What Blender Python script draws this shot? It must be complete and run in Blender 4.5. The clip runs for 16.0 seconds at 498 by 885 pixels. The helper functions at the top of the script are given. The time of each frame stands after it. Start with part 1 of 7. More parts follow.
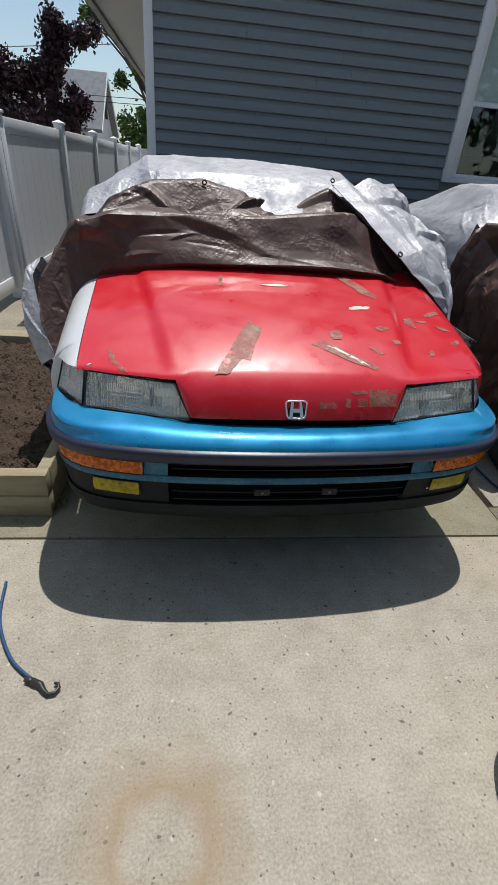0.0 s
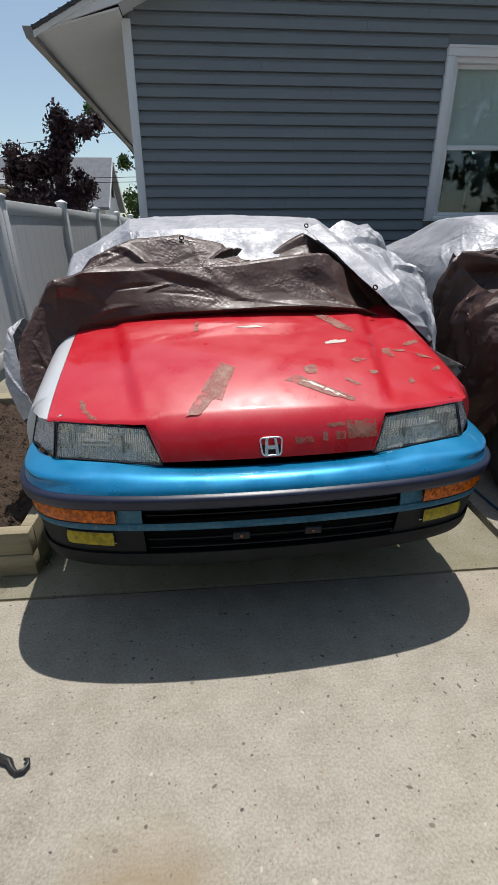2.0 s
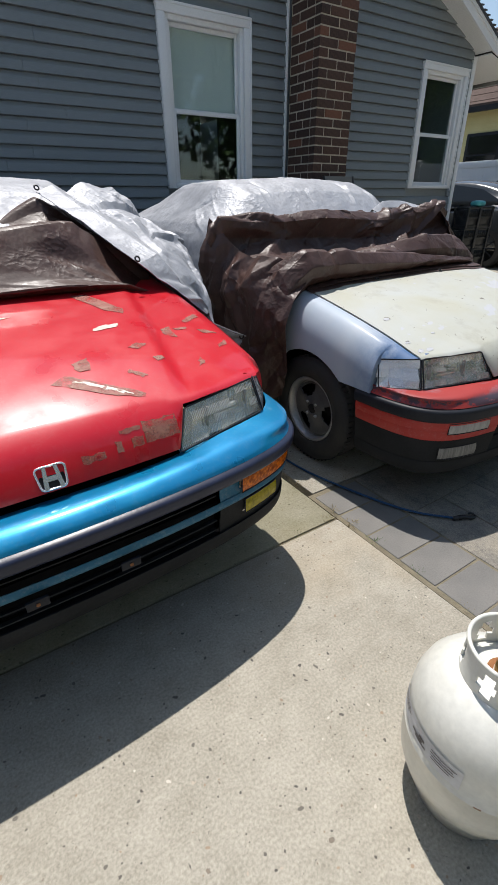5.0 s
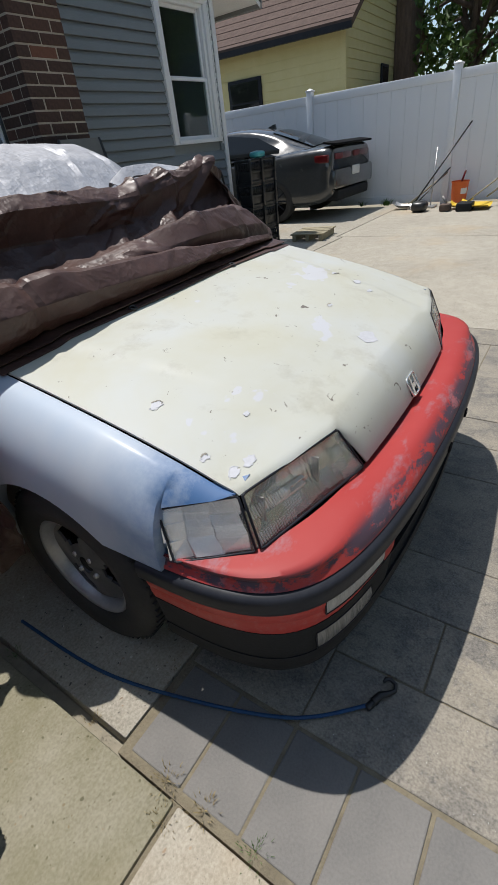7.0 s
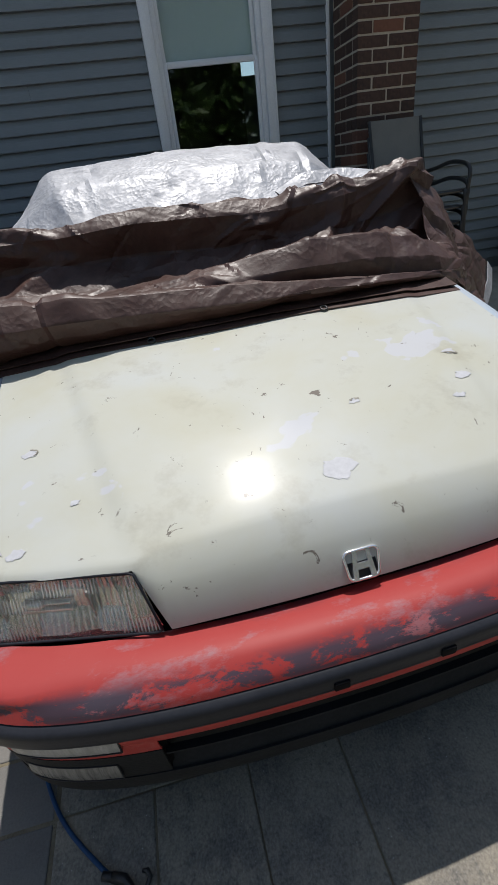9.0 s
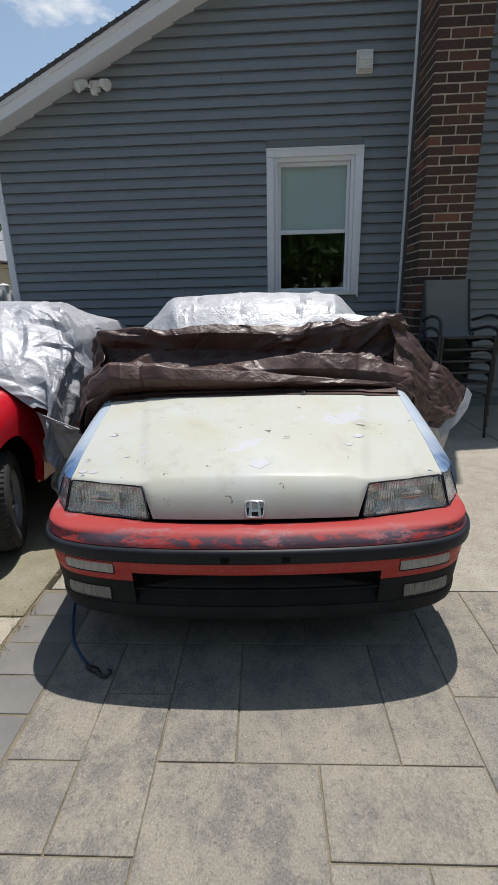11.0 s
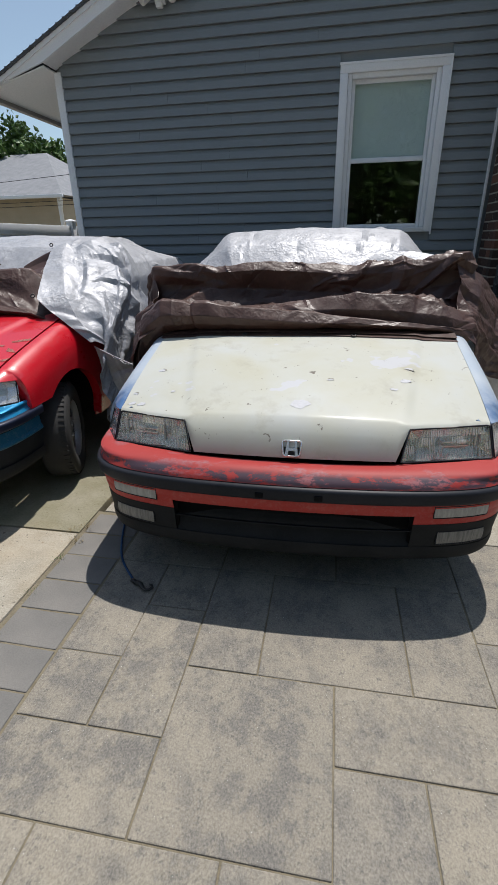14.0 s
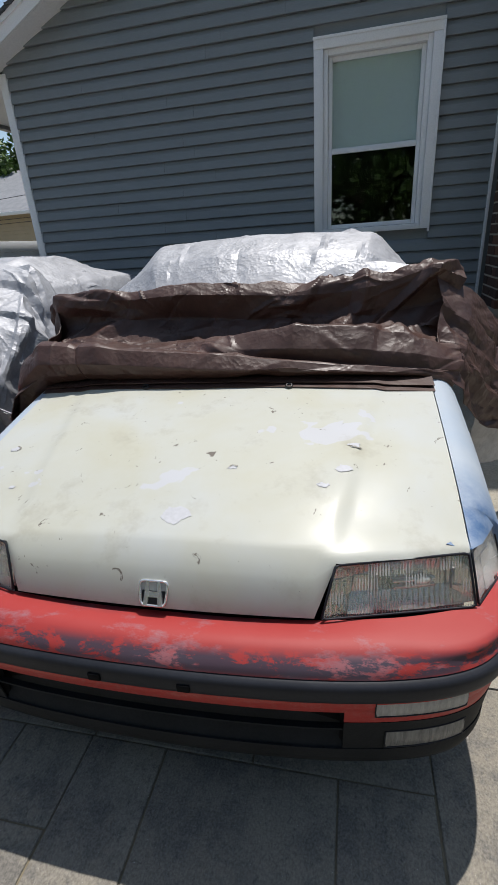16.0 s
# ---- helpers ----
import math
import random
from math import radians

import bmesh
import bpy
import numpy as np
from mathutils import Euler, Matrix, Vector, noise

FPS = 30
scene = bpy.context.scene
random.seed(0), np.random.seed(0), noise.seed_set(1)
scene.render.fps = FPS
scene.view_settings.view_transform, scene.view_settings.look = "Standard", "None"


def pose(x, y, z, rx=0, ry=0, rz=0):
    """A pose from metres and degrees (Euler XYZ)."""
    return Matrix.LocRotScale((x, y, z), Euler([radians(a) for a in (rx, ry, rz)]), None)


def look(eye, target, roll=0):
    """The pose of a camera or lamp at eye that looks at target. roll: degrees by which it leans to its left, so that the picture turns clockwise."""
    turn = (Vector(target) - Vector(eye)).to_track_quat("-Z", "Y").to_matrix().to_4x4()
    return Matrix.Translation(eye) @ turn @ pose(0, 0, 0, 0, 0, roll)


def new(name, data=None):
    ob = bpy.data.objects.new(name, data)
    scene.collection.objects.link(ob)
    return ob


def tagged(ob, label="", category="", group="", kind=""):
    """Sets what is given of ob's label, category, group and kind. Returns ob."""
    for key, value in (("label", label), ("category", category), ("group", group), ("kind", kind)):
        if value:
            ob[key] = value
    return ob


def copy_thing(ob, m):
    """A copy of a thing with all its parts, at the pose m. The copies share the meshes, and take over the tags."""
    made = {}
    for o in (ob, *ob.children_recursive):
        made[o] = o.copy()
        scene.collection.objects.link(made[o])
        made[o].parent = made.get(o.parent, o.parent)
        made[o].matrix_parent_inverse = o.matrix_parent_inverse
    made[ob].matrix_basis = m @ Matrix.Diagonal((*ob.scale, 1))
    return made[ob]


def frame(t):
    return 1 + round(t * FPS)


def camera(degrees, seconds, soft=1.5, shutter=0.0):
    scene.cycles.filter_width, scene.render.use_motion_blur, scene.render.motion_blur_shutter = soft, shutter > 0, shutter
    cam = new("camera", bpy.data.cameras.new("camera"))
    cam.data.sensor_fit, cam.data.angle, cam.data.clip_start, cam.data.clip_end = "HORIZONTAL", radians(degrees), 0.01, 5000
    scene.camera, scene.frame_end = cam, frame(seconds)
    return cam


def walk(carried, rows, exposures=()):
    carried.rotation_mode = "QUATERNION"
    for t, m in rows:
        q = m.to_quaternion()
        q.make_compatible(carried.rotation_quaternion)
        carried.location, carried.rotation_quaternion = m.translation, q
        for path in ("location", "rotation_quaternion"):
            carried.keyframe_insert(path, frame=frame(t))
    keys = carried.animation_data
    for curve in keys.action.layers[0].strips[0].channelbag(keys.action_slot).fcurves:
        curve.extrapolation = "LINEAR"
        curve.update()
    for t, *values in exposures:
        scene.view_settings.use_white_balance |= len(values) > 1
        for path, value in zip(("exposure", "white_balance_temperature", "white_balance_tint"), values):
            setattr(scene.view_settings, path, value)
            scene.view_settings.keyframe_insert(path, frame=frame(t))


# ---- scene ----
cam = camera(57.6, 16.0)
# one plan unit in metres
UNIT = 0.93
PATH = [
    (0, (1.759, 1.055, 1.425), (1.99, 2.75, 0.389), 5.1),
    (0.5, (1.865, 1.121, 1.412), (1.941, 2.824, 0.365), 3.5),
    (1, (1.96, 1.127, 1.418), (1.99, 2.851, 0.404), 1.8),
    (1.5, (2.003, 1.113, 1.404), (2.008, 2.886, 0.479), -2.4),
    (2, (1.914, 1.073, 1.382), (2.067, 2.875, 0.527), -0.3),
    (2.5, (1.907, 1.027, 1.361), (2.142, 2.826, 0.52), 2.3),
    (3, (1.972, 0.958, 1.315), (2.108, 2.77, 0.48), 1.3),
    (3.5, (1.993, 0.905, 1.315), (2.08, 2.721, 0.48), 0.0),
    (4, (2.002, 0.941, 1.318), (2.207, 2.739, 0.467), -0.1),
    (4.5, (1.984, 1.121, 1.318), (2.603, 2.792, 0.411), 1.0),
    (5, (1.998, 1.344, 1.341), (2.956, 2.822, 0.393), -0.4),
    (5.2, (2.047, 1.409, 1.34), (3.111, 2.799, 0.372), 0.0),
    (7.3, (3.283, 2.071, 1.326), (4.623, 3.089, 0.244), -7.6),
    (7.5, (3.41, 2.055, 1.342), (4.619, 3.222, 0.257), -8.9),
    (8, (3.742, 2.099, 1.294), (4.503, 3.526, 0.117), -13.2),
    (8.2, (3.857, 2.087, 1.309), (4.458, 3.579, 0.12), -13.4),
    (10.3, (4.379, 0.998, 1.432), (4.324, 2.878, 0.753), 0.2),
    (10.5, (4.442, 0.919, 1.441), (4.355, 2.81, 0.795), 0.3),
    (11, (4.488, 0.792, 1.433), (4.393, 2.695, 0.827), -1.4),
    (11.5, (4.477, 0.739, 1.399), (4.362, 2.65, 0.818), -2.1),
    (12, (4.431, 0.717, 1.369), (4.312, 2.637, 0.821), -2.0),
    (12.5, (4.33, 0.704, 1.344), (4.234, 2.626, 0.798), -0.3),
    (13, (4.28, 0.688, 1.356), (4.288, 2.603, 0.779), 1.4),
    (13.5, (4.381, 0.706, 1.376), (4.316, 2.577, 0.673), 0.4),
    (14, (4.563, 0.763, 1.412), (4.222, 2.554, 0.591), -1.1),
    (14.5, (4.654, 0.84, 1.432), (4.31, 2.634, 0.618), -2.5),
    (15, (4.65, 1.086, 1.423), (4.297, 2.881, 0.614), -2.9),
    (15.5, (4.704, 1.286, 1.438), (4.357, 3.079, 0.624), -3.0),
    (16, (4.903, 1.583, 1.447), (4.462, 3.357, 0.636), -4.1),
]
walk(cam, [(t, look(Vector(eye) * UNIT, Vector(target) * UNIT, roll)) for t, eye, target, roll in PATH],
     [(0, 0.0), (2.0, 0.02), (2.5, 0.09), (3.0, 0.13), (3.4, 0.02), (5.2, 0.25), (7.3, 0.10), (7.6, 0.03), (8, -0.14), (8.6, -0.12), (10.3, 0.12), (13.0, 0.15), (14.0, 0.08), (16, 0.08)])

# ---- world, sun, exposure ----
SUN_DIR = Vector((0.105, 0.32, 1.0)).normalized()
world = bpy.data.worlds.new("sky")
scene.world = world
world.use_nodes = True
wn, wl = world.node_tree.nodes, world.node_tree.links
sky = wn.new("ShaderNodeTexSky")
sky.sky_type, sky.sun_disc = "NISHITA", False
sky.sun_elevation = math.asin(SUN_DIR.z)
sky.sun_rotation = math.atan2(SUN_DIR.x, SUN_DIR.y)
sky.dust_density, sky.ozone_density = 0.8, 1.5
haze = wn.new("ShaderNodeHueSaturation")
haze.inputs["Saturation"].default_value, haze.inputs["Value"].default_value = 0.82, 1.0
wl.new(sky.outputs[0], haze.inputs["Color"])
veil = wn.new("ShaderNodeMix")
veil.data_type, veil.blend_type = "RGBA", "MULTIPLY"
veil.inputs[0].default_value, veil.inputs[7].default_value = 1.0, (0.96, 1.02, 1.0, 1)
wl.new(haze.outputs[0], veil.inputs[6])
# one small fair-weather cloud over the roof
way = wn.new("ShaderNodeTexCoord")
puff = wn.new("ShaderNodeTexNoise")
puff.inputs["Scale"].default_value, puff.inputs["Detail"].default_value = 26.0, 6.0
flat = wn.new("ShaderNodeMapping")
flat.inputs["Scale"].default_value = (1.0, 1.0, 2.2)
wl.new(way.outputs["Generated"], flat.inputs[0])
wl.new(flat.outputs[0], puff.inputs["Vector"])
away = wn.new("ShaderNodeVectorMath")
away.operation = "DISTANCE"
away.inputs[1].default_value = (-0.315, 0.843, 0.955)
wl.new(flat.outputs[0], away.inputs[0])
round_off = wn.new("ShaderNodeMapRange")
round_off.inputs["From Min"].default_value, round_off.inputs["From Max"].default_value = 0.0, 0.17
round_off.inputs["To Min"].default_value, round_off.inputs["To Max"].default_value = 0.22, -0.35
wl.new(away.outputs["Value"], round_off.inputs["Value"])
total = wn.new("ShaderNodeMath")
wl.new(puff.outputs["Fac"], total.inputs[0])
wl.new(round_off.outputs[0], total.inputs[1])
thin = wn.new("ShaderNodeMapRange")
thin.inputs["From Min"].default_value, thin.inputs["From Max"].default_value = 0.46, 0.84
wl.new(total.outputs[0], thin.inputs["Value"])
cloud = wn.new("ShaderNodeMix")
cloud.data_type = "RGBA"
cloud.inputs[7].default_value = (6.2, 6.5, 6.9, 1)
wl.new(thin.outputs[0], cloud.inputs[0])
wl.new(veil.outputs[2], cloud.inputs[6])
wl.new(cloud.outputs[2], wn["Background"].inputs[0])
wn["Background"].inputs[1].default_value = 0.116
sun = new("sun", bpy.data.lights.new("sun", "SUN"))
sun.data.energy, sun.data.angle, sun.data.color = 4.25, radians(0.55), (1.0, 0.955, 0.91)
sun.matrix_world = look(SUN_DIR * 40, (0, 0, 0))


# ---- materials ----
def nodes_of(name, base=(0.5, 0.5, 0.5), rough=0.5, metal=0.0, **more):
    mat = bpy.data.materials.new(name)
    mat.use_nodes = True
    bsdf = mat.node_tree.nodes["Principled BSDF"]
    bsdf.inputs["Base Color"].default_value = (*base, 1)
    bsdf.inputs["Roughness"].default_value = rough
    bsdf.inputs["Metallic"].default_value = metal
    for key, value in more.items():
        bsdf.inputs[key.replace("_", " ")].default_value = value
    return mat, mat.node_tree.nodes, mat.node_tree.links, bsdf


def ramp(n, l, source, stops):
    r = n.new("ShaderNodeValToRGB")
    while len(r.color_ramp.elements) < len(stops):
        r.color_ramp.elements.new(0.5)
    for e, (p, c) in zip(r.color_ramp.elements, stops):
        e.position = p
        e.color = (*c, 1) if len(c) == 3 else c
    l.new(source, r.inputs[0])
    return r.outputs[0]


def grey(v):
    return (v, v, v)


def coords(n, l, scale=(1, 1, 1), kind="Object"):
    tc, mp = n.new("ShaderNodeTexCoord"), n.new("ShaderNodeMapping")
    mp.inputs["Scale"].default_value = scale
    l.new(tc.outputs[kind], mp.inputs[0])
    return mp.outputs[0]


def noise_tex(n, l, vec, scale, detail=4.0, rough=0.55, distort=0.0):
    t = n.new("ShaderNodeTexNoise")
    t.inputs["Scale"].default_value, t.inputs["Detail"].default_value = scale, detail
    t.inputs["Roughness"].default_value, t.inputs["Distortion"].default_value = rough, distort
    l.new(vec, t.inputs["Vector"])
    return t.outputs["Fac"]


def mix(n, l, fac, a, b, how="MIX"):
    m = n.new("ShaderNodeMix")
    m.data_type, m.blend_type = "RGBA", how
    for sock, v in ((m.inputs[0], fac), (m.inputs[6], a), (m.inputs[7], b)):
        if hasattr(v, "is_output"):
            l.new(v, sock)
        elif isinstance(v, (int, float)):
            sock.default_value = v
        else:
            sock.default_value = (*v, 1)
    return m.outputs[2]


def bump(n, l, bsdf, height, strength, dist=0.01):
    b = n.new("ShaderNodeBump")
    b.inputs["Strength"].default_value, b.inputs["Distance"].default_value = strength, dist
    l.new(height, b.inputs["Height"])
    if bsdf.inputs["Normal"].is_linked:
        l.new(bsdf.inputs["Normal"].links[0].from_socket, b.inputs["Normal"])
    l.new(b.outputs[0], bsdf.inputs["Normal"])
    return b


def varied(name, a, b, scale, rough=0.6, metal=0.0, grain=60.0, relief=0.15, dist=0.003, stretch=(1, 1, 1), lo=0.35, hi=0.65, **more):
    """Two colours mixed by a coarse noise, a finer one over it, and a fine relief."""
    mat, n, l, bsdf = nodes_of(name, a, rough, metal, **more)
    v = coords(n, l, stretch)
    f = ramp(n, l, noise_tex(n, l, v, scale), [(lo, grey(0)), (hi, grey(1))])
    fine = noise_tex(n, l, v, grain, 3.0)
    col = mix(n, l, f, a, b)
    col = mix(n, l, 0.35, col, mix(n, l, fine, tuple(c * 0.55 for c in a), tuple(min(1, c * 1.35) for c in b)))
    l.new(col, bsdf.inputs["Base Color"])
    bump(n, l, bsdf, fine, relief, dist)
    return mat


def paint(name, base, rough=0.3, coat=0.6, fade=None, amount=0.35, chips=None, scale=3.0, metal=0.0, dusty=0.25):
    """Old car paint: faded clouds, dust, an orange-peel coat, chips where asked."""
    mat, n, l, bsdf = nodes_of(name, base, rough, metal, Coat_Weight=coat, Coat_Roughness=0.07)
    v = coords(n, l)
    col = base
    if fade:
        f = ramp(n, l, noise_tex(n, l, v, scale, 5.0, 0.6, 0.4), [(0.42, grey(0)), (0.68, grey(amount))])
        col = mix(n, l, f, base, fade)
    dust = ramp(n, l, noise_tex(n, l, v, 55.0, 6.0, 0.7), [(0.5, grey(0)), (0.9, grey(dusty))])
    col = mix(n, l, dust, col, (0.45, 0.42, 0.38))
    if chips:
        c = ramp(n, l, noise_tex(n, l, v, 16.0, 7.0, 0.72, 0.8), [(0.685, grey(0)), (0.70, grey(1))])
        col = mix(n, l, c, col, chips)
    l.new(col, bsdf.inputs["Base Color"])
    r = ramp(n, l, noise_tex(n, l, v, 7.0, 5.0), [(0.3, grey(rough * 0.75)), (0.75, grey(min(1, rough * 1.5)))])
    l.new(r, bsdf.inputs["Roughness"])
    bump(n, l, bsdf, noise_tex(n, l, v, 160.0, 2.0), 0.02, 0.002)
    return mat


STAIN = (1.77, 1.585, 0.07)


def concrete_material(name="concrete", moss=0.0):
    mat, n, l, bsdf = nodes_of(name, (0.5, 0.47, 0.42), 0.9)
    v = coords(n, l)
    big = noise_tex(n, l, v, 0.9, 6.0, 0.6, 0.3)
    mid = noise_tex(n, l, v, 9.0, 6.0, 0.65)
    fine = noise_tex(n, l, v, 130.0, 3.0, 0.6)
    col = ramp(n, l, big, [(0.3, (0.205, 0.180, 0.130)), (0.5, (0.307, 0.281, 0.218)), (0.72, (0.395, 0.365, 0.29))])
    col = mix(n, l, 0.42, col, ramp(n, l, mid, [(0.32, (0.17, 0.155, 0.12)), (0.68, (0.46, 0.43, 0.37))]))
    col = mix(n, l, 0.34, col, ramp(n, l, fine, [(0.32, (0.15, 0.135, 0.11)), (0.68, (0.56, 0.52, 0.44))]))
    stone = n.new("ShaderNodeTexVoronoi")
    stone.inputs["Scale"].default_value = 58.0
    l.new(mix(n, l, 0.025, v, noise_vec(n, l, v, 30.0)), stone.inputs["Vector"])
    pick = n.new("ShaderNodeSeparateColor")
    l.new(stone.outputs["Color"], pick.inputs[0])
    some = ramp(n, l, pick.outputs[0], [(0.70, grey(0)), (0.71, grey(1))])
    size = n.new("ShaderNodeMath")
    size.operation = "MULTIPLY_ADD"
    size.inputs[1].default_value = 0.30
    l.new(pick.outputs[2], size.inputs[0])
    l.new(stone.outputs["Distance"], size.inputs[2])
    near = ramp(n, l, size.outputs[0], [(0.34, grey(1)), (0.40, grey(0))])
    both = mix(n, l, 1.0, some, near, "MULTIPLY")
    col = mix(n, l, both, col, ramp(n, l, pick.outputs[1], [(0.0, (0.06, 0.055, 0.05)), (0.55, (0.14, 0.125, 0.105)), (0.8, (0.30, 0.22, 0.15)), (1.0, (0.58, 0.54, 0.47))]))
    rust = ramp(n, l, noise_tex(n, l, coords(n, l, (0.5, 0.5, 0.5)), 1.3, 5.0, 0.6), [(0.56, grey(0)), (0.74, grey(0.5))])
    col = mix(n, l, rust, col, (0.40, 0.29, 0.16))
    l.new(col, bsdf.inputs["Base Color"])
    streak = noise_tex(n, l, coords(n, l, (1.2, 14, 1)), 6.0, 5.0, 0.6)
    col = mix(n, l, 0.06, col, ramp(n, l, streak, [(0.38, (0.24, 0.215, 0.175)), (0.62, (0.52, 0.485, 0.42))]))
    sep = n.new("ShaderNodeVectorMath")
    sep.operation = "DISTANCE"
    wob = n.new("ShaderNodeVectorMath")
    wob.operation = "ADD"
    l.new(v, wob.inputs[0])
    l.new(mix(n, l, 0.86, noise_vec(n, l, v, 7.0), (0.0, 0.0, 0.0)), wob.inputs[1])
    l.new(wob.outputs[0], sep.inputs[0])
    sep.inputs[1].default_value = STAIN
    ring = ramp(n, l, sep.outputs["Value"], [(0.02, grey(0.05)), (0.07, grey(0.12)), (0.125, grey(0.75)), (0.16, grey(0.45)), (0.26, grey(0))])
    col = mix(n, l, ring, col, (0.27, 0.20, 0.12))
    pit = ramp(n, l, noise_tex(n, l, v, 70.0, 5.0, 0.7), [(0.63, grey(0)), (0.68, grey(0.8))])
    col = mix(n, l, pit, col, (0.16, 0.145, 0.12))
    if moss:
        film = ramp(n, l, noise_tex(n, l, v, 3.0, 6.0, 0.65), [(0.3, grey(moss)), (0.7, grey(moss * .45))])
        col = mix(n, l, film, col, (0.15, 0.14, 0.06))
    l.new(col, bsdf.inputs["Base Color"])
    bump(n, l, bsdf, fine, 0.45, 0.004)
    bump(n, l, bsdf, mid, 0.15, 0.01)
    return mat


def noise_vec(n, l, v, scale):
    t = n.new("ShaderNodeTexNoise")
    t.inputs["Scale"].default_value = scale
    l.new(v, t.inputs["Vector"])
    return t.outputs["Color"]


def tarp_material(name, base, other, rough, metal, spec=0.5, crush=1.0):
    """Woven poly sheet: a crinkled film over a fine weave, shinier in some patches."""
    mat, n, l, bsdf = nodes_of(name, base, rough, metal)
    bsdf.inputs["Specular IOR Level"].default_value = spec
    v = coords(n, l)
    f = ramp(n, l, noise_tex(n, l, v, 4.0, 6.0, 0.65, 0.6), [(0.35, grey(0)), (0.7, grey(1))])
    dirt = ramp(n, l, noise_tex(n, l, v, 26.0, 7.0, 0.75), [(0.45, grey(0)), (0.75, grey(0.6))])
    col = mix(n, l, f, base, other)
    col = mix(n, l, dirt, col, tuple(c * 0.55 for c in base))
    l.new(col, bsdf.inputs["Base Color"])
    r = ramp(n, l, noise_tex(n, l, v, 9.0, 6.0, 0.7), [(0.3, grey(rough * 0.75)), (0.7, grey(min(1.0, rough * 1.5)))])
    l.new(r, bsdf.inputs["Roughness"])
    where = ramp(n, l, noise_tex(n, l, v, 3.4, 3.0), [(0.38, grey(0.12)), (0.58, grey(1))])
    bent = n.new("ShaderNodeVectorMath")
    bent.operation = "ADD"
    l.new(v, bent.inputs[0])
    l.new(mix(n, l, 0.93, noise_vec(n, l, v, 9.0), (0.0, 0.0, 0.0)), bent.inputs[1])
    # crushed film: flat little facets of two sizes with creases between them
    for scale, strength, dist in ((19.0, 0.34, 0.010), (52.0, 0.55, 0.0045)):
        cell = n.new("ShaderNodeTexVoronoi")
        cell.inputs["Scale"].default_value = scale
        l.new(bent.outputs[0], cell.inputs["Vector"])
        bump(n, l, bsdf, mix(n, l, 1.0, cell.outputs["Distance"], where, "MULTIPLY"), strength * crush, dist)
    bump(n, l, bsdf, noise_tex(n, l, v, 120.0, 3.0, 0.6, 0.3), 0.15 * crush, 0.003)
    return mat


def glass_material(name, tint, mirror, rough=0.02, flutes=0.0, haze=0.0):
    """A clear pane: mostly see-through, with a share of mirror that grows at a glance."""
    mat, n, l, bsdf = nodes_of(name)
    out = n["Material Output"]
    tr, gl, mx = n.new("ShaderNodeBsdfTransparent"), n.new("ShaderNodeBsdfGlossy"), n.new("ShaderNodeMixShader")
    tr.inputs[0].default_value = (*tint, 1)
    gl.inputs["Roughness"].default_value = rough
    fr, pw, ad = n.new("ShaderNodeLayerWeight"), n.new("ShaderNodeMath"), n.new("ShaderNodeMath")
    pw.operation, ad.operation = "POWER", "MULTIPLY_ADD"
    pw.inputs[1].default_value = 5.0
    ad.inputs[1].default_value, ad.inputs[2].default_value = 0.6, 0.022 + mirror
    l.new(fr.outputs["Facing"], pw.inputs[0])
    l.new(pw.outputs[0], ad.inputs[0])
    l.new(ad.outputs[0], mx.inputs[0])
    l.new(tr.outputs[0], mx.inputs[1])
    l.new(gl.outputs[0], mx.inputs[2])
    last = mx.outputs[0]
    ribs = None
    if flutes:
        w = n.new("ShaderNodeTexWave")
        w.inputs["Scale"].default_value, w.inputs["Distortion"].default_value = flutes, 0.15
        l.new(coords(n, l), w.inputs["Vector"])
        # pressed ribs in some fields of the lens, none in others
        field = n.new("ShaderNodeTexBrick")
        field.inputs["Scale"].default_value, field.inputs["Mortar Size"].default_value = 9.0, 0.012
        field.inputs["Color1"].default_value, field.inputs["Color2"].default_value = (*grey(0.1), 1), (*grey(1.0), 1)
        turn = n.new("ShaderNodeMapping")
        turn.inputs["Rotation"].default_value = (radians(90), 0, 0)
        l.new(coords(n, l), turn.inputs[0])
        l.new(turn.outputs[0], field.inputs["Vector"])
        ribs = mix(n, l, 1.0, w.outputs["Fac"], field.outputs["Color"], "MULTIPLY")
    if haze:
        hz, mh = n.new("ShaderNodeBsdfDiffuse"), n.new("ShaderNodeMixShader")
        hz.inputs[0].default_value = (0.80, 0.80, 0.77, 1)
        mh.inputs[0].default_value = haze
        if ribs is not None:
            l.new(ramp(n, l, ribs, [(0.25, grey(haze * .45)), (0.8, grey(min(.75, haze * 3.0)))]), mh.inputs[0])
        l.new(last, mh.inputs[1])
        l.new(hz.outputs[0], mh.inputs[2])
        last = mh.outputs[0]
    l.new(last, out.inputs[0])
    n.remove(bsdf)
    if ribs is not None:
        b = n.new("ShaderNodeBump")
        b.inputs["Strength"].default_value, b.inputs["Distance"].default_value = 0.35, 0.004
        l.new(ribs, b.inputs["Height"])
        l.new(b.outputs[0], gl.inputs["Normal"])
    return mat


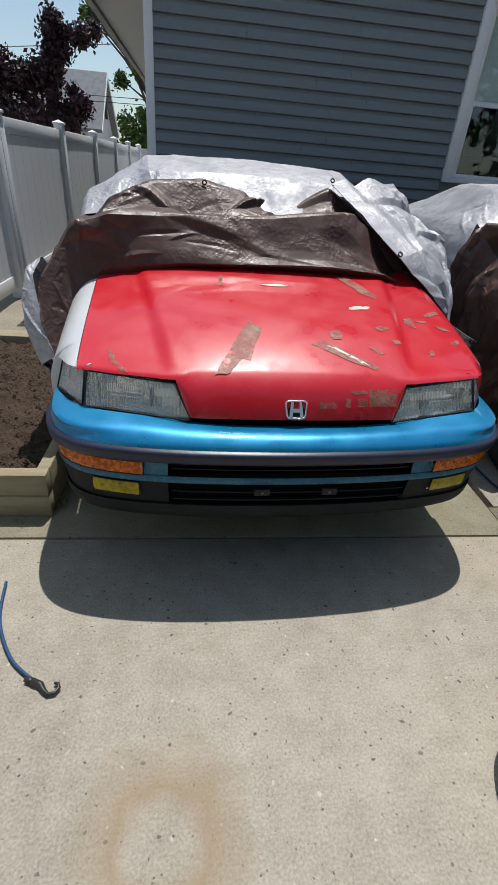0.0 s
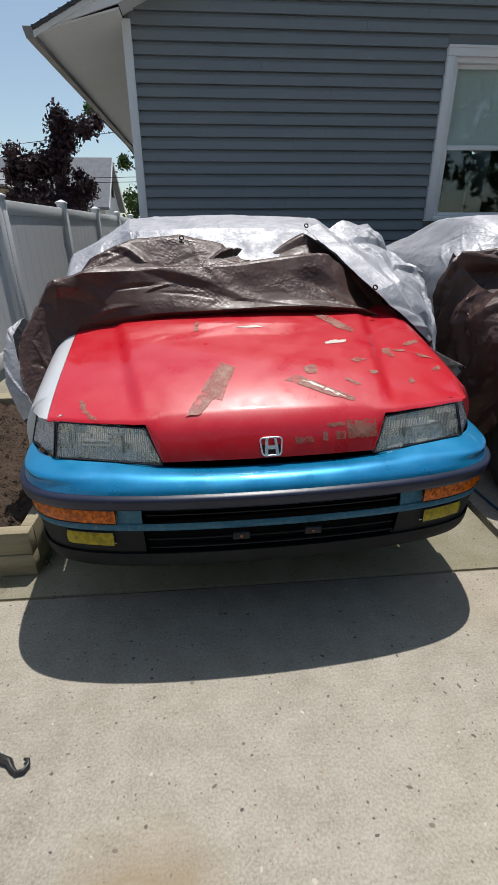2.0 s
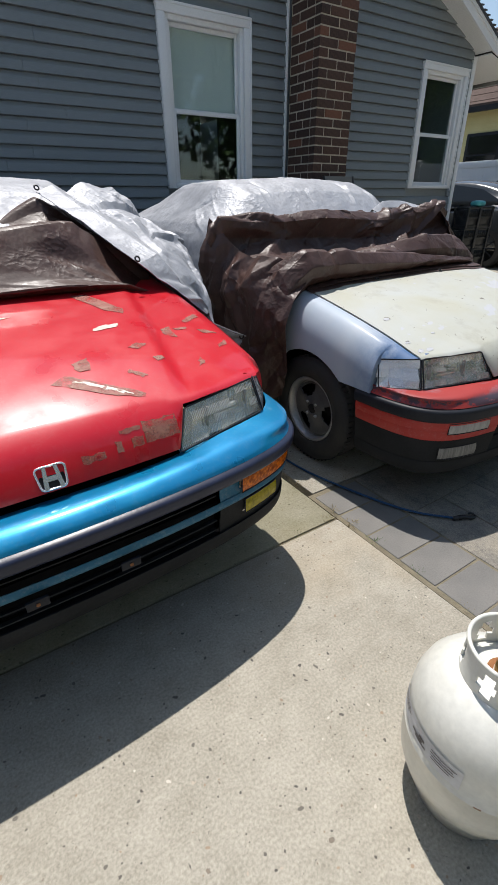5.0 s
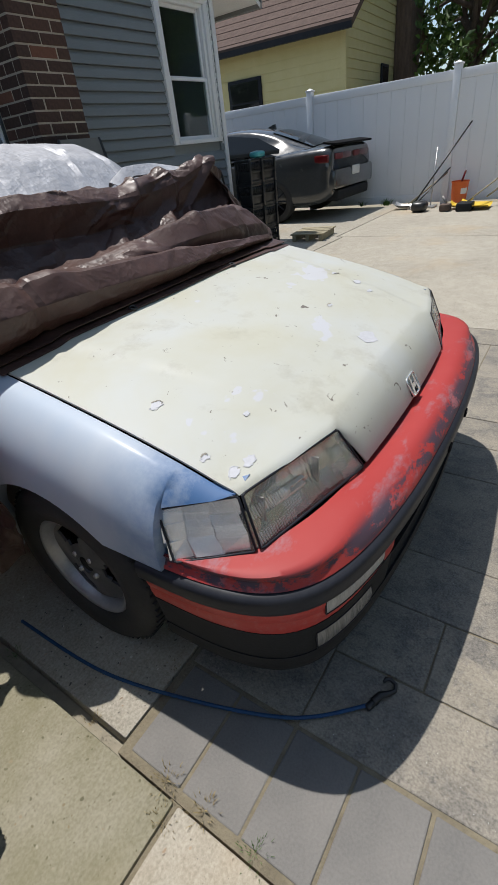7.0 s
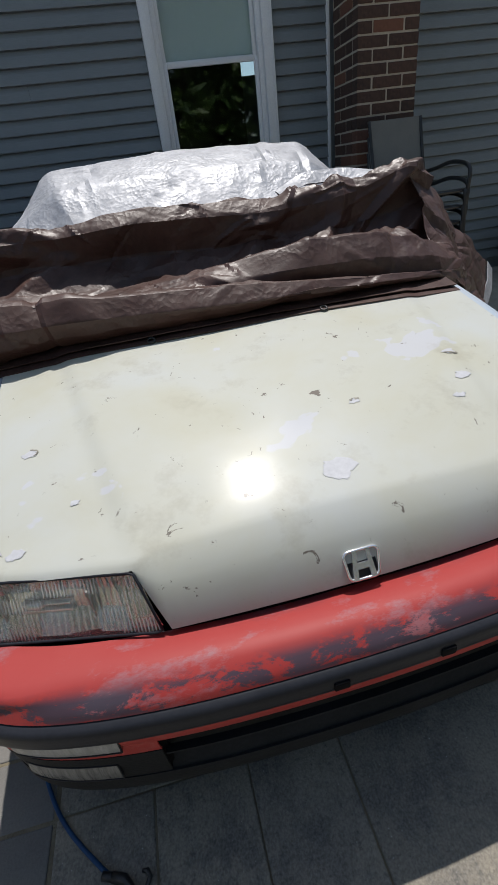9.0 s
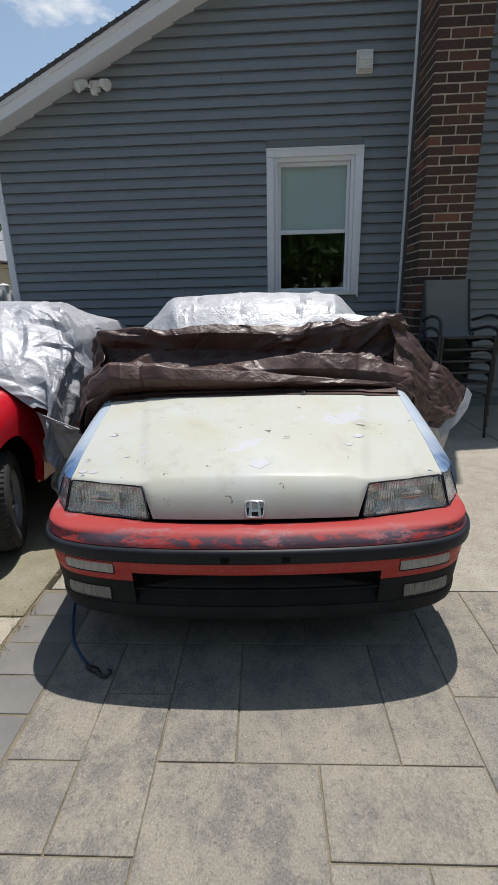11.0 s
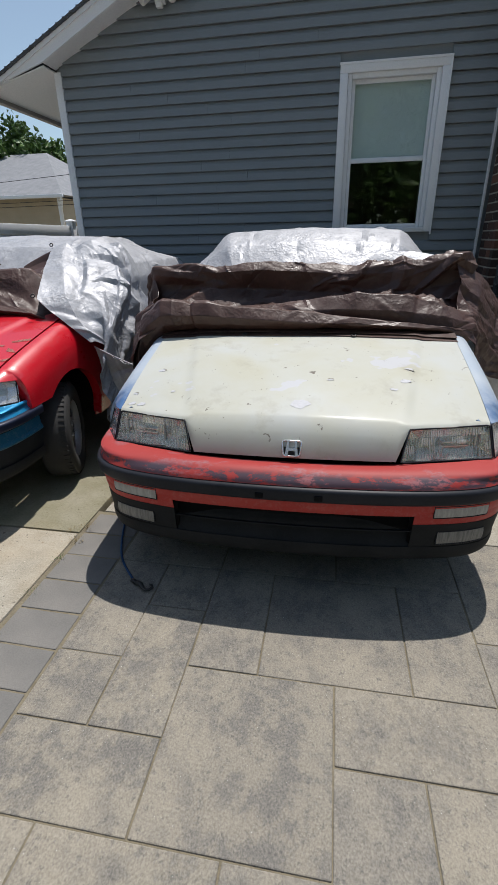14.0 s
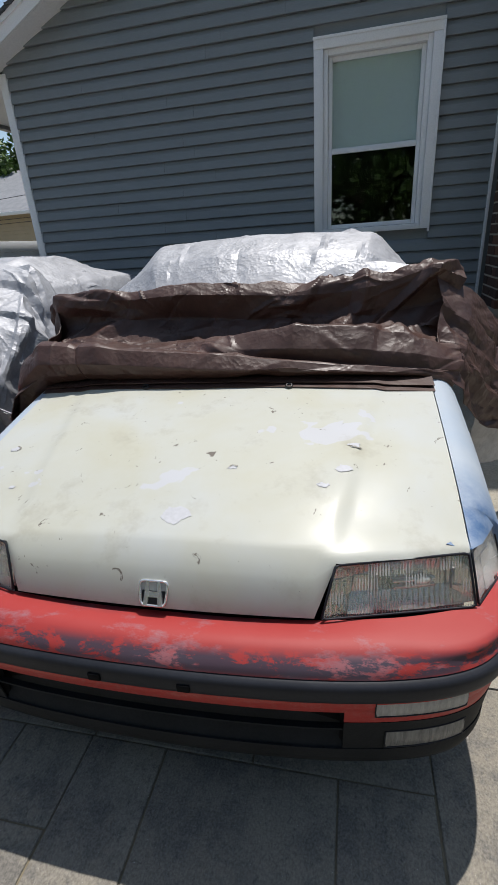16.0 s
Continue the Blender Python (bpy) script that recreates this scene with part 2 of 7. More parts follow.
def scuffed_bumper_material():
    """Sun-bleached red plastic rubbed through to dark grey along its front edge."""
    mat, n, l, bsdf = nodes_of("scuffed_red_plastic", (0.4, 0.05, 0.045), 0.55)
    v = coords(n, l)
    base = mix(n, l, noise_tex(n, l, v, 5.0, 5.0), (0.33, 0.026, 0.024), (0.38, 0.055, 0.05))
    sep = n.new("ShaderNodeSeparateXYZ")
    l.new(v, sep.inputs[0])
    edge = ramp(n, l, sep.outputs["Z"], [(0.552, grey(0.35)), (0.560, grey(0.95)), (0.584, grey(0.95)), (0.592, grey(0.3)), (0.598, grey(0.0))])
    s = noise_tex(n, l, coords(n, l, (1.0, 1.8, 3.0)), 7.5, 10.0, 0.76, 0.2)
    pale = ramp(n, l, noise_tex(n, l, coords(n, l, (1.0, 2.0, 3.0)), 5.0, 8.0, 0.72), [(0.54, grey(0)), (0.64, grey(0.5))])
    base = mix(n, l, pale, base, (0.26, 0.19, 0.22))
    worn = ramp(n, l, s, [(0.465, grey(0)), (0.515, grey(0.95))])
    worn = mix(n, l, 1.0, worn, edge, "MULTIPLY")
    col = mix(n, l, worn, base, (0.040, 0.045, 0.064))
    l.new(col, bsdf.inputs["Base Color"])
    bsdf.inputs["Specular IOR Level"].default_value = 0.3
    bump(n, l, bsdf, s, 0.08, 0.002)
    return mat


def yellowed_paint_material():
    mat, n, l, bsdf = nodes_of("yellowed_white_paint", (0.6, 0.6, 0.5), 0.6, 0.0, Coat_Weight=0.12, Coat_Roughness=0.22, Specular_IOR_Level=0.25)
    v = coords(n, l)
    big = noise_tex(n, l, v, 2.2, 5.0, 0.6, 0.3)
    col = ramp(n, l, big, [(0.32, (0.50, 0.515, 0.49)), (0.46, (0.495, 0.50, 0.445)), (0.62, (0.48, 0.474, 0.39)), (0.75, (0.41, 0.385, 0.30))])
    bare = ramp(n, l, noise_tex(n, l, v, 3.6, 4.0, 0.5, 0.6), [(0.645, grey(0)), (0.655, grey(0.6))])
    col = mix(n, l, bare, col, (0.52, 0.53, 0.60))
    grime = ramp(n, l, noise_tex(n, l, v, 5.5, 7.0, 0.7), [(0.56, grey(0)), (0.80, grey(0.6))])
    col = mix(n, l, grime, col, (0.30, 0.27, 0.21))
    chip = ramp(n, l, noise_tex(n, l, v, 24.0, 6.0, 0.68, 0.9), [(0.665, grey(0)), (0.68, grey(1))])
    col = mix(n, l, chip, col, (0.16, 0.14, 0.12))
    l.new(col, bsdf.inputs["Base Color"])
    l.new(ramp(n, l, noise_tex(n, l, v, 6.0, 6.0), [(0.3, grey(0.45)), (0.75, grey(0.65))]), bsdf.inputs["Roughness"])
    bump(n, l, bsdf, chip, -0.3, 0.002)
    return mat


def blue_white_fender_material():
    """White paint over blue: the blue shows more towards the nose and the lower edge, in clouds."""
    mat, n, l, bsdf = nodes_of("white_over_blue_paint", (0.6, 0.65, 0.75), 0.6, 0.0, Coat_Weight=0.06, Coat_Roughness=0.2)
    v = coords(n, l)
    f = ramp(n, l, noise_tex(n, l, v, 3.0, 5.0, 0.6), [(0.42, grey(0)), (0.78, grey(0.7))])
    sp = n.new("ShaderNodeSeparateXYZ")
    l.new(v, sp.inputs[0])
    nose = ramp(n, l, sp.outputs["Y"], [(0.42, grey(0.95)), (0.48, grey(0.6)), (0.62, grey(0))])
    cloud = noise_tex(n, l, v, 7.0, 6.0, 0.7)
    nose = mix(n, l, 1.0, nose, ramp(n, l, cloud, [(0.3, grey(0.3)), (0.6, grey(1))]), "MULTIPLY")
    col = mix(n, l, f, (0.42, 0.475, 0.535), (0.30, 0.40, 0.53))
    col = mix(n, l, nose, col, (0.03, 0.11, 0.27))
    l.new(col, bsdf.inputs["Base Color"])
    bump(n, l, bsdf, noise_tex(n, l, v, 130.0, 2.0), 0.02, 0.002)
    return mat


def brick_material():
    mat, n, l, bsdf = nodes_of("brown_brick", (0.2, 0.09, 0.06), 0.85)
    info = n.new("ShaderNodeObjectInfo")
    v = coords(n, l)
    col = ramp(n, l, info.outputs["Random"], [(0.0, (0.030, 0.021, 0.018)), (0.5, (0.060, 0.034, 0.026)), (0.82, (0.105, 0.050, 0.034)), (1.0, (0.24, 0.095, 0.055))])
    fine = noise_tex(n, l, v, 45.0, 6.0, 0.7)
    col = mix(n, l, 0.32, col, ramp(n, l, fine, [(0.3, (0.03, 0.02, 0.017)), (0.75, (0.20, 0.10, 0.07))]))
    l.new(col, bsdf.inputs["Base Color"])
    bump(n, l, bsdf, fine, 0.5, 0.006)
    return mat


def paver_material():
    mat, n, l, bsdf = nodes_of("paver_stone", (0.3, 0.28, 0.25), 0.85)
    info = n.new("ShaderNodeObjectInfo")
    v = coords(n, l, kind="Generated")
    w = n.new("ShaderNodeVectorMath")
    w.operation = "ADD"
    tc = n.new("ShaderNodeTexCoord")
    geo = n.new("ShaderNodeNewGeometry")
    l.new(geo.outputs["Position"], w.inputs[0])
    cmb = n.new("ShaderNodeCombineXYZ")
    mul = n.new("ShaderNodeMath")
    mul.operation = "MULTIPLY"
    mul.inputs[1].default_value = 57.0
    l.new(info.outputs["Random"], mul.inputs[0])
    l.new(mul.outputs[0], cmb.inputs[2])
    l.new(cmb.outputs[0], w.inputs[1])
    grow = n.new("ShaderNodeVectorMath")
    grow.operation = "MULTIPLY"
    grow.inputs[1].default_value = (1.2, 1.0, 1.0)
    l.new(w.outputs[0], grow.inputs[0])
    v = grow.outputs[0]
    tone = ramp(n, l, info.outputs["Random"], [(0.0, (0.205, 0.182, 0.142)), (0.5, (0.25, 0.22, 0.165)), (1.0, (0.175, 0.16, 0.135))])
    cloud = ramp(n, l, noise_tex(n, l, v, 8.5, 12.0, 0.80, 0.0), [(0.465, grey(0)), (0.56, grey(0.9))])
    col = mix(n, l, cloud, tone, (0.092, 0.086, 0.079))
    tan = ramp(n, l, noise_tex(n, l, v, 2.6, 4.0, 0.6), [(0.46, grey(0)), (0.64, grey(0.65))])
    col = mix(n, l, tan, col, (0.315, 0.275, 0.205))
    fleck = ramp(n, l, noise_tex(n, l, v, 42.0, 6.0, 0.75), [(0.56, grey(0)), (0.63, grey(0.7))])
    col = mix(n, l, fleck, col, (0.075, 0.07, 0.066))
    fine = noise_tex(n, l, v, 150.0, 4.0, 0.7)
    col = mix(n, l, 0.32, col, ramp(n, l, fine, [(0.35, (0.10, 0.095, 0.09)), (0.7, (0.50, 0.47, 0.41))]))
    spark = ramp(n, l, noise_tex(n, l, v, 210.0, 2.0, 0.5), [(0.76, grey(0)), (0.78, grey(1))])
    col = mix(n, l, spark, col, (0.8, 0.8, 0.78))
    l.new(col, bsdf.inputs["Base Color"])
    bump(n, l, bsdf, fine, 0.4, 0.004)
    bump(n, l, bsdf, noise_tex(n, l, v, 22.0, 5.0), 0.2, 0.006)
    return mat


M = {}
M["concrete"] = concrete_material()
M["mossy_concrete"] = concrete_material("mossy_concrete", 0.7)
M["joint_dirt"] = varied("joint_dirt", (0.13, 0.11, 0.075), (0.22, 0.19, 0.13), 12, rough=0.95, grain=90, relief=0.6, dist=0.01)
M["paver"] = paver_material()
M["border_paver"] = varied("grey_border_paver", (0.135, 0.132, 0.125), (0.20, 0.19, 0.175), 4, rough=0.85, grain=150, relief=0.4, dist=0.004)
M["soil"] = varied("garden_soil", (0.035, 0.022, 0.014), (0.085, 0.055, 0.035), 14, rough=1.0, grain=70, relief=1.0, dist=0.03)
M["wood"] = varied("weathered_timber", (0.25, 0.21, 0.13), (0.36, 0.32, 0.22), 3, rough=0.85, grain=40, relief=0.4, dist=0.004, stretch=(1.2, 9, 9))
M["ground"] = varied("bare_ground", (0.20, 0.18, 0.13), (0.30, 0.27, 0.21), 0.8, rough=0.95, grain=30, relief=0.5, dist=0.02)
M["siding"] = varied("grey_blue_vinyl", (0.196, 0.222, 0.240), (0.222, 0.248, 0.264), 1.5, rough=0.55, grain=40, relief=0.08, stretch=(0.4, 1, 6))
M["vinyl"] = varied("white_vinyl", (0.80, 0.82, 0.85), (0.84, 0.86, 0.88), 2.0, rough=0.4, grain=80, relief=0.03)
M["fence"] = varied("white_fence_vinyl", (0.82, 0.84, 0.87), (0.86, 0.87, 0.89), 1.3, rough=0.45, grain=70, relief=0.04)
M["soffit"] = varied("soffit_white", (0.78, 0.79, 0.79), (0.83, 0.83, 0.83), 2, rough=0.5, grain=50, relief=0.05)
M["gutter"] = varied("gutter_metal", (0.20, 0.19, 0.18), (0.30, 0.29, 0.28), 4, rough=0.5, grain=50, relief=0.05)
M["shingle"] = varied("dark_shingle", (0.06, 0.065, 0.075), (0.11, 0.115, 0.125), 6, rough=0.95, grain=120, relief=0.6, dist=0.006)
M["brown_shingle"] = varied("brown_shingle", (0.078, 0.050, 0.040), (0.12, 0.078, 0.062), 5, rough=0.95, grain=90, relief=0.6, dist=0.01)
M["grey_shingle"] = varied("grey_shingle", (0.20, 0.21, 0.225), (0.28, 0.285, 0.30), 4, rough=0.95, grain=60, relief=0.5, dist=0.01)
M["yellow_siding"] = varied("yellow_siding", (0.55, 0.50, 0.24), (0.60, 0.55, 0.30), 2, rough=0.6, grain=40, relief=0.05)
M["tan_siding"] = varied("tan_siding", (0.40, 0.33, 0.22), (0.46, 0.38, 0.27), 2, rough=0.6, grain=40, relief=0.05)
M["brick"] = brick_material()
M["mortar"] = varied("mortar", (0.40, 0.345, 0.275), (0.52, 0.455, 0.37), 9, rough=0.95, grain=120, relief=0.5, dist=0.004)
M["pane"] = glass_material("window_glass", (0.88, 0.93, 0.93), 0.045)
M["blind"] = varied("green_grey_blind", (0.72, 0.75, 0.72), (0.77, 0.80, 0.77), 1.2, rough=0.8, grain=30, relief=0.05)
# Near-black, so the unlit interior's shade is in the colour.
M["room_shade"] = varied("room_shade", (0.012, 0.013, 0.014), (0.03, 0.03, 0.032), 2, rough=0.9)
M["red_paint"] = paint("red_paint", (0.59, 0.004, 0.016), 0.33, 0.75, fade=(0.60, 0.030, 0.052), amount=0.15, dusty=0.10, scale=1.6)
M["silver_fender"] = paint("silver_white_paint", (0.58, 0.60, 0.62), 0.34, 0.4, fade=(0.68, 0.69, 0.70))
M["blue_paint"] = paint("metallic_blue_paint", (0.003, 0.225, 0.47), 0.33, 0.6, fade=(0.008, 0.32, 0.56), amount=0.5, metal=0.4, dusty=0.12)
# Darker copy of the blue paint: shade under the strip put into colour.
M["shaded_blue"] = paint("shaded_blue_bumper_paint", (0.006, 0.11, 0.20), 0.5, 0.15, fade=(0.02, 0.15, 0.23), amount=0.5, metal=0.1, dusty=0.35)
M["trim"] = varied("black_rub_strip", (0.014, 0.016, 0.021), (0.026, 0.028, 0.035), 5, rough=0.42, grain=90, relief=0.1, Specular_IOR_Level=0.15)
M["navy_trim"] = varied("navy_rub_strip", (0.012, 0.016, 0.034), (0.024, 0.030, 0.060), 5, rough=0.34, grain=90, relief=0.1, Specular_IOR_Level=0.35)
M["dark_plastic"] = varied("dark_grey_plastic", (0.016, 0.0175, 0.019), (0.030, 0.031, 0.033), 5, rough=0.6, grain=120, relief=0.2, Specular_IOR_Level=0.1)
# For black parts, and for sheets whose colour stands in for shade.
M["black"] = varied("black_part_and_shade", (0.004, 0.004, 0.005), (0.009, 0.009, 0.010), 5, rough=0.8, Specular_IOR_Level=0.1)
M["tyre"] = varied("tyre_rubber", (0.022, 0.022, 0.023), (0.04, 0.039, 0.037), 7, rough=0.8, grain=90, relief=0.3)
M["alloy"] = varied("dull_alloy", (0.34, 0.35, 0.36), (0.46, 0.46, 0.47), 8, rough=0.38, metal=0.45, grain=90, relief=0.06)
M["rim_grey"] = varied("dark_wheel_paint", (0.10, 0.10, 0.105), (0.16, 0.16, 0.165), 8, rough=0.4, metal=0.3, grain=90, relief=0.06)
M["chrome"] = nodes_of("chrome", (0.80, 0.81, 0.82), 0.22, 0.75)[0]
M["reflector"] = varied("lamp_reflector", (0.62, 0.62, 0.60), (0.74, 0.74, 0.72), 12, rough=0.27, metal=0.75, grain=60, relief=0.05, stretch=(3.5, 1, 0.7))
def fluted(mat, scale, strength):
    """Upright ribs pressed into a lamp's reflector."""
    n, l = mat.node_tree.nodes, mat.node_tree.links
    w = n.new("ShaderNodeTexWave")
    w.inputs["Scale"].default_value, w.inputs["Distortion"].default_value = scale, 0.4
    l.new(coords(n, l), w.inputs["Vector"])
    bump(n, l, n["Principled BSDF"], w.outputs["Fac"], strength, 0.004)


fluted(M["reflector"], 24.0, 0.35)
M["bright_reflector"] = varied("bright_reflector", (0.84, 0.85, 0.86), (0.94, 0.94, 0.94), 60, rough=0.18, metal=0.55, grain=120, relief=0.3, stretch=(4, 1, 0.5))
M["lens"] = glass_material("hazy_lamp_lens", (0.95, 0.95, 0.91), 0.03, 0.06, 46.0, 0.11)
M["clear_lens"] = glass_material("clear_lamp_lens", (0.98, 0.98, 0.98), 0.04, 0.05, 90.0, 0.05)
M["amber"] = varied("amber_lens", (0.19, 0.024, 0.0015), (0.80, 0.19, 0.008), 70, rough=0.22, lo=0.42, hi=0.62, grain=90, relief=0.3, dist=0.004, Specular_IOR_Level=0.3)
M["yellow_lens"] = varied("yellow_fog_lens", (0.17, 0.135, 0.004), (0.44, 0.35, 0.010), 40, rough=0.25, grain=80, relief=0.3, dist=0.004, Specular_IOR_Level=0.3)
M["frost_lens"] = varied("frosted_lens", (0.27, 0.265, 0.25), (0.45, 0.44, 0.42), 30, rough=0.3, grain=110, relief=0.4, dist=0.004, stretch=(3, 1, 0.5))
M["fog_lens"] = varied("ribbed_fog_lens", (0.10, 0.10, 0.095), (0.24, 0.235, 0.22), 30, rough=0.25, grain=110, relief=0.4, dist=0.004, stretch=(4, 1, 0.4))
M["yellowed"] = yellowed_paint_material()
M["fender_blue"] = blue_white_fender_material()
M["scuffed"] = scuffed_bumper_material()
M["red_plastic"] = paint("red_bumper_plastic", (0.42, 0.025, 0.02), 0.5, 0.1, fade=(0.48, 0.07, 0.05))
M["tape"] = varied("old_tape_residue", (0.36, 0.075, 0.06), (0.40, 0.22, 0.16), 22, rough=0.55, grain=90, relief=0.3)
def see_through(mat, lo, hi, scale=18.0):
    """Lets what lies beneath show where the scrap has worn thin."""
    n, l = mat.node_tree.nodes, mat.node_tree.links
    worn = ramp(n, l, noise_tex(n, l, coords(n, l), scale, 6.0, 0.7), [(0.36, grey(lo)), (0.60, grey(hi))])
    l.new(worn, n["Principled BSDF"].inputs["Alpha"])


see_through(M["tape"], 0.10, 0.85)
M["primer"] = varied("bare_primer", (0.47, 0.475, 0.50), (0.51, 0.515, 0.54), 14, rough=0.6, grain=90, relief=0.1)
M["lifted"] = varied("lifted_paint_edge", (0.24, 0.22, 0.18), (0.34, 0.32, 0.27), 30, rough=0.8)
M["peel"] = varied("peeling_pale_film", (0.62, 0.55, 0.45), (0.72, 0.68, 0.60), 20, rough=0.4, grain=90, relief=0.3)
M["silver_tarp"] = tarp_material("silver_tarp", (0.36, 0.37, 0.40), (0.46, 0.47, 0.50), 0.48, 0.24, 0.5, 0.7)
M["brown_tarp"] = tarp_material("brown_tarp", (0.056, 0.028, 0.022), (0.090, 0.046, 0.036), 0.43, 0.0, 0.5, 0.9)
M["tank_paint"] = varied("tank_white_paint", (0.66, 0.65, 0.58), (0.72, 0.71, 0.65), 4, rough=0.35, grain=60, relief=0.04, Coat_Weight=0.3)
M["brass"] = nodes_of("brass", (0.45, 0.30, 0.12), 0.35, 1.0)[0]
M["rust"] = varied("rust", (0.16, 0.06, 0.02), (0.30, 0.13, 0.05), 30, rough=0.9, grain=90, relief=0.5)
M["label"] = varied("faded_label", (0.55, 0.55, 0.56), (0.62, 0.62, 0.63), 12, rough=0.5)
M["print"] = varied("dark_print", (0.10, 0.09, 0.09), (0.16, 0.14, 0.14), 30, rough=0.6)
M["cord"] = varied("blue_bungee_cord", (0.006, 0.04, 0.12), (0.01, 0.07, 0.18), 60, rough=0.6, grain=200, relief=0.5)
M["hook"] = varied("black_hook_plastic", (0.015, 0.015, 0.016), (0.03, 0.03, 0.03), 20, rough=0.4)
M["steel"] = varied("galvanised_steel", (0.38, 0.38, 0.38), (0.5, 0.5, 0.5), 20, rough=0.4, metal=0.8)
M["sling"] = varied("grey_sling_fabric", (0.16, 0.16, 0.15), (0.20, 0.20, 0.185), 5, rough=0.8, grain=250, relief=0.3)
M["chair_frame"] = varied("black_chair_metal", (0.02, 0.02, 0.021), (0.035, 0.034, 0.033), 9, rough=0.35)
M["charcoal_paint"] = paint("charcoal_car_paint", (0.035, 0.038, 0.04), 0.2, 0.9)
M["car_glass"] = nodes_of("dark_car_glass", (0.01, 0.012, 0.013), 0.06)[0]
M["tail_red"] = nodes_of("tail_lamp_red", (0.12, 0.008, 0.009), 0.15)[0]
M["crate"] = varied("black_crate_plastic", (0.012, 0.012, 0.013), (0.026, 0.026, 0.027), 9, rough=0.35)
M["orange"] = varied("orange_plastic", (0.62, 0.11, 0.02), (0.72, 0.15, 0.03), 6, rough=0.4)
M["yellow_plastic"] = varied("yellow_plastic", (0.65, 0.42, 0.02), (0.75, 0.50, 0.04), 6, rough=0.45)
M["bark"] = varied("bark", (0.07, 0.05, 0.04), (0.14, 0.10, 0.08), 8, rough=0.95, grain=40, relief=0.8, dist=0.02, stretch=(1, 1, 0.25))
M["teal"] = varied("teal_packet", (0.03, 0.30, 0.33), (0.10, 0.45, 0.47), 20, rough=0.35)
M["camera_white"] = varied("white_fixture_plastic", (0.66, 0.66, 0.63), (0.74, 0.74, 0.71), 9, rough=0.45)


def leaf_material(name, a, b):
    mat, n, l, bsdf = nodes_of(name, a, 0.5)
    geo = n.new("ShaderNodeNewGeometry")
    col = ramp(n, l, geo.outputs["Random Per Island"], [(0.0, a), (1.0, b)])
    l.new(col, bsdf.inputs["Base Color"])
    bsdf.inputs["Transmission Weight"].default_value = 0.0
    return mat


M["plum_leaf"] = leaf_material("purple_leaf", (0.018, 0.008, 0.012), (0.075, 0.028, 0.035))
M["dry_grass"] = leaf_material("dry_grass", (0.16, 0.12, 0.05), (0.34, 0.27, 0.13))
M["green_leaf"] = leaf_material("green_leaf", (0.03, 0.07, 0.012), (0.10, 0.18, 0.03))


# ---- building helpers ----
def mesh_from(name, verts, faces, smooth=False):
    me = bpy.data.meshes.new(name)
    me.from_pydata([tuple(v) for v in verts], [], faces)
    if smooth:
        me.polygons.foreach_set("use_smooth", [True] * len(me.polygons))
    me.update()
    return me


def finish(bm, name, smooth=False, angle=None):
    bmesh.ops.recalc_face_normals(bm, faces=bm.faces)
    me = bpy.data.meshes.new(name)
    bm.to_mesh(me)
    bm.free()
    if smooth:
        me.polygons.foreach_set("use_smooth", [True] * len(me.polygons))
        if angle:
            me.set_sharp_from_angle(angle=radians(angle))
    return me


def part(name, me, material, parent=None, label="", at=None):
    """Links a bmesh or mesh as one object, under a thing or a part if one is given."""
    if isinstance(me, bmesh.types.BMesh):
        me = finish(me, name, True, 40)
    if not me.materials:
        me.materials.append(material)
    ob = new(name, me)
    if parent is not None:
        ob.parent = parent
    if at is not None:
        ob.matrix_basis = at
    if label:
        ob["label"] = label
    return ob


def thing(name, at, label, category, group="", kind=""):
    ob = new(name)
    ob.empty_display_size = 0.1
    ob.matrix_basis = at
    return tagged(ob, label, category, group, kind)


def add_box(bm, lo, hi, bevel=0.0, turn=None):
    c = [(a + b) / 2 for a, b in zip(lo, hi)]
    d = [max(abs(b - a), 1e-4) for a, b in zip(lo, hi)]
    m = Matrix.Translation(c) @ (turn or Matrix()) @ Matrix.Diagonal((*d, 1))
    made = bmesh.ops.create_cube(bm, size=1, matrix=m)
    if bevel:
        edges = {e for v in made["verts"] for e in v.link_edges}
        bmesh.ops.bevel(bm, geom=list(edges), offset=bevel, segments=2, affect="EDGES", profile=0.5)
    return bm


def box(lo, hi, bevel=0.0, turn=None):
    return add_box(bmesh.new(), lo, hi, bevel, turn)


def add_prism(bm, outline, a, b, axis="y"):
    """A flat outline pushed from a to b along an axis; the outline holds the other two coordinates in order."""
    def place(p, q):
        return {"x": (q, p[0], p[1]), "y": (p[0], q, p[1]), "z": (p[0], p[1], q)}[axis]
    one = [bm.verts.new(place(p, a)) for p in outline]
    two = [bm.verts.new(place(p, b)) for p in outline]
    k = len(outline)
    bm.faces.new(one[::-1])
    bm.faces.new(two)
    for i in range(k):
        bm.faces.new((one[i], one[(i + 1) % k], two[(i + 1) % k], two[i]))
    return bm


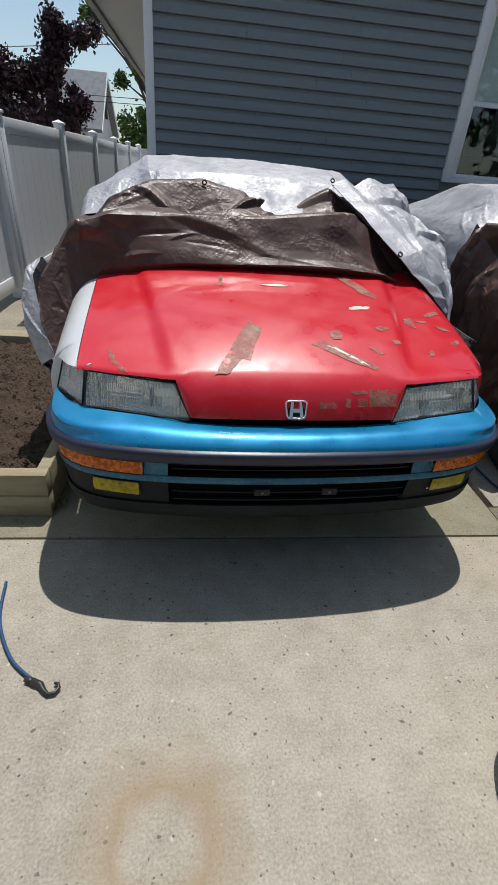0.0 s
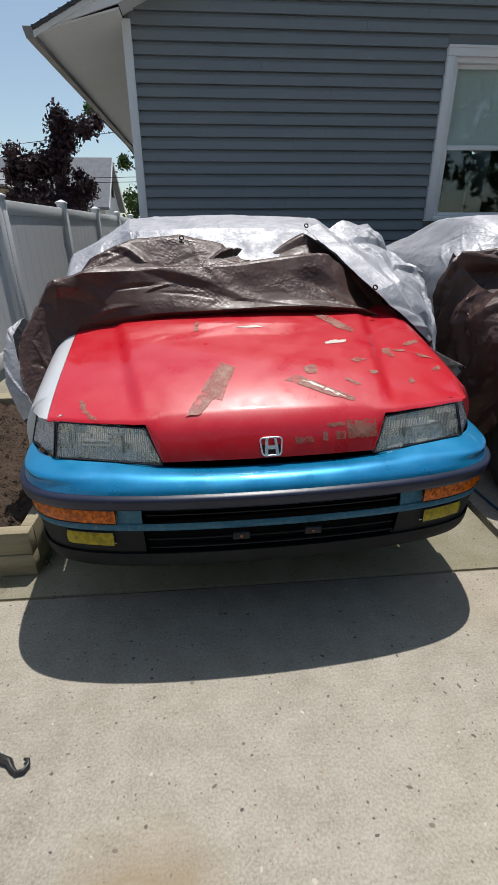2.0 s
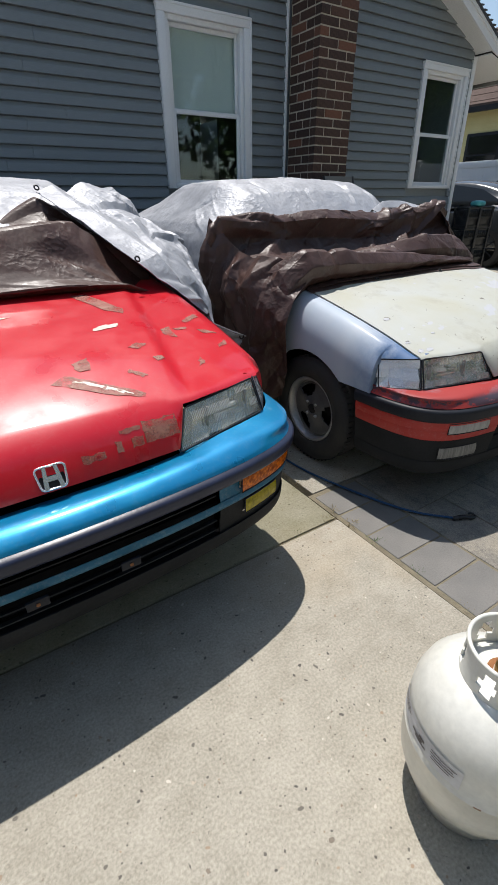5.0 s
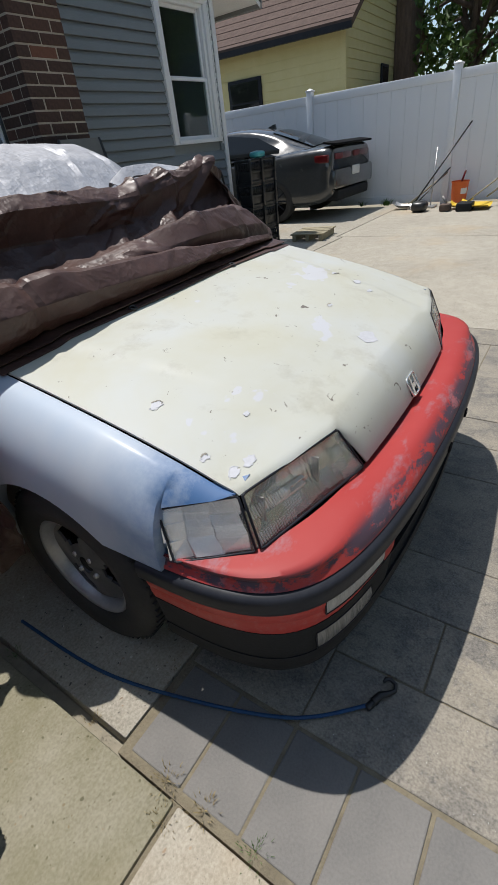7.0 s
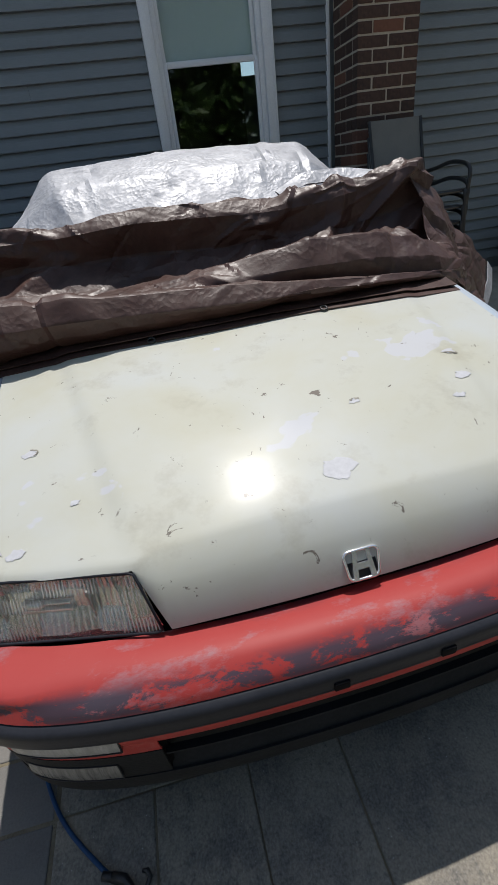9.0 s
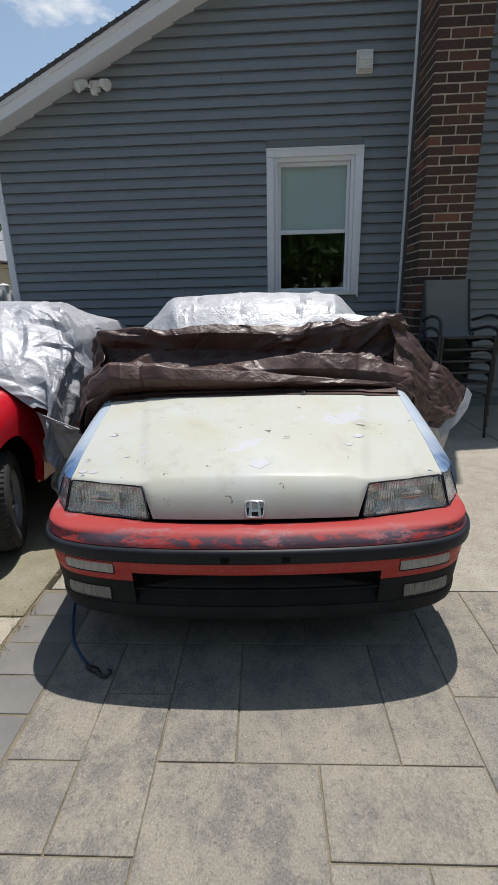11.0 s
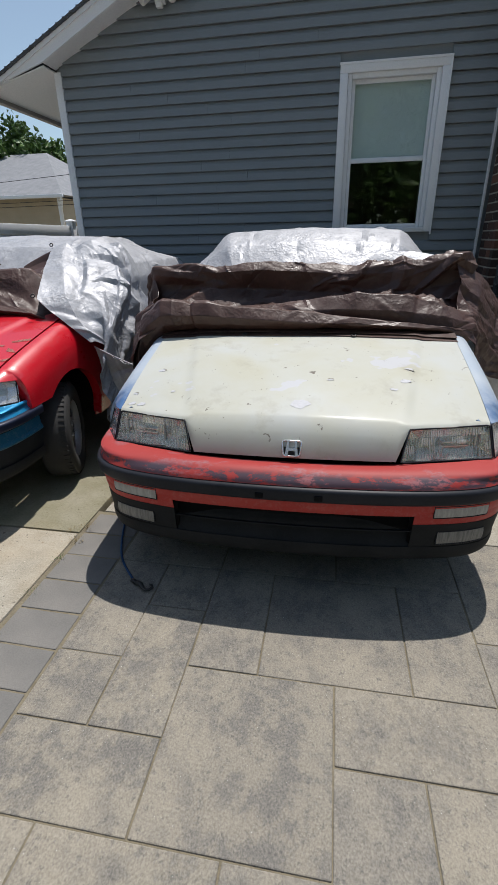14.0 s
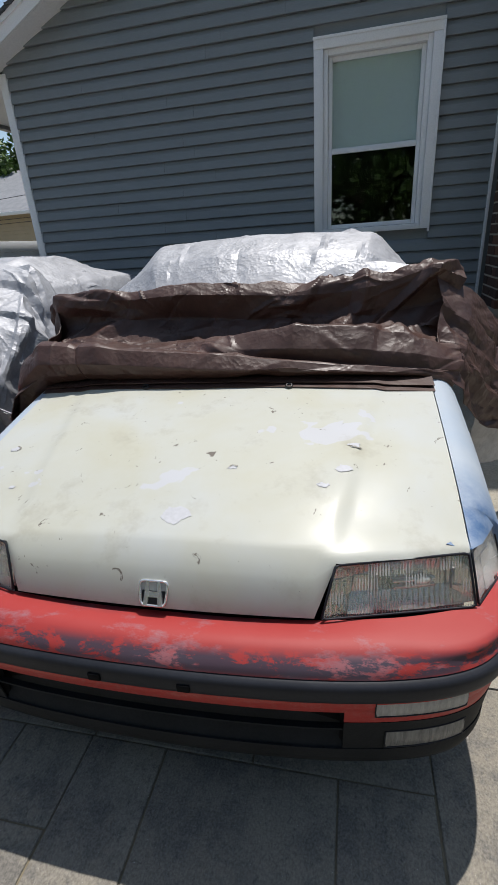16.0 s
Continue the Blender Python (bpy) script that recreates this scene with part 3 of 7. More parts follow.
def tube_mesh(name, points, radius, sides=8, closed=False):
    """A round bar along points."""
    pts = [Vector(p) for p in points]
    verts, faces, k = [], [], len(pts)
    up = Vector((0, 0, 1))
    for i, p in enumerate(pts):
        a, b = pts[(i - 1) % k] if closed or i else p, pts[(i + 1) % k] if closed or i < k - 1 else p
        way = (b - a).normalized()
        side = way.cross(up)
        if side.length < 1e-3:
            side = way.cross(Vector((1, 0, 0)))
        side.normalize()
        top = side.cross(way).normalized()
        up = top
        r = radius[i] if isinstance(radius, (list, tuple)) else radius
        for j in range(sides):
            g = 2 * math.pi * j / sides
            verts.append(p + (side * math.cos(g) + top * math.sin(g)) * r)
    for i in range(k if closed else k - 1):
        for j in range(sides):
            a, b = i * sides, ((i + 1) % k) * sides
            faces.append((a + j, a + (j + 1) % sides, b + (j + 1) % sides, b + j))
    if not closed:
        faces.append(tuple(range(sides))[::-1])
        faces.append(tuple((k - 1) * sides + j for j in range(sides)))
    return mesh_from(name, verts, faces, True)


def catmull(points, count):
    """Points along a smooth curve through the given ones, even in their own numbering."""
    p = np.array(points, float)
    k = len(p)
    out = []
    for t in np.linspace(0, k - 1, count):
        i = min(int(t), k - 2)
        f = t - i
        a, b, c, d = p[max(i - 1, 0)], p[i], p[i + 1], p[min(i + 2, k - 1)]
        out.append(0.5 * (2 * b + (c - a) * f + (2 * a - 5 * b + 4 * c - d) * f * f + (3 * b - a - 3 * c + d) * f ** 3))
    return np.array(out)


def grid_mesh(name, pts, smooth=True):
    """A sheet of quads over rows of points."""
    rows, cols = len(pts), len(pts[0])
    verts = [tuple(p) for r in pts for p in r]
    faces = [(i * cols + j, i * cols + j + 1, (i + 1) * cols + j + 1, (i + 1) * cols + j) for i in range(rows - 1) for j in range(cols - 1)]
    return mesh_from(name, verts, faces, smooth)


def mirrored(half):
    """The whole curve from its right half, from the left end to the right end."""
    return [(-x, y, z) for x, y, z in half[::-1]] + [tuple(p) for p in half[1:]]


def rails(curves, nu, nv, whole=True):
    """A surface through several curves of like numbering."""
    c = [catmull(mirrored(k) if whole else k, nu) for k in curves]
    return [[p for p in r] for r in catmull(np.array(c).reshape(len(c), -1), nv).reshape(nv, nu, 3)]


def thick(me, name, depth, sharp=50):
    """The sheet with a back and a rim, so that it has thickness."""
    bm = bmesh.new()
    bm.from_mesh(me)
    bmesh.ops.recalc_face_normals(bm, faces=bm.faces)
    bm.normal_update()
    front = list(bm.verts)
    faces = list(bm.faces)
    rim = [e for e in bm.edges if e.is_boundary]
    back = {v: bm.verts.new(v.co - v.normal * depth) for v in front}
    for f in faces:
        bm.faces.new([back[v] for v in reversed(f.verts)])
    for e in rim:
        a, b = e.verts
        bm.faces.new((a, b, back[b], back[a]))
    return finish(bm, name, True, sharp)


def lathe(name, outline, sides=32, axis="z"):
    verts, faces = [], []
    k = len(outline)
    for j in range(sides):
        g = 2 * math.pi * j / sides
        for r, h in outline:
            verts.append((r * math.cos(g), r * math.sin(g), h) if axis == "z" else (h, r * math.cos(g), r * math.sin(g)))
    for j in range(sides):
        a, b = j * k, ((j + 1) % sides) * k
        for i in range(k - 1):
            faces.append((a + i, b + i, b + i + 1, a + i + 1))
    return mesh_from(name, verts, faces, True)


# ---- the large structure ----
def ground_and_paving():
    g = part("ground", grid_mesh("ground", [[(x, y, -0.06) for x in np.linspace(-160, 160, 9)] for y in np.linspace(-120, 200, 9)]), M["ground"])
    tagged(g, "bare tan ground that runs on to the horizon", "ground", kind="structure")
    slab = thing("driveway_slab", pose(0, 0, 0), "weathered light concrete driveway with exposed pebbles", "driveway", kind="structure")
    part("front_panel", box((-9, -9, -0.1), (3.285, 2.56, 0.0), 0.006), M["concrete"], slab)
    part("back_panel", box((0.2, 2.575, -0.1), (3.285, 6.9, -0.002), 0.006), M["mossy_concrete"], slab, "older slab with an olive film of moss")
    part("joint", box((-9, 2.55, -0.1), (3.29, 2.59, -0.012)), M["joint_dirt"], slab, "dirt-filled joint in the concrete")
    yard = thing("yard_slab", pose(0, 0, 0), "pale concrete yard slabs with narrow joints", "paving", kind="structure")
    part("panel", box((3.325, 2.79, -0.1), (6.79, 6.9, -0.002), 0.006), M["concrete"], yard)
    part("panel", box((6.80, -9, -0.1), (10.4, 5.25, -0.002), 0.006), M["concrete"], yard)
    part("panel", box((6.80, 5.265, -0.1), (10.4, 30, -0.002), 0.006), M["concrete"], yard)
    part("panel", box((10.415, -9, -0.1), (13.6, 5.35, -0.002), 0.006), M["concrete"], yard)
    part("panel", box((10.415, 5.365, -0.1), (13.6, 30, -0.002), 0.006), M["concrete"], yard)
    bed = part("paver_bed", box((3.29, -9, -0.1), (6.80, 2.785, -0.006)), M["joint_dirt"])
    tagged(bed, "sandy dirt bed that shows between the pavers", "paving", kind="structure")


ground_and_paving()

WALL_Y, PITCH = 6.82, 0.47
CORNER_L, CORNER_R, EAVE_Z, SOFFIT_Z = 1.21, 9.68, 3.25, 3.01
RIDGE_X = (CORNER_L + CORNER_R) / 2
WINDOWS = [(4.47, 5.58, 1.45, 3.06), (8.50, 9.53, 1.47, 3.03)]


def gable_z(x):
    return EAVE_Z + PITCH * (min(x, 2 * RIDGE_X - x) - CORNER_L)


def house():
    wall = thing("wall_front", pose(0, 0, 0), "dark blue-grey vinyl clapboard gable wall", "wall", kind="structure")
    # the carcass behind the boards, with the window openings left free
    bm = bmesh.new()
    xs = [CORNER_L + 0.01, WINDOWS[0][0] + 0.05, WINDOWS[0][1] - 0.05, WINDOWS[1][0] + 0.05, WINDOWS[1][1] - 0.05, CORNER_R - 0.01]
    y0, y1 = WALL_Y + 0.012, WALL_Y + 0.16
    for i in range(5):
        a, b = xs[i], xs[i + 1]
        top = [(a, gable_z(a)), (b, gable_z(b))]
        if a < RIDGE_X < b:
            top.insert(1, (RIDGE_X, gable_z(RIDGE_X)))
        if i in (1, 3):
            w = WINDOWS[0 if i == 1 else 1]
            add_prism(bm, [(a, 0), (b, 0), (b, w[2] + 0.05), (a, w[2] + 0.05)], y0, y1)
            add_prism(bm, [(a, w[3] - 0.05), (b, w[3] - 0.05)] + top[::-1], y0, y1)
        else:
            add_prism(bm, [(a, 0), (b, 0)] + top[::-1], y0, y1)
    part("carcass", finish(bm, "carcass"), M["siding"], wall)
    # clapboards
    step = 0.1125
    rng = random.Random(3)
    count = 0
    z = 0.12
    while z < gable_z(RIDGE_X) - 0.05:
        lo, hi = CORNER_L + 0.05, CORNER_R - 0.05
        zt = z + step
        if z + .03 > EAVE_Z:
            over = (z + .03 - EAVE_Z) / PITCH
            lo, hi = max(lo, CORNER_L + over), min(hi, CORNER_R - over)
        spans = [(lo, 6.09), (6.70, hi)]
        for x0, x1, z0, z1 in WINDOWS:
            if zt > z0 - 0.005 and z < z1 + 0.0:
                spans = [s for a, b in spans for s in ((a, min(b, x0)), (max(a, x1), b)) if s[1] - s[0] > 0.02] if any(a < x1 and b > x0 for a, b in spans) else spans
        for a, b in spans:
            if b - a < 0.02:
                continue
            cut = []
            if b - a > 3.0:
                cut = [a + (b - a) * rng.uniform(0.25, 0.75)]
            ends = [a] + cut + [b]
            for p, q in zip(ends, ends[1:]):
                bm = bmesh.new()
                add_prism(bm, [(WALL_Y + 0.010, z + 0.004), (WALL_Y - 0.018, z + 0.002), (WALL_Y - 0.024, z + 0.003), (WALL_Y - 0.025, z + 0.009), (WALL_Y - 0.012, z + 0.075), (WALL_Y + 0.002, zt - 0.006), (WALL_Y + 0.010, zt + 0.003)], p + 0.001, q - 0.001, "x")
                part("clapboard", finish(bm, "clapboard"), M["siding"], wall)
                count += 1
        z += step
    for name, x0 in (("corner_board", CORNER_L - 0.005), ("corner_board", CORNER_R - 0.07)):
        bm = box((x0, WALL_Y - 0.03, 0.0), (x0 + 0.075, WALL_Y + 0.02, EAVE_Z - 0.05), 0.004)
        add_box(bm, (x0 - 0.012 if x0 < 5 else x0 + 0.06, WALL_Y - 0.028, 0.0), (x0 + 0.015 if x0 < 5 else x0 + 0.087, WALL_Y + 0.10, EAVE_Z - 0.05), 0.003)
        part(name, bm, M["vinyl"], wall)
    part("trim_strip", box((6.085, WALL_Y - 0.035, 0.1), (6.112, WALL_Y + 0.012, gable_z(6.1)), 0.003), M["vinyl"], wall)
    side = thing("wall_side", pose(0, 0, 0), "vinyl-clad side wall of the house", "wall", kind="structure")
    part("side_left", box((CORNER_L, WALL_Y + 0.17, 0), (CORNER_L + 0.15, 15.5, EAVE_Z)), M["siding"], side)
    part("side_right", box((CORNER_R - 0.15, WALL_Y + 0.17, 0), (CORNER_R, 15.5, EAVE_Z)), M["siding"], side)
    part("side_back", box((CORNER_L, 15.5, 0), (CORNER_R, 15.65, EAVE_Z)), M["siding"], side)
    # roof: two slopes, rake boards, soffits and gutters
    roof = thing("roof", pose(0, 0, 0), "low-pitched dark shingle roof with white rake boards", "roof", kind="structure")
    front = WALL_Y - 0.27
    ex0, ex1 = CORNER_L - 0.78, CORNER_R + 0.78
    lift = 0.13
    for s, (a, b) in (("slope", (ex0, RIDGE_X)), ("slope", (RIDGE_X, ex1))):
        za, zb = gable_z(a) + lift, gable_z(b) + lift
        part(s, finish(add_prism(bmesh.new(), [(a, za), (b, zb), (b, zb + 0.035), (a, za + 0.035)], front - 0.03, 15.9), "slope"), M["shingle"], roof)
        rows = 58
        bm = bmesh.new()
        for i in range(rows):
            t0 = i / rows
            x, z = a + (b - a) * t0, za + (zb - za) * t0
            add_box(bm, (x - 0.004, front - 0.045, z + 0.022), (x + 0.062, front + 0.02, z + 0.036))
        part("shingle_edge", finish(bm, "shingle_edge"), M["shingle"], roof)
        lo, hi = (a, b) if a < RIDGE_X - .1 else (b, a)
        inner = CORNER_L if a < RIDGE_X - .1 else CORNER_R
        zr = gable_z(RIDGE_X) + lift
        outline = [(lo, SOFFIT_Z), (inner, EAVE_Z - .02), (RIDGE_X, zr - .15), (RIDGE_X, zr - .002), (lo, gable_z(lo) + lift - .002)]
        part("rake_board", finish(add_prism(bmesh.new(), outline, front, front + 0.022), "rake"), M["vinyl"], roof)
        strip = [(lo, gable_z(lo) + lift - .045), (RIDGE_X, zr - .045), (RIDGE_X, zr), (lo, gable_z(lo) + lift)]
        part("drip_edge", finish(add_prism(bmesh.new(), strip, front - .018, front - .001), "drip"), M["vinyl"], roof)
        soff = [(inner, EAVE_Z - .022), (RIDGE_X, zr - .152), (RIDGE_X, zr - .135), (inner, EAVE_Z - .005)]
        part("rake_soffit", finish(add_prism(bmesh.new(), soff, front + .023, WALL_Y + .01), "rake_soffit"), M["soffit"], roof)
    for s, e, inner in ((-1, ex0, CORNER_L), (1, ex1, CORNER_R)):
        part("eave_soffit", finish(add_prism(bmesh.new(), [(e, SOFFIT_Z), (inner, EAVE_Z - .055), (inner, EAVE_Z - .04), (e, SOFFIT_Z + .015)], front + .024, 15.6), "eave_soffit"), M["soffit"], roof)
        g0, g1 = e + s * .002, e + s * .095
        part("gutter", finish(add_prism(bmesh.new(), [(g0, SOFFIT_Z - .045), (g1 - s * .02, SOFFIT_Z - .045), (g1, SOFFIT_Z + .02), (g1, SOFFIT_Z + .045), (g0, SOFFIT_Z + .045)], front + .01, 15.7), "gutter"), M["gutter"], roof)
    return wall


house_wall = house()


def window(number, x0, x1, z0, z1):
    w = thing("window_%d" % number, pose((x0 + x1) / 2, WALL_Y, z0), "white vinyl double-hung window with a drawn blind", "window", kind="structure")
    hw, h = (x1 - x0) / 2, z1 - z0
    def frame_part(name, lo, hi, mat=M["vinyl"], bev=0.004):
        return part(name, box(lo, hi, bev), mat, w)
    t = 0.085
    frame_part("casing", (-hw, -0.05, 0), (-hw + t, 0.05, h - t - 0.001))
    frame_part("casing", (hw - t, -0.05, 0), (hw, 0.05, h - t - 0.001))
    frame_part("casing", (-hw, -0.052, h - t), (hw, 0.05, h))
    frame_part("casing_lip", (-hw - 0.006, -0.06, h - 0.018), (hw + 0.006, -0.0525, h + 0.006))
    frame_part("casing_lip", (hw - 0.014, -0.06, -0.03), (hw + 0.006, -0.0505, h - 0.019))
    frame_part("window_sill", (-hw + t + 0.001, -0.058, 0.0), (hw - t - 0.001, 0.06, 0.05))
    jamb = 0.045
    i0, i1 = -hw + t, hw - t
    frame_part("jamb", (i0 + 0.001, -0.02, 0.051), (i0 + jamb, 0.08, h - t - 0.001))
    frame_part("jamb", (i1 - jamb, -0.02, 0.051), (i1 - 0.001, 0.08, h - t - 0.001))
    frame_part("jamb", (i0 + jamb + 0.001, -0.02, h - t - 0.045), (i1 - jamb - 0.001, 0.08, h - t - 0.001))
    s0, s1 = i0 + jamb + 0.002, i1 - jamb - 0.002
    mid = h * 0.45
    for name, za, zb, y in (("upper_sash", mid - 0.0, h - t - 0.047, 0.03), ("lower_sash", 0.052, mid + 0.025, 0.0)):
        sash = part(name, box((s0, y, za), (s0 + 0.035, y + 0.03, zb), 0.003), M["vinyl"], w)
        part("stile", box((s1 - 0.035, y, za), (s1, y + 0.03, zb), 0.003), M["vinyl"], sash)
        part("rail", box((s0 + 0.036, y, za), (s1 - 0.036, y + 0.03, za + 0.038), 0.003), M["vinyl"], sash)
        part("rail", box((s0 + 0.036, y, zb - 0.038), (s1 - 0.036, y + 0.03, zb), 0.003), M["vinyl"], sash)
        pane = part("pane", box((s0 + 0.036, y + 0.012, za + 0.039), (s1 - 0.036, y + 0.016, zb - 0.039)), M["pane"], sash)
        pane.visible_shadow = False
    if number == 1:
        part("blind", box((s0 + 0.02, 0.075, mid + 0.02), (s1 - 0.02, 0.085, h - t - 0.05)), M["blind"], w, "pale green roller blind drawn half down")
    # Box behind the panes; its near-black colour stands in for interior shade.
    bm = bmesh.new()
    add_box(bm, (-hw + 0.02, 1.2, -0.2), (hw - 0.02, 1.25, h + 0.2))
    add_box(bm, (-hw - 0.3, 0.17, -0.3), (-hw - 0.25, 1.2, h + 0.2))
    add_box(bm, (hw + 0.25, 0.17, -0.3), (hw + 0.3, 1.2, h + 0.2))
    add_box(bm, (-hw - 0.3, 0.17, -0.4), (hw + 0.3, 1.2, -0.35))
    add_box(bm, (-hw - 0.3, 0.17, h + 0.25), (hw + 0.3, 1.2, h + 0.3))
    part("room", finish(bm, "room"), M["room_shade"], w, "near-black box that stands in for the dim room")


for k, w in enumerate(WINDOWS):
    window(k + 1, *w)


def chimney():
    c = thing("chimney", pose(0, 0, 0), "dark brown brick chimney on the gable wall", "chimney", kind="structure")
    x0, x1, y0, y1 = 6.145, 6.685, 6.27, WALL_Y - 0.028
    part("mortar_core", box((x0 + 0.005, y0 + 0.006, -0.02), (x1 - 0.006, y1, 6.6)), M["mortar"], c)
    course, j, d = 0.0905, 0.0145, 0.105
    rng = random.Random(5)
    cache = {}
    def put(cx, cy, z, sx, sy):
        key = (round(sx, 3), round(sy, 3))
        if key not in cache:
            hx, hy, hz = sx / 2, sy / 2, (course - j) / 2
            cache[key] = finish(box((-hx, -hy, -hz), (hx, hy, hz), 0.005), "brick")
            cache[key].materials.append(M["brick"])
        part("brick", cache[key], M["brick"], c, at=pose(cx + rng.uniform(-.002, .002), cy + rng.uniform(-.003, .002), z + rng.uniform(-.001, .001), 0, rng.uniform(-.5, .5), rng.uniform(-.6, .6)))
    wide, deep = x1 - x0, y1 - y0
    for k in range(48):
        z = 0.72 + course * (k + .5)
        cuts = (0, .5, 1) if k % 2 else (0, .245, .755, 1)
        for a, b in zip(cuts, cuts[1:]):
            lo, hi = x0 + wide * a + (j / 2 if a else 0), x0 + wide * b - (j / 2 if b < 1 else 0)
            put((lo + hi) / 2, y0 + d / 2, z, hi - lo, d)
        # the flank that faces the drive
        cuts = (d, d + .14, d + .14 + .265, deep) if k % 2 else (d, d + .265, deep)
        for a, b in zip(cuts, cuts[1:]):
            if b - a > .03:
                put(x0 + d / 2, y0 + (a + b) / 2, z, d, b - a - j)


chimney()


def fence_run(name, label, posts, tops, base=0.0, axis="y", fixed=-0.3, bottom=0.05):
    """White vinyl privacy fence: posts with caps, rails, and boards set edge to edge."""
    f = thing(name, pose(0, 0, 0), label, "fence", kind="structure")
    def place(a, b, c):
        return (b, a, c) if axis == "y" else (a, b, c)
    for a, h in posts:
        w = 0.063
        part("post", box(place(a - w, fixed - w, base - 0.06), place(a + w, fixed + w, h), 0.006), M["fence"], f)
        bm = bmesh.new()
        e = w + 0.014
        add_box(bm, place(a - e, fixed - e, h + 0.0005), place(a + e, fixed + e, h + 0.02), 0.004)
        p = [bm.verts.new(place(a + s * e, fixed + t * e, h + 0.021)) for s, t in ((-1, -1), (1, -1), (1, 1), (-1, 1))]
        q = bm.verts.new(place(a, fixed, h + 0.06))
        for i in range(4):
            bm.faces.new((p[i], p[(i + 1) % 4], q))
        bm.faces.new(p)
        part("cap", finish(bm, "cap"), M["fence"], f)
    for (a, _), (b, _), h in zip(posts, posts[1:], tops):
        a, b = a + 0.066, b - 0.066
        if b < a:
            a, b = b + 0.132, a - 0.132
        part("rail", box(place(a, fixed - 0.022, h - 0.15), place(b, fixed + 0.022, h), 0.006), M["fence"], f)
        part("rail", box(place(a, fixed - 0.022, base + bottom), place(b, fixed + 0.022, base + bottom + 0.15), 0.006), M["fence"], f)
        k = max(1, round((b - a) / 0.29))
        wdt = (b - a) / k
        me = None
        for i in range(k):
            bm = box(place(-wdt / 2 + 0.0015, -0.011, base + bottom + 0.152), place(wdt / 2 - 0.0015, 0.011, h - 0.152), 0.003)
            if me is None:
                me = finish(bm, "board")
                me.materials.append(M["fence"])
            else:
                bm.free()
            part("board", me, M["fence"], f, at=Matrix.Translation(place(a + wdt * (i + 0.5), fixed, 0)))
    return f


fence_run("fence_left", "tall white vinyl privacy fence with capped posts",
          [(-0.7, 2.06), (1.75, 2.06), (4.2, 2.06), (6.65, 2.06)], [2.0, 2.0, 2.0], 0.0)
fence_run("fence_left", "white vinyl privacy fence stepping down behind the house",
          [(6.79, 1.70), (9.25, 1.74), (11.65, 1.74), (14.1, 1.74), (16.5, 1.74), (18.9, 1.74)], [1.68] * 5, 0.0)
fence_run("fence_back", "white vinyl fence across the back of the lot",
          [(-0.3, 1.74), (2.1, 1.74), (4.5, 1.74)], [1.68] * 2, 0.0, "x", 19.1)
fence_run("fence_right", "bright white vinyl fence along the yard",
          [(2.6, 2.2), (4.62, 2.2), (7.6, 2.2), (10.6, 2.2), (13.6, 2.2), (16.6, 2.2)], [2.13] * 5, 0.0, "y", 14.0, 0.0)


def raised_bed():
    bed = thing("raised_garden_bed", pose(0, 0, 0), "raised timber bed filled with dark bare soil", "garden bed")
    part("front_board", box((-0.25, 2.71, 0), (1.115, 2.77, 0.112), 0.006), M["wood"], bed)
    part("front_board", box((-0.25, 2.712, 0.114), (1.115, 2.772, 0.225), 0.006), M["wood"], bed)
    part("side_board", box((1.06, 2.775, 0), (1.115, 4.55, 0.222), 0.006), M["wood"], bed)
    part("back_board", box((-0.25, 4.50, 0), (1.055, 4.64, 0.215), 0.006), M["wood"], bed, "wide flat timber at the far end")
    part("side_board", box((-0.25, 2.775, 0), (-0.2, 4.495, 0.22), 0.006), M["wood"], bed)
    rows = []
    for y in np.linspace(2.773, 4.499, 60):
        row = []
        for x in np.linspace(-0.198, 1.058, 44):
            p = Vector((x, y, 0))
            row.append((x, y, 0.175 + 0.03 * noise.noise(p * 5) + 0.022 * noise.noise(p * 17) + 0.014 * noise.noise(p * 40)))
        rows.append(row)
    part("soil", grid_mesh("soil", rows), M["soil"], bed, "dark crumbly garden soil")
    rng = random.Random(8)
    verts, faces = [], []
    for i in range(900):
        x, y, s = rng.uniform(-0.15, 1.04), rng.uniform(2.80, 4.48), rng.uniform(0.005, 0.017)
        p = Vector((x, y, 0))
        z = 0.178 + 0.03 * noise.noise(p * 5) + 0.022 * noise.noise(p * 17)
        k = len(verts)
        for dx, dy, dz in ((-1, -.6, -.4), (1, -.8, -.4), (.2, 1, -.5), (0, 0, .7)):
            verts.append((x + dx * s * rng.uniform(.6, 1.4), y + dy * s * rng.uniform(.6, 1.4), z + dz * s))
        faces += [(k, k + 1, k + 3), (k + 1, k + 2, k + 3), (k + 2, k, k + 3), (k, k + 2, k + 1)]
    tagged(part("clod_layer", mesh_from("clod_layer", verts, faces), M["soil"], bed), kind="stuff")


raised_bed()


# ---- the two covered cars ----
import functools

PLAN = [(0, 0), (.2, .004), (.4, .016), (.58, .040), (.72, .078), (.811, .134), (.869, .221), (.899, .350), (.906, .52)]


def plan_rail(inset, z, drop=0.0):
    """The bumper's outline seen from above, drawn in by inset, at height z."""
    p = np.array(PLAN)
    d = np.gradient(p, axis=0)
    nrm = np.stack([d[:, 1], -d[:, 0]], 1)
    nrm /= np.linalg.norm(nrm, axis=1)[:, None]
    nrm[0] = (0, -1)
    q = p - nrm * inset
    return [(float(a), float(b), z - drop * i / 8) for i, (a, b) in enumerate(q)]


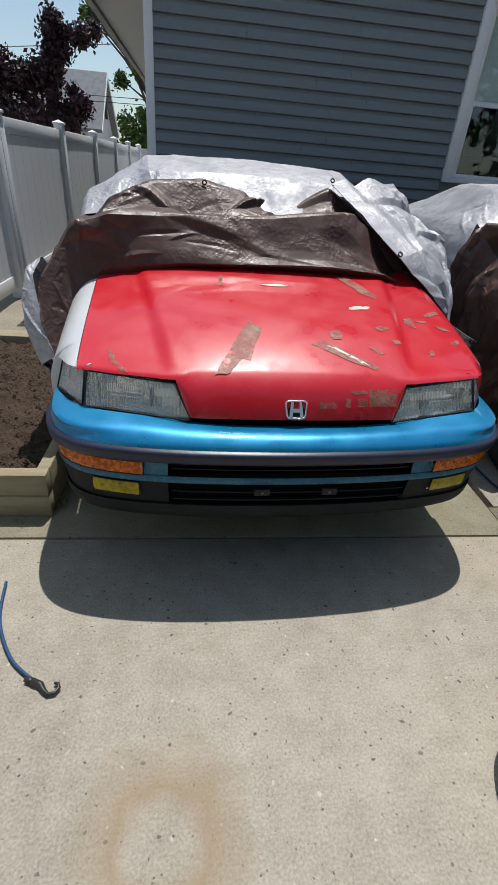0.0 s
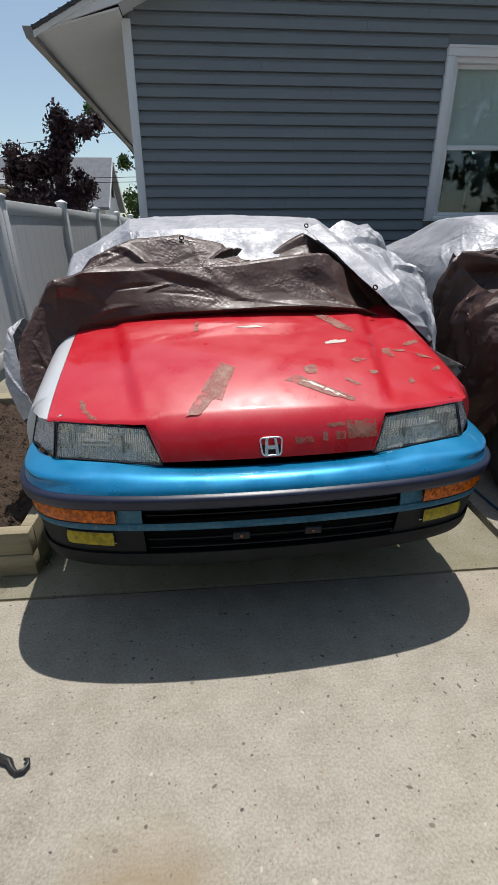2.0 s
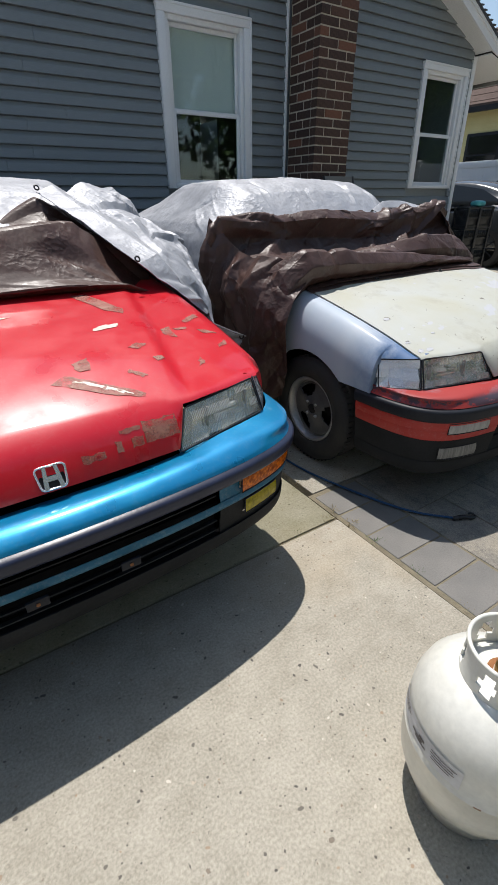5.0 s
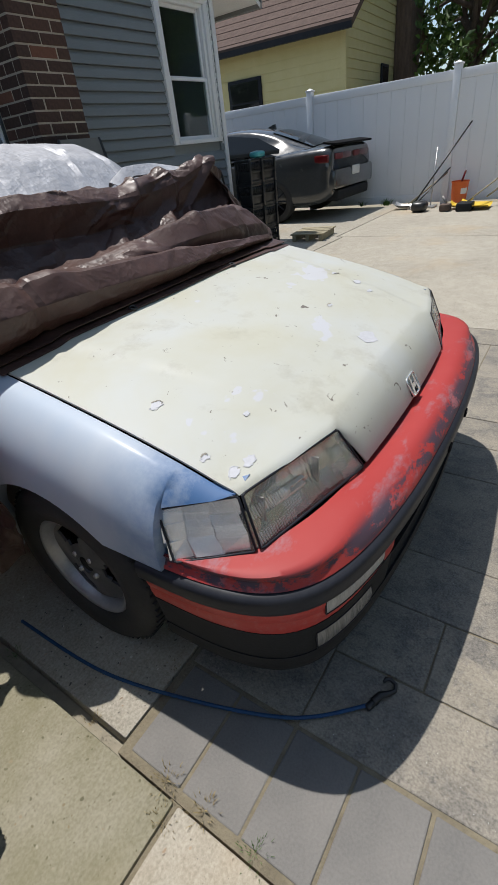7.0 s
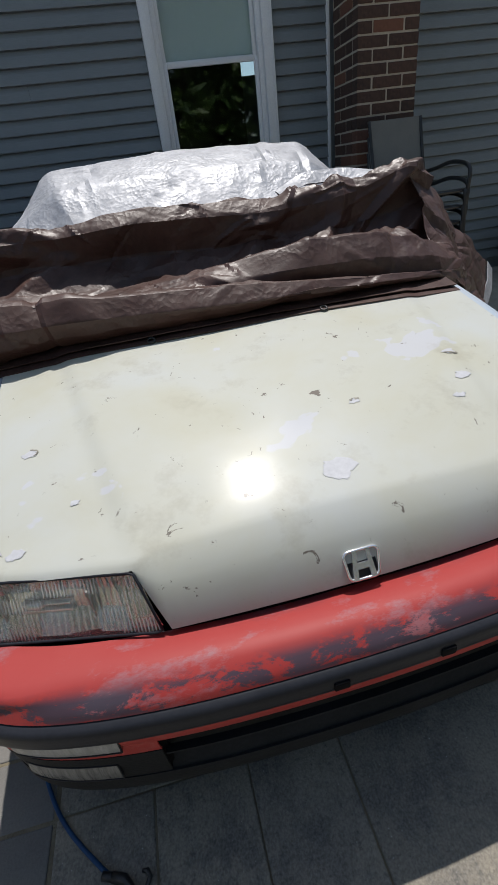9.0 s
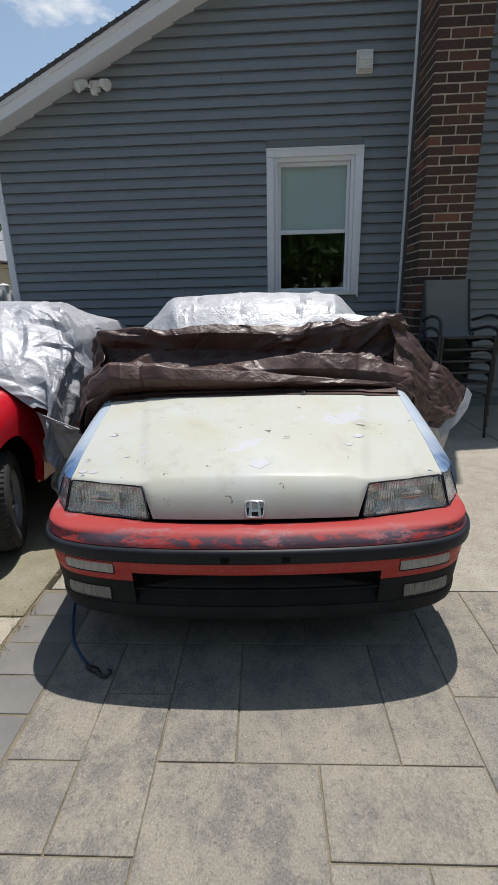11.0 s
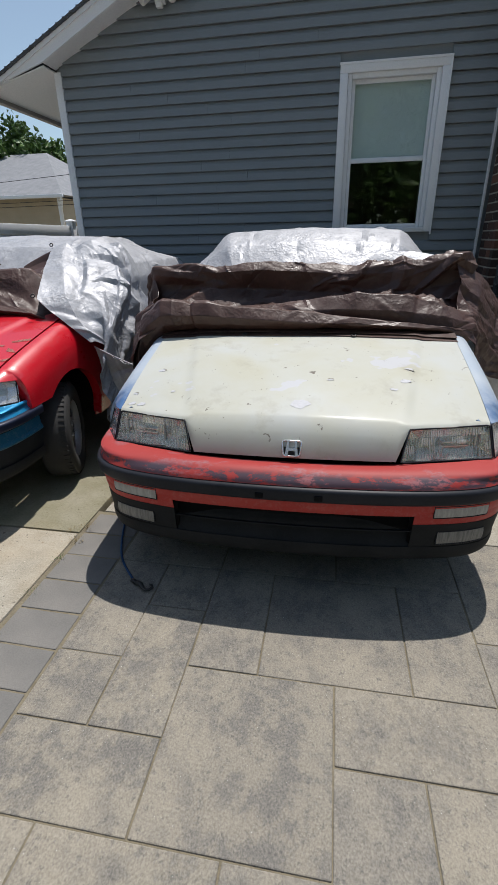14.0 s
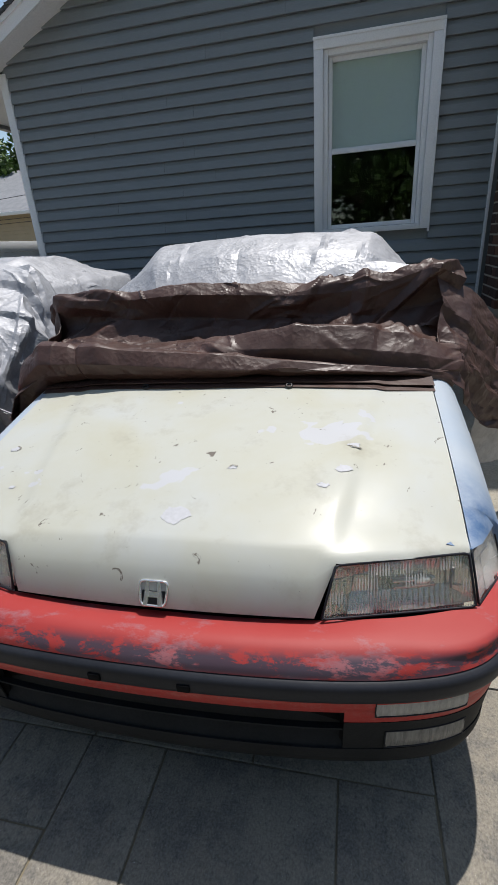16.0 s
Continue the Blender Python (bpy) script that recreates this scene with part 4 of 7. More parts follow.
def bumper_shoulder(z):
    """The rounded shoulder of the bumper: set well back in the middle, close to the outline at the corners."""
    far, near = plan_rail(.07, z), plan_rail(.020, z - .006)
    out = []
    for p, q in zip(far, near):
        f = min(1, max(0, (p[0] - .55) / .25))
        out.append(tuple(a + (b - a) * f for a, b in zip(p, q)))
    return out


@functools.lru_cache(maxsize=None)
def bumper_line(inset):
    return catmull(plan_rail(inset, 0), 300)[:230]


def on_bumper(x, z, inset):
    """The place on the bumper's outline at a distance x from the middle."""
    c = bumper_line(inset)
    return (x, float(np.interp(x, c[:, 0], c[:, 1])), z)


def bumper_lamp(name, label, span, parent, lens, back_mat, side, inset=.006, lift=0.0, rim=.0025):
    """A lamp let into the bumper, following its outline: rim, reflector behind, lens in front."""
    x0, x1, z0, z1 = span
    def at(u, v, deep):
        x, y, z = on_bumper(x0 + (x1 - x0) * u, z1 + (z0 - z1) * v, inset)
        return Vector((side * (x - deep * .3), y + deep, z + lift))
    us = np.linspace(0, 1, 22)
    ring = [at(u, 0, 0) for u in us] + [at(1, v, 0) for v in (.3, .6)] + [at(u, 1, 0) for u in us[::-1]] + [at(0, v, 0) for v in (.6, .3)]
    body = part(name, tube_mesh(name, ring, rim, 6, True), M["trim"], parent, label)
    part("reflector", thick(grid_mesh("reflector", [[at(u, v, .012) for u in us] for v in np.linspace(.03, .97, 6)]), "reflector", .002), back_mat, body)
    part("lens", thick(grid_mesh("lens", [[at(u, v, -.003 * math.sin(math.pi * v)) for u in us] for v in np.linspace(0, 1, 7)]), "lens", .003), lens, body)
    return body


def sub_curve(curve, lo, hi, whole, count=40):
    """The stretch of a half curve with x between lo and hi."""
    c = catmull(curve, 400)
    c = c[(c[:, 0] >= lo) & (c[:, 0] <= hi)]
    idx = np.linspace(0, len(c) - 1, count).round().astype(int)
    return [tuple(p) for p in c[idx]]


def strip_between(name, curves, parent, mat, nu=90, nv=None, label="", depth=0.004, whole=True, flip=1):
    nv = nv or 2 * len(curves) + 1
    pts = rails(curves, nu, nv, whole)
    if flip < 0:
        pts = [[(-p[0], p[1], p[2]) for p in r] for r in pts]
    return part(name, thick(grid_mesh(name, pts), name, depth), mat, parent, label)


def lamp_patch(corners, nu=14, nv=8, bulge=0.008, back=(0, 0, 0)):
    """A slightly domed patch over four corners: top inner, top outer, bottom outer, bottom inner."""
    a, b, c, d = (Vector(k) for k in corners)
    rows = []
    for i in range(nv):
        v = i / (nv - 1)
        row = []
        for j in range(nu):
            u = j / (nu - 1)
            p = (a * (1 - u) + b * u) * (1 - v) + (d * (1 - u) + c * u) * v
            w = math.sin(math.pi * u) * math.sin(math.pi * v)
            row.append(p + Vector((0, -1, 0.25)) * bulge * w + Vector(back))
        rows.append(row)
    return rows


def facet_panel(cs, cells, seed, deep, tilt):
    """A pressed reflector: a panel of flat cells, each leaning its own way."""
    rng = random.Random(seed)
    a, b, c, d = (Vector(k) for k in cs)
    nu, nv = cells
    verts, faces = [], []
    for i in range(nu):
        for j in range(nv):
            lean_u, lean_v, base = rng.uniform(-tilt, tilt), rng.uniform(-tilt, tilt), rng.uniform(-.3, .3) * tilt
            k = len(verts)
            for du, dv in ((0, 0), (1, 0), (1, 1), (0, 1)):
                u, v = (i + du) / nu, (j + dv) / nv
                p = (a * (1 - u) + b * u) * (1 - v) + (d * (1 - u) + c * u) * v
                bowl = deep * (1 - (2 * u - 1) ** 4) * (1 - (2 * v - 1) ** 4)
                verts.append(p + Vector((0, .006 + bowl + base + lean_u * (du - .5) + lean_v * (dv - .5), 0)))
            faces.append((k, k + 1, k + 2, k + 3))
            if i:
                q = k - 4 * nv
                faces.append((q + 1, k, k + 3, q + 2))
            if j:
                faces.append((k - 1, k - 2, k + 1, k))
    return mesh_from("reflector", verts, faces)


def lamp(name, label, corners, parent, lens, back_mat, side, depth=0.05, rim=0.0045, bowl=0.012):
    """A lamp: thin gasket, pressed bright reflector with a bulb behind, domed ribbed lens in front."""
    cs = [(side * x, y, z) for x, y, z in corners]
    body = part(name, tube_mesh(name, [p for k in range(4) for p in [Vector(cs[k]).lerp(Vector(cs[(k + 1) % 4]), t) for t in (0.03, 0.35, 0.65, 0.97)]], rim, 6, True), M["trim"], parent, label)
    lean = [cs[0], cs[1], (cs[2][0], cs[2][1] * .85 + cs[1][1] * .15, cs[2][2]), (cs[3][0], cs[3][1] * .85 + cs[0][1] * .15, cs[3][2])]
    big = depth > .04
    part("reflector", facet_panel(lean, (6, 3) if big else (3, 3), 7 + int(side), bowl * 1.6, .008 if big else .010), back_mat, body)
    a, b, c, d = (Vector(k) for k in cs)
    mid = (a + b + c + d) / 4
    along = ((b + c) - (a + d)) / 2
    if big:
        tilt = Matrix.Rotation(math.atan2(along.y, along.x) if side > 0 else math.atan2(-along.y, -along.x), 4, "Z")
        p = mid + along * .10 + Vector((0, .016, -.006))
        bm = box((-.052, -.004, -.014), (.052, .010, -.006), .002)
        add_box(bm, (-.052, -.002, .004), (.052, .010, .010), .002)
        part("bulb_shield", bm, M["bright_reflector"], body, at=Matrix.Translation(p) @ tilt)
        p = mid + along * .16 + Vector((0, .014, .002))
        part("bulb", tube_mesh("bulb", [p + along.normalized() * f for f in (-.02, -.012, .012, .02)], [.004, .010, .010, .004], 10), M["bright_reflector"], body)
        for f in (-.17, .36):
            p = mid + along * f + Vector((0, .012, 0))
            part("divider", box((-.0025, -.004, -.038), (.0025, .014, .034), .001), M["gutter"], body, at=Matrix.Translation(p))
    pane = part("lens", thick(grid_mesh("lens", lamp_patch(cs, bulge=0.010)), "lens", 0.003), lens, body)
    pane.visible_shadow = False
    return body


def hood_front(x):
    """Depth of the crease at the front edge of the bonnet."""
    return float(np.interp(abs(x), (0, .25, .40, .468, .62, .77), (.20, .20, .205, .213, .247, .292)))


NOSE_BULGE = .004
HOOD_RISE = np.polyfit((.19, .245, .30, .45, .70, 1.0, 1.3), (.737, .762, .785, .832, .888, .943, .985), 4)
HOOD_CROWN = np.polyfit((.2, .5, .75, 1.0, 1.3), (.045, .036, .026, .018, .012), 3)


def hood_z(x, y, crease=.014):
    zc = float(np.polyval(HOOD_RISE, y))
    k = float(np.polyval(HOOD_CROWN, y))
    xc = .44 + .15 * (y - .2) / .8
    s = min(1, max(0, (xc + .026 - abs(x)) / .05))
    s = s * s * (3 - 2 * s)
    return zc - k * (abs(x) / .77) ** 2.2 + (crease * s - .014) * min(1, max(0, (y - .22) / .12))


def hood_mesh(name, inner, z_front=.612, crease=.014, soft=.03):
    """The bonnet: a top panel and the short nose that turns down between the lamps."""
    xs = sorted(set([-.77, .77, 0.0] + [s * v for s in (-1, 1) for v in list(np.linspace(.03, inner, 14)) + list(np.linspace(inner + .012, inner + .05, 4)) + list(np.linspace(inner + .065, .76, 26))]))
    verts, faces, rows = [], [], []
    for v in np.concatenate([[0, .006, .014, .022, .03, .04], np.linspace(.05, 1, 40)]):
        row = []
        for x in xs:
            y = hood_front(x) + v * (1.3 - hood_front(x))
            xx = x * (1 + .022 * v)
            z = hood_z(x, max(y, .2), crease)
            z -= .006 * max(0, 1 - v / .014) ** 2
            row.append(len(verts))
            verts.append((xx, y, z))
        rows.append(row)
    for r, q in zip(rows, rows[1:]):
        for j in range(len(xs) - 1):
            faces.append((r[j], r[j + 1], q[j + 1], q[j]))
    keep = [j for j, x in enumerate(xs) if abs(x) <= inner + .051]
    last = [rows[0][j] for j in keep]
    nose = []
    for v in (.04, .08, .12, .2, .3, .5, .7, .85, .95, 1.0):
        row = []
        for j in keep:
            x = xs[j]
            t = min(1, max(0, (inner + .05 - abs(x)) / .05))
            x0, y0, z0 = verts[rows[0][j]]
            yb = .133 + .014 * (x / .42) ** 2
            y1, z1 = y0 + (yb - y0) * t, z0 + (z_front - z0) * t
            out = math.sin(math.pi * v) * NOSE_BULGE * t
            row.append(len(verts))
            verts.append((x0, y0 + (y1 - y0) * (v ** .8) - out, z0 + (z1 - z0) * v))
        for i in range(len(keep) - 1):
            faces.append((row[i], row[i + 1], last[i + 1], last[i]))
        last = row
        nose.append(row)
    # the fold between top and nose is rolled over a soft radius
    for i, j in enumerate(keep):
        t = min(1, max(0, (inner + .05 - abs(xs[j])) / .05))
        reach = soft * t
        if reach < .004:
            continue
        middle = Vector(verts[rows[0][j]])
        back, fore = [r[j] for r in rows], [r[i] for r in nose]
        ends = []
        for chain in (back[1:], fore):
            far = next(k for k in chain if (Vector(verts[k]) - middle).length >= reach)
            ends.append(middle + (Vector(verts[far]) - middle).normalized() * reach)
        for chain, sign in ((back, -1), (fore, 1)):
            for k in chain:
                d = (Vector(verts[k]) - middle).length
                if d < reach:
                    f = .5 + sign * .5 * d / reach
                    p = ends[0] * (1 - f) ** 2 + middle * 2 * f * (1 - f) + ends[1] * f * f
                    verts[k] = (p.x, p.y, p.z)
    me = mesh_from(name, verts, faces, True)
    return thick(me, name, 0.006)


WHEEL_Y, WHEEL_Z, ARCH = 0.875, 0.302, 0.345


def fender_mesh(name, side):
    ys = [.298, .33, .36, .385, .41, .434, .440, .48, .51, .525] + [WHEEL_Y - ARCH + .002 + (2 * ARCH - .004) * (0.5 - 0.5 * math.cos(math.pi * t)) for t in np.linspace(0, 1, 29)] + [1.225, 1.29, 1.34, 1.5, 1.75, 2.0]
    rows = []
    for y in ys:
        e = .775 + .022 * .77 * max(0, (y - .3)) if y < 1.3 else .797
        zt = hood_z(.77, min(y, 1.3)) - .006
        dy = y - WHEEL_Y
        if y < .437:
            zb = .730 - .135 * (y - .292)
        elif y < WHEEL_Y - ARCH:
            zb = .552
        elif abs(dy) < ARCH:
            zb = WHEEL_Z + math.sqrt(max(0, ARCH ** 2 - dy ** 2))
            if y < WHEEL_Y:
                zb = max(zb, .552) if y < WHEEL_Y - ARCH * .5 else zb
        else:
            zb = .24
        far = .904 + .006 * min(1, max(0, (y - .45) / .4))
        if y < .437:
            far = float(np.interp(y, (.298, .434), (.790, .862)))
        row = []
        for r in (0, .012, .035, .07, .12, .19, .28, .40, .52, .66, .82, 1):
            z = zt + (zb - zt) * r
            q = min(1, max(0, (zt - z) / .17))
            x = e + (far - e) * math.sqrt(max(0, 1 - (1 - q) ** 2))
            if y < .437:
                qb = min(1, max(.02, (zt - zb) / .17))
                x = e + (far - e) * math.sqrt(max(0, 1 - (1 - q) ** 2) / (1 - (1 - qb) ** 2))
            if z < .5:
                x -= .03 * ((.5 - z) / .26) ** 2
            row.append((side * x, y, z))
        x, _, z = row[-1]
        row.append((x - side * .012, y, z - .004))
        row.append((x - side * .06, y, z + .01))
        rows.append(row)
    return grid_mesh(name, rows)


def wheel_parts(parent, x, y, side, spokes=3, steer=0):
    """Tyre, dished rim with slots, hub and nuts; the outer face looks along side."""
    hub = pose(x, y, WHEEL_Z, 0, 0, steer)
    def turned(outline):
        return [(r, side * h) for r, h in outline]
    tyre = part("tyre", lathe("tyre", turned([(.185, -.08), (.23, -.095), (.280, -.090), (.298, -.07), (.302, 0), (.298, .07), (.280, .090), (.235, .096), (.19, .088), (.183, .07)]), 48, "x"), M["tyre"], parent, at=hub)
    bm = bmesh.new()
    for j in range(60):
        g = 2 * math.pi * j / 60
        bmesh.ops.create_cube(bm, size=1, matrix=Matrix.Rotation(g, 4, "X") @ Matrix.Translation((side * .060, 0, .2985)) @ Matrix.Diagonal((.034, .007, .008, 1)))
    tagged(part("tread", finish(bm, "tread"), M["tyre"], tyre), kind="stuff")
    rim = part("rim", lathe("rim", turned([(.186, .078), (.182, .082), (.172, .078), (.166, .045), (.160, .03), (.152, .045)]), 48, "x"), M["alloy"], parent, at=hub)
    # dished disc with openings between broad blades
    rows = []
    k = 96
    verts, faces = [], []
    rr = [.03, .055, .075, .095, .12, .14, .153]
    for j in range(k):
        g = 2 * math.pi * j / k
        for i, r in enumerate(rr):
            h = .058 + .010 * math.cos(min(1, r / .16) * math.pi) + .004 * math.sin(g * spokes)
            verts.append((side * h, r * math.cos(g), r * math.sin(g)))
    n = len(rr)
    for j in range(k):
        ph = (j / k * spokes) % 1
        for i in range(n - 1):
            if i in (2, 3, 4) and 0.30 < ph < 0.74 and not (i == 2 and not .38 < ph < .66):
                continue
            a, b = j * n + i, ((j + 1) % k) * n + i
            faces.append((a, b, b + 1, a + 1))
    part("blade_disc", thick(mesh_from("blade_disc", verts, faces, True), "blade_disc", 0.008), M["rim_grey"], rim, "dark grey slotted wheel disc")
    part("hub_cap", lathe("hub_cap", turned([(0.0, .062), (.028, .062), (.032, .056), (.032, .03)]), 24, "x"), M["dark_plastic"], rim)
    for q in range(4):
        g = math.pi / 4 + q * math.pi / 2
        part("nut", lathe("nut", turned([(0.0, .072), (.008, .071), (.010, .06), (.010, .045)]), 6, "x"), M["steel"], rim, at=pose(0, .048 * math.cos(g), .048 * math.sin(g)))
    part("brake_disc", lathe("brake_disc", turned([(0, -.01), (.13, -.01), (.13, -.03), (0, -.03)]), 32, "x"), M["dark_plastic"], rim)


def emblem(parent, at):
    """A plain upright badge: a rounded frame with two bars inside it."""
    def outline(w, h, r=.012):
        pts = []
        for cx, cy, a0 in ((w - r, h - r, 0), (-w + r, h - r, 90), (-w + r, -h + r, 180), (w - r, -h + r, 270)):
            for t in (0, 30, 60, 90):
                g = radians(a0 + t)
                pts.append((cx + r * math.cos(g), 0, cy + r * math.sin(g)))
        return pts
    e = part("badge", tube_mesh("badge", [(x * (1 + .10 * z / .032), y, z) for x, y, z in outline(.036, .031)], .0035, 6, True), M["chrome"], parent, "chrome badge", at=at)
    bm = bmesh.new()
    add_prism(bm, [(-.026, -.030), (-.014, -.030), (-.010, .030), (-.019, .030)], -.003, .005)
    add_prism(bm, [(.014, -.030), (.026, -.030), (.019, .030), (.010, .030)], -.003, .005)
    add_prism(bm, [(-.015, -.010), (.015, -.010), (.013, .004), (-.013, .004)], -.002, .003)
    part("badge_backing", box((-.033, .004, -.030), (.033, .008, .029), .002), M["dark_plastic"], e)
    part("badge_bars", finish(bm, "badge_bars"), M["chrome"], e)
    return e


def body_shell(parent, mat):
    """Doors, cabin and tail under the cover."""
    st = [(1.31, .84, .975, .35), (1.5, .87, 1.05, .5), (1.95, .885, 1.31, .60), (2.4, .89, 1.35, .62), (3.0, .885, 1.25, .60), (3.5, .87, 1.08, .56), (3.80, .84, .97, .54), (3.86, .82, .55, .5)]
    rows = []
    for y, wd, zr, xr in st:
        half = [(0, zr), (xr * .6, zr - .005), (xr, zr - .03), (.5 * (xr + wd), .5 * (zr + min(.90, zr - .05))), (wd - .02, min(.88, zr - .06)), (wd, min(.62, zr - .1)), (wd - .02, .40), (wd - .05, .24)]
        rows.append([(-a, y, b) for a, b in half[::-1]] + [(a, y, b) for a, b in half[1:]])
    me = grid_mesh("cabin", rows)
    part("cabin", thick(me, "cabin", .01), mat, parent)
    # Near-black filler boxes; the shade inside the body is in their colour.
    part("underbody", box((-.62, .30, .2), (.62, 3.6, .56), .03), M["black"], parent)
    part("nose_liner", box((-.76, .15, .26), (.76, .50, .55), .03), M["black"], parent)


def grommet(parent, p, way=(0, -1, .4)):
    ring = [Vector((math.cos(g) * .011, math.sin(g) * .011, 0)) for g in np.linspace(0, 2 * math.pi, 13)[:-1]]
    q = Vector(way).to_track_quat("Z", "Y")
    return part("grommet", tube_mesh("grommet", [Vector(p) + q @ r for r in ring], .004, 6, True), M["hook"], parent)


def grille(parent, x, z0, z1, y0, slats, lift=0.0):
    """A recess whose shade is a near-black backing sheet, with thin horizontal slats."""
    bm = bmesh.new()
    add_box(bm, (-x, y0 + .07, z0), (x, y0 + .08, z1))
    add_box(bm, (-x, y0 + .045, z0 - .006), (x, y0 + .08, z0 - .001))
    g = part("grille", finish(bm, "grille"), M["black"], parent, "grille with a near-black backing for the recess shade")
    for i in range(slats):
        z = z0 + (z1 - z0) * (i + 1) / (slats + 1)
        curve = [(a, b + .018, z) for a, b, _ in sub_curve(plan_rail(.012, z), 0, x - .012, True, 12)]
        strip_between("slat", [curve, [(a, b + .02, c - .006) for a, b, c in curve]], g, M["dark_plastic"], 30, 3)
    return g


def white_car(at):
    car = thing("covered_white_car", at, "old small coupe with yellowed white hood and scuffed red bumper", "car")
    hood = part("hood", hood_mesh("hood", .403, .612, .007, .036), M["yellowed"], car, "yellowed white hood with chipped paint")
    emblem(hood, pose(0, .142, .650, -28))
    for s in (-1, 1):
        part("fender", thick(fender_mesh("fender", s), "fender", .003), M["fender_blue"], car, "white fender with blue showing through")
        wheel_parts(thing_part(car, "wheel"), s * .785, WHEEL_Y, s)
        wheel_parts(thing_part(car, "wheel"), s * .775, 3.30, s)
        lamp("headlight", "hazy square headlight", [(.452, .208, .724), (.766, .287, .726), (.787, .240, .605), (.420, .148, .608)], car, M["lens"], M["reflector"], s, rim=.0032)
        lamp("corner_lamp", "clear corner marker lamp", [(.774, .292, .726), (.864, .446, .704), (.893, .400, .590), (.795, .248, .604)], car, M["clear_lens"], M["bright_reflector"], s, .03, .003, .008)
        bumper_lamp("turn_lamp", "frosted turn signal lamp", (.548, .755, .432, .482), car, M["frost_lens"], M["reflector"], s, .011)
        bumper_lamp("fog_lamp", "square frosted fog lamp", (.576, .765, .302, .360), car, M["fog_lens"], M["reflector"], s, .024)
    top = [(0, .145, .586), (.2, .147, .586), (.40, .156, .592), (.58, .178, .600), (.70, .212, .600), (.785, .25, .598), (.838, .31, .594), (.880, .40, .588), (.884, .52, .58)]
    strip_between("bumper_top", [top, bumper_shoulder(.598), plan_rail(.025, .573), plan_rail(.012, .553)], car, M["scuffed"], 120, 12, "sun-bleached red bumper rubbed to grey")
    strip_between("rub_strip", [plan_rail(.014, .553), plan_rail(-.006, .545), plan_rail(-.008, .52), plan_rail(-.004, .496), plan_rail(.014, .488)], car, M["trim"], 120, 12, "black rubber rub strip")
    strip_between("bumper_band", [plan_rail(.010, .490), plan_rail(.010, .465), plan_rail(.018, .436)], car, M["red_plastic"], 120, 6, "red painted bumper face")
    for s in (-1, 1):
        c = [sub_curve(plan_rail(i, z), .475, .91, False) for i, z in ((.016, .452), (.015, .43), (.022, .395))]
        strip_between("bumper_corner", c, car, M["red_plastic"], 40, 6, whole=False, flip=s)
        c = [sub_curve(plan_rail(i, z), .475, .91, False) for i, z in ((.020, .397), (.026, .34), (.036, .255))]
        strip_between("lower_corner", c, car, M["dark_plastic"], 40, 6, whole=False, flip=s)
    inlet = [sub_curve(plan_rail(i, z), 0, .476, True, 20) for i, z in ((.034, .280), (.045, .30), (.070, .345), (.085, .385), (.10, .392))]
    strip_between("intake_panel", inlet, car, M["dark_plastic"], 60, 10, "sloping dark plastic panel under the intake slot")
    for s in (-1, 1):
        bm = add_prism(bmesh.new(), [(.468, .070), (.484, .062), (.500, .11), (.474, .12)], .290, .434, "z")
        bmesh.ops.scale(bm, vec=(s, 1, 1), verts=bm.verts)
        # Near-black end piece; the intake's shade is in its colour.
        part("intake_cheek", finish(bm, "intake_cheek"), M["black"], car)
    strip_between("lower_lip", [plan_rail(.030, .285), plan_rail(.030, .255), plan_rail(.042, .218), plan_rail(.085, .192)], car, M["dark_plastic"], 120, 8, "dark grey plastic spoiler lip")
    # Near-black sheet behind the lip stands in for the shade there.
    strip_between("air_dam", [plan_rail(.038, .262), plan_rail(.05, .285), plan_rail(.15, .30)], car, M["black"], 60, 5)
    grille(car, .49, .285, .440, .02, 1)
    for x in (-.1125, .1125):
        part("clip", box((x - .016, -.012, .506), (x + .016, .004, .528), .003), M["black"], car)
    body_shell(car, M["silver_fender"])
    return car


def thing_part(parent, name):
    """An empty part that holds sub-parts."""
    ob = new(name)
    ob.empty_display_size = .05
    ob.parent = parent
    return ob


LIFT = 0.052


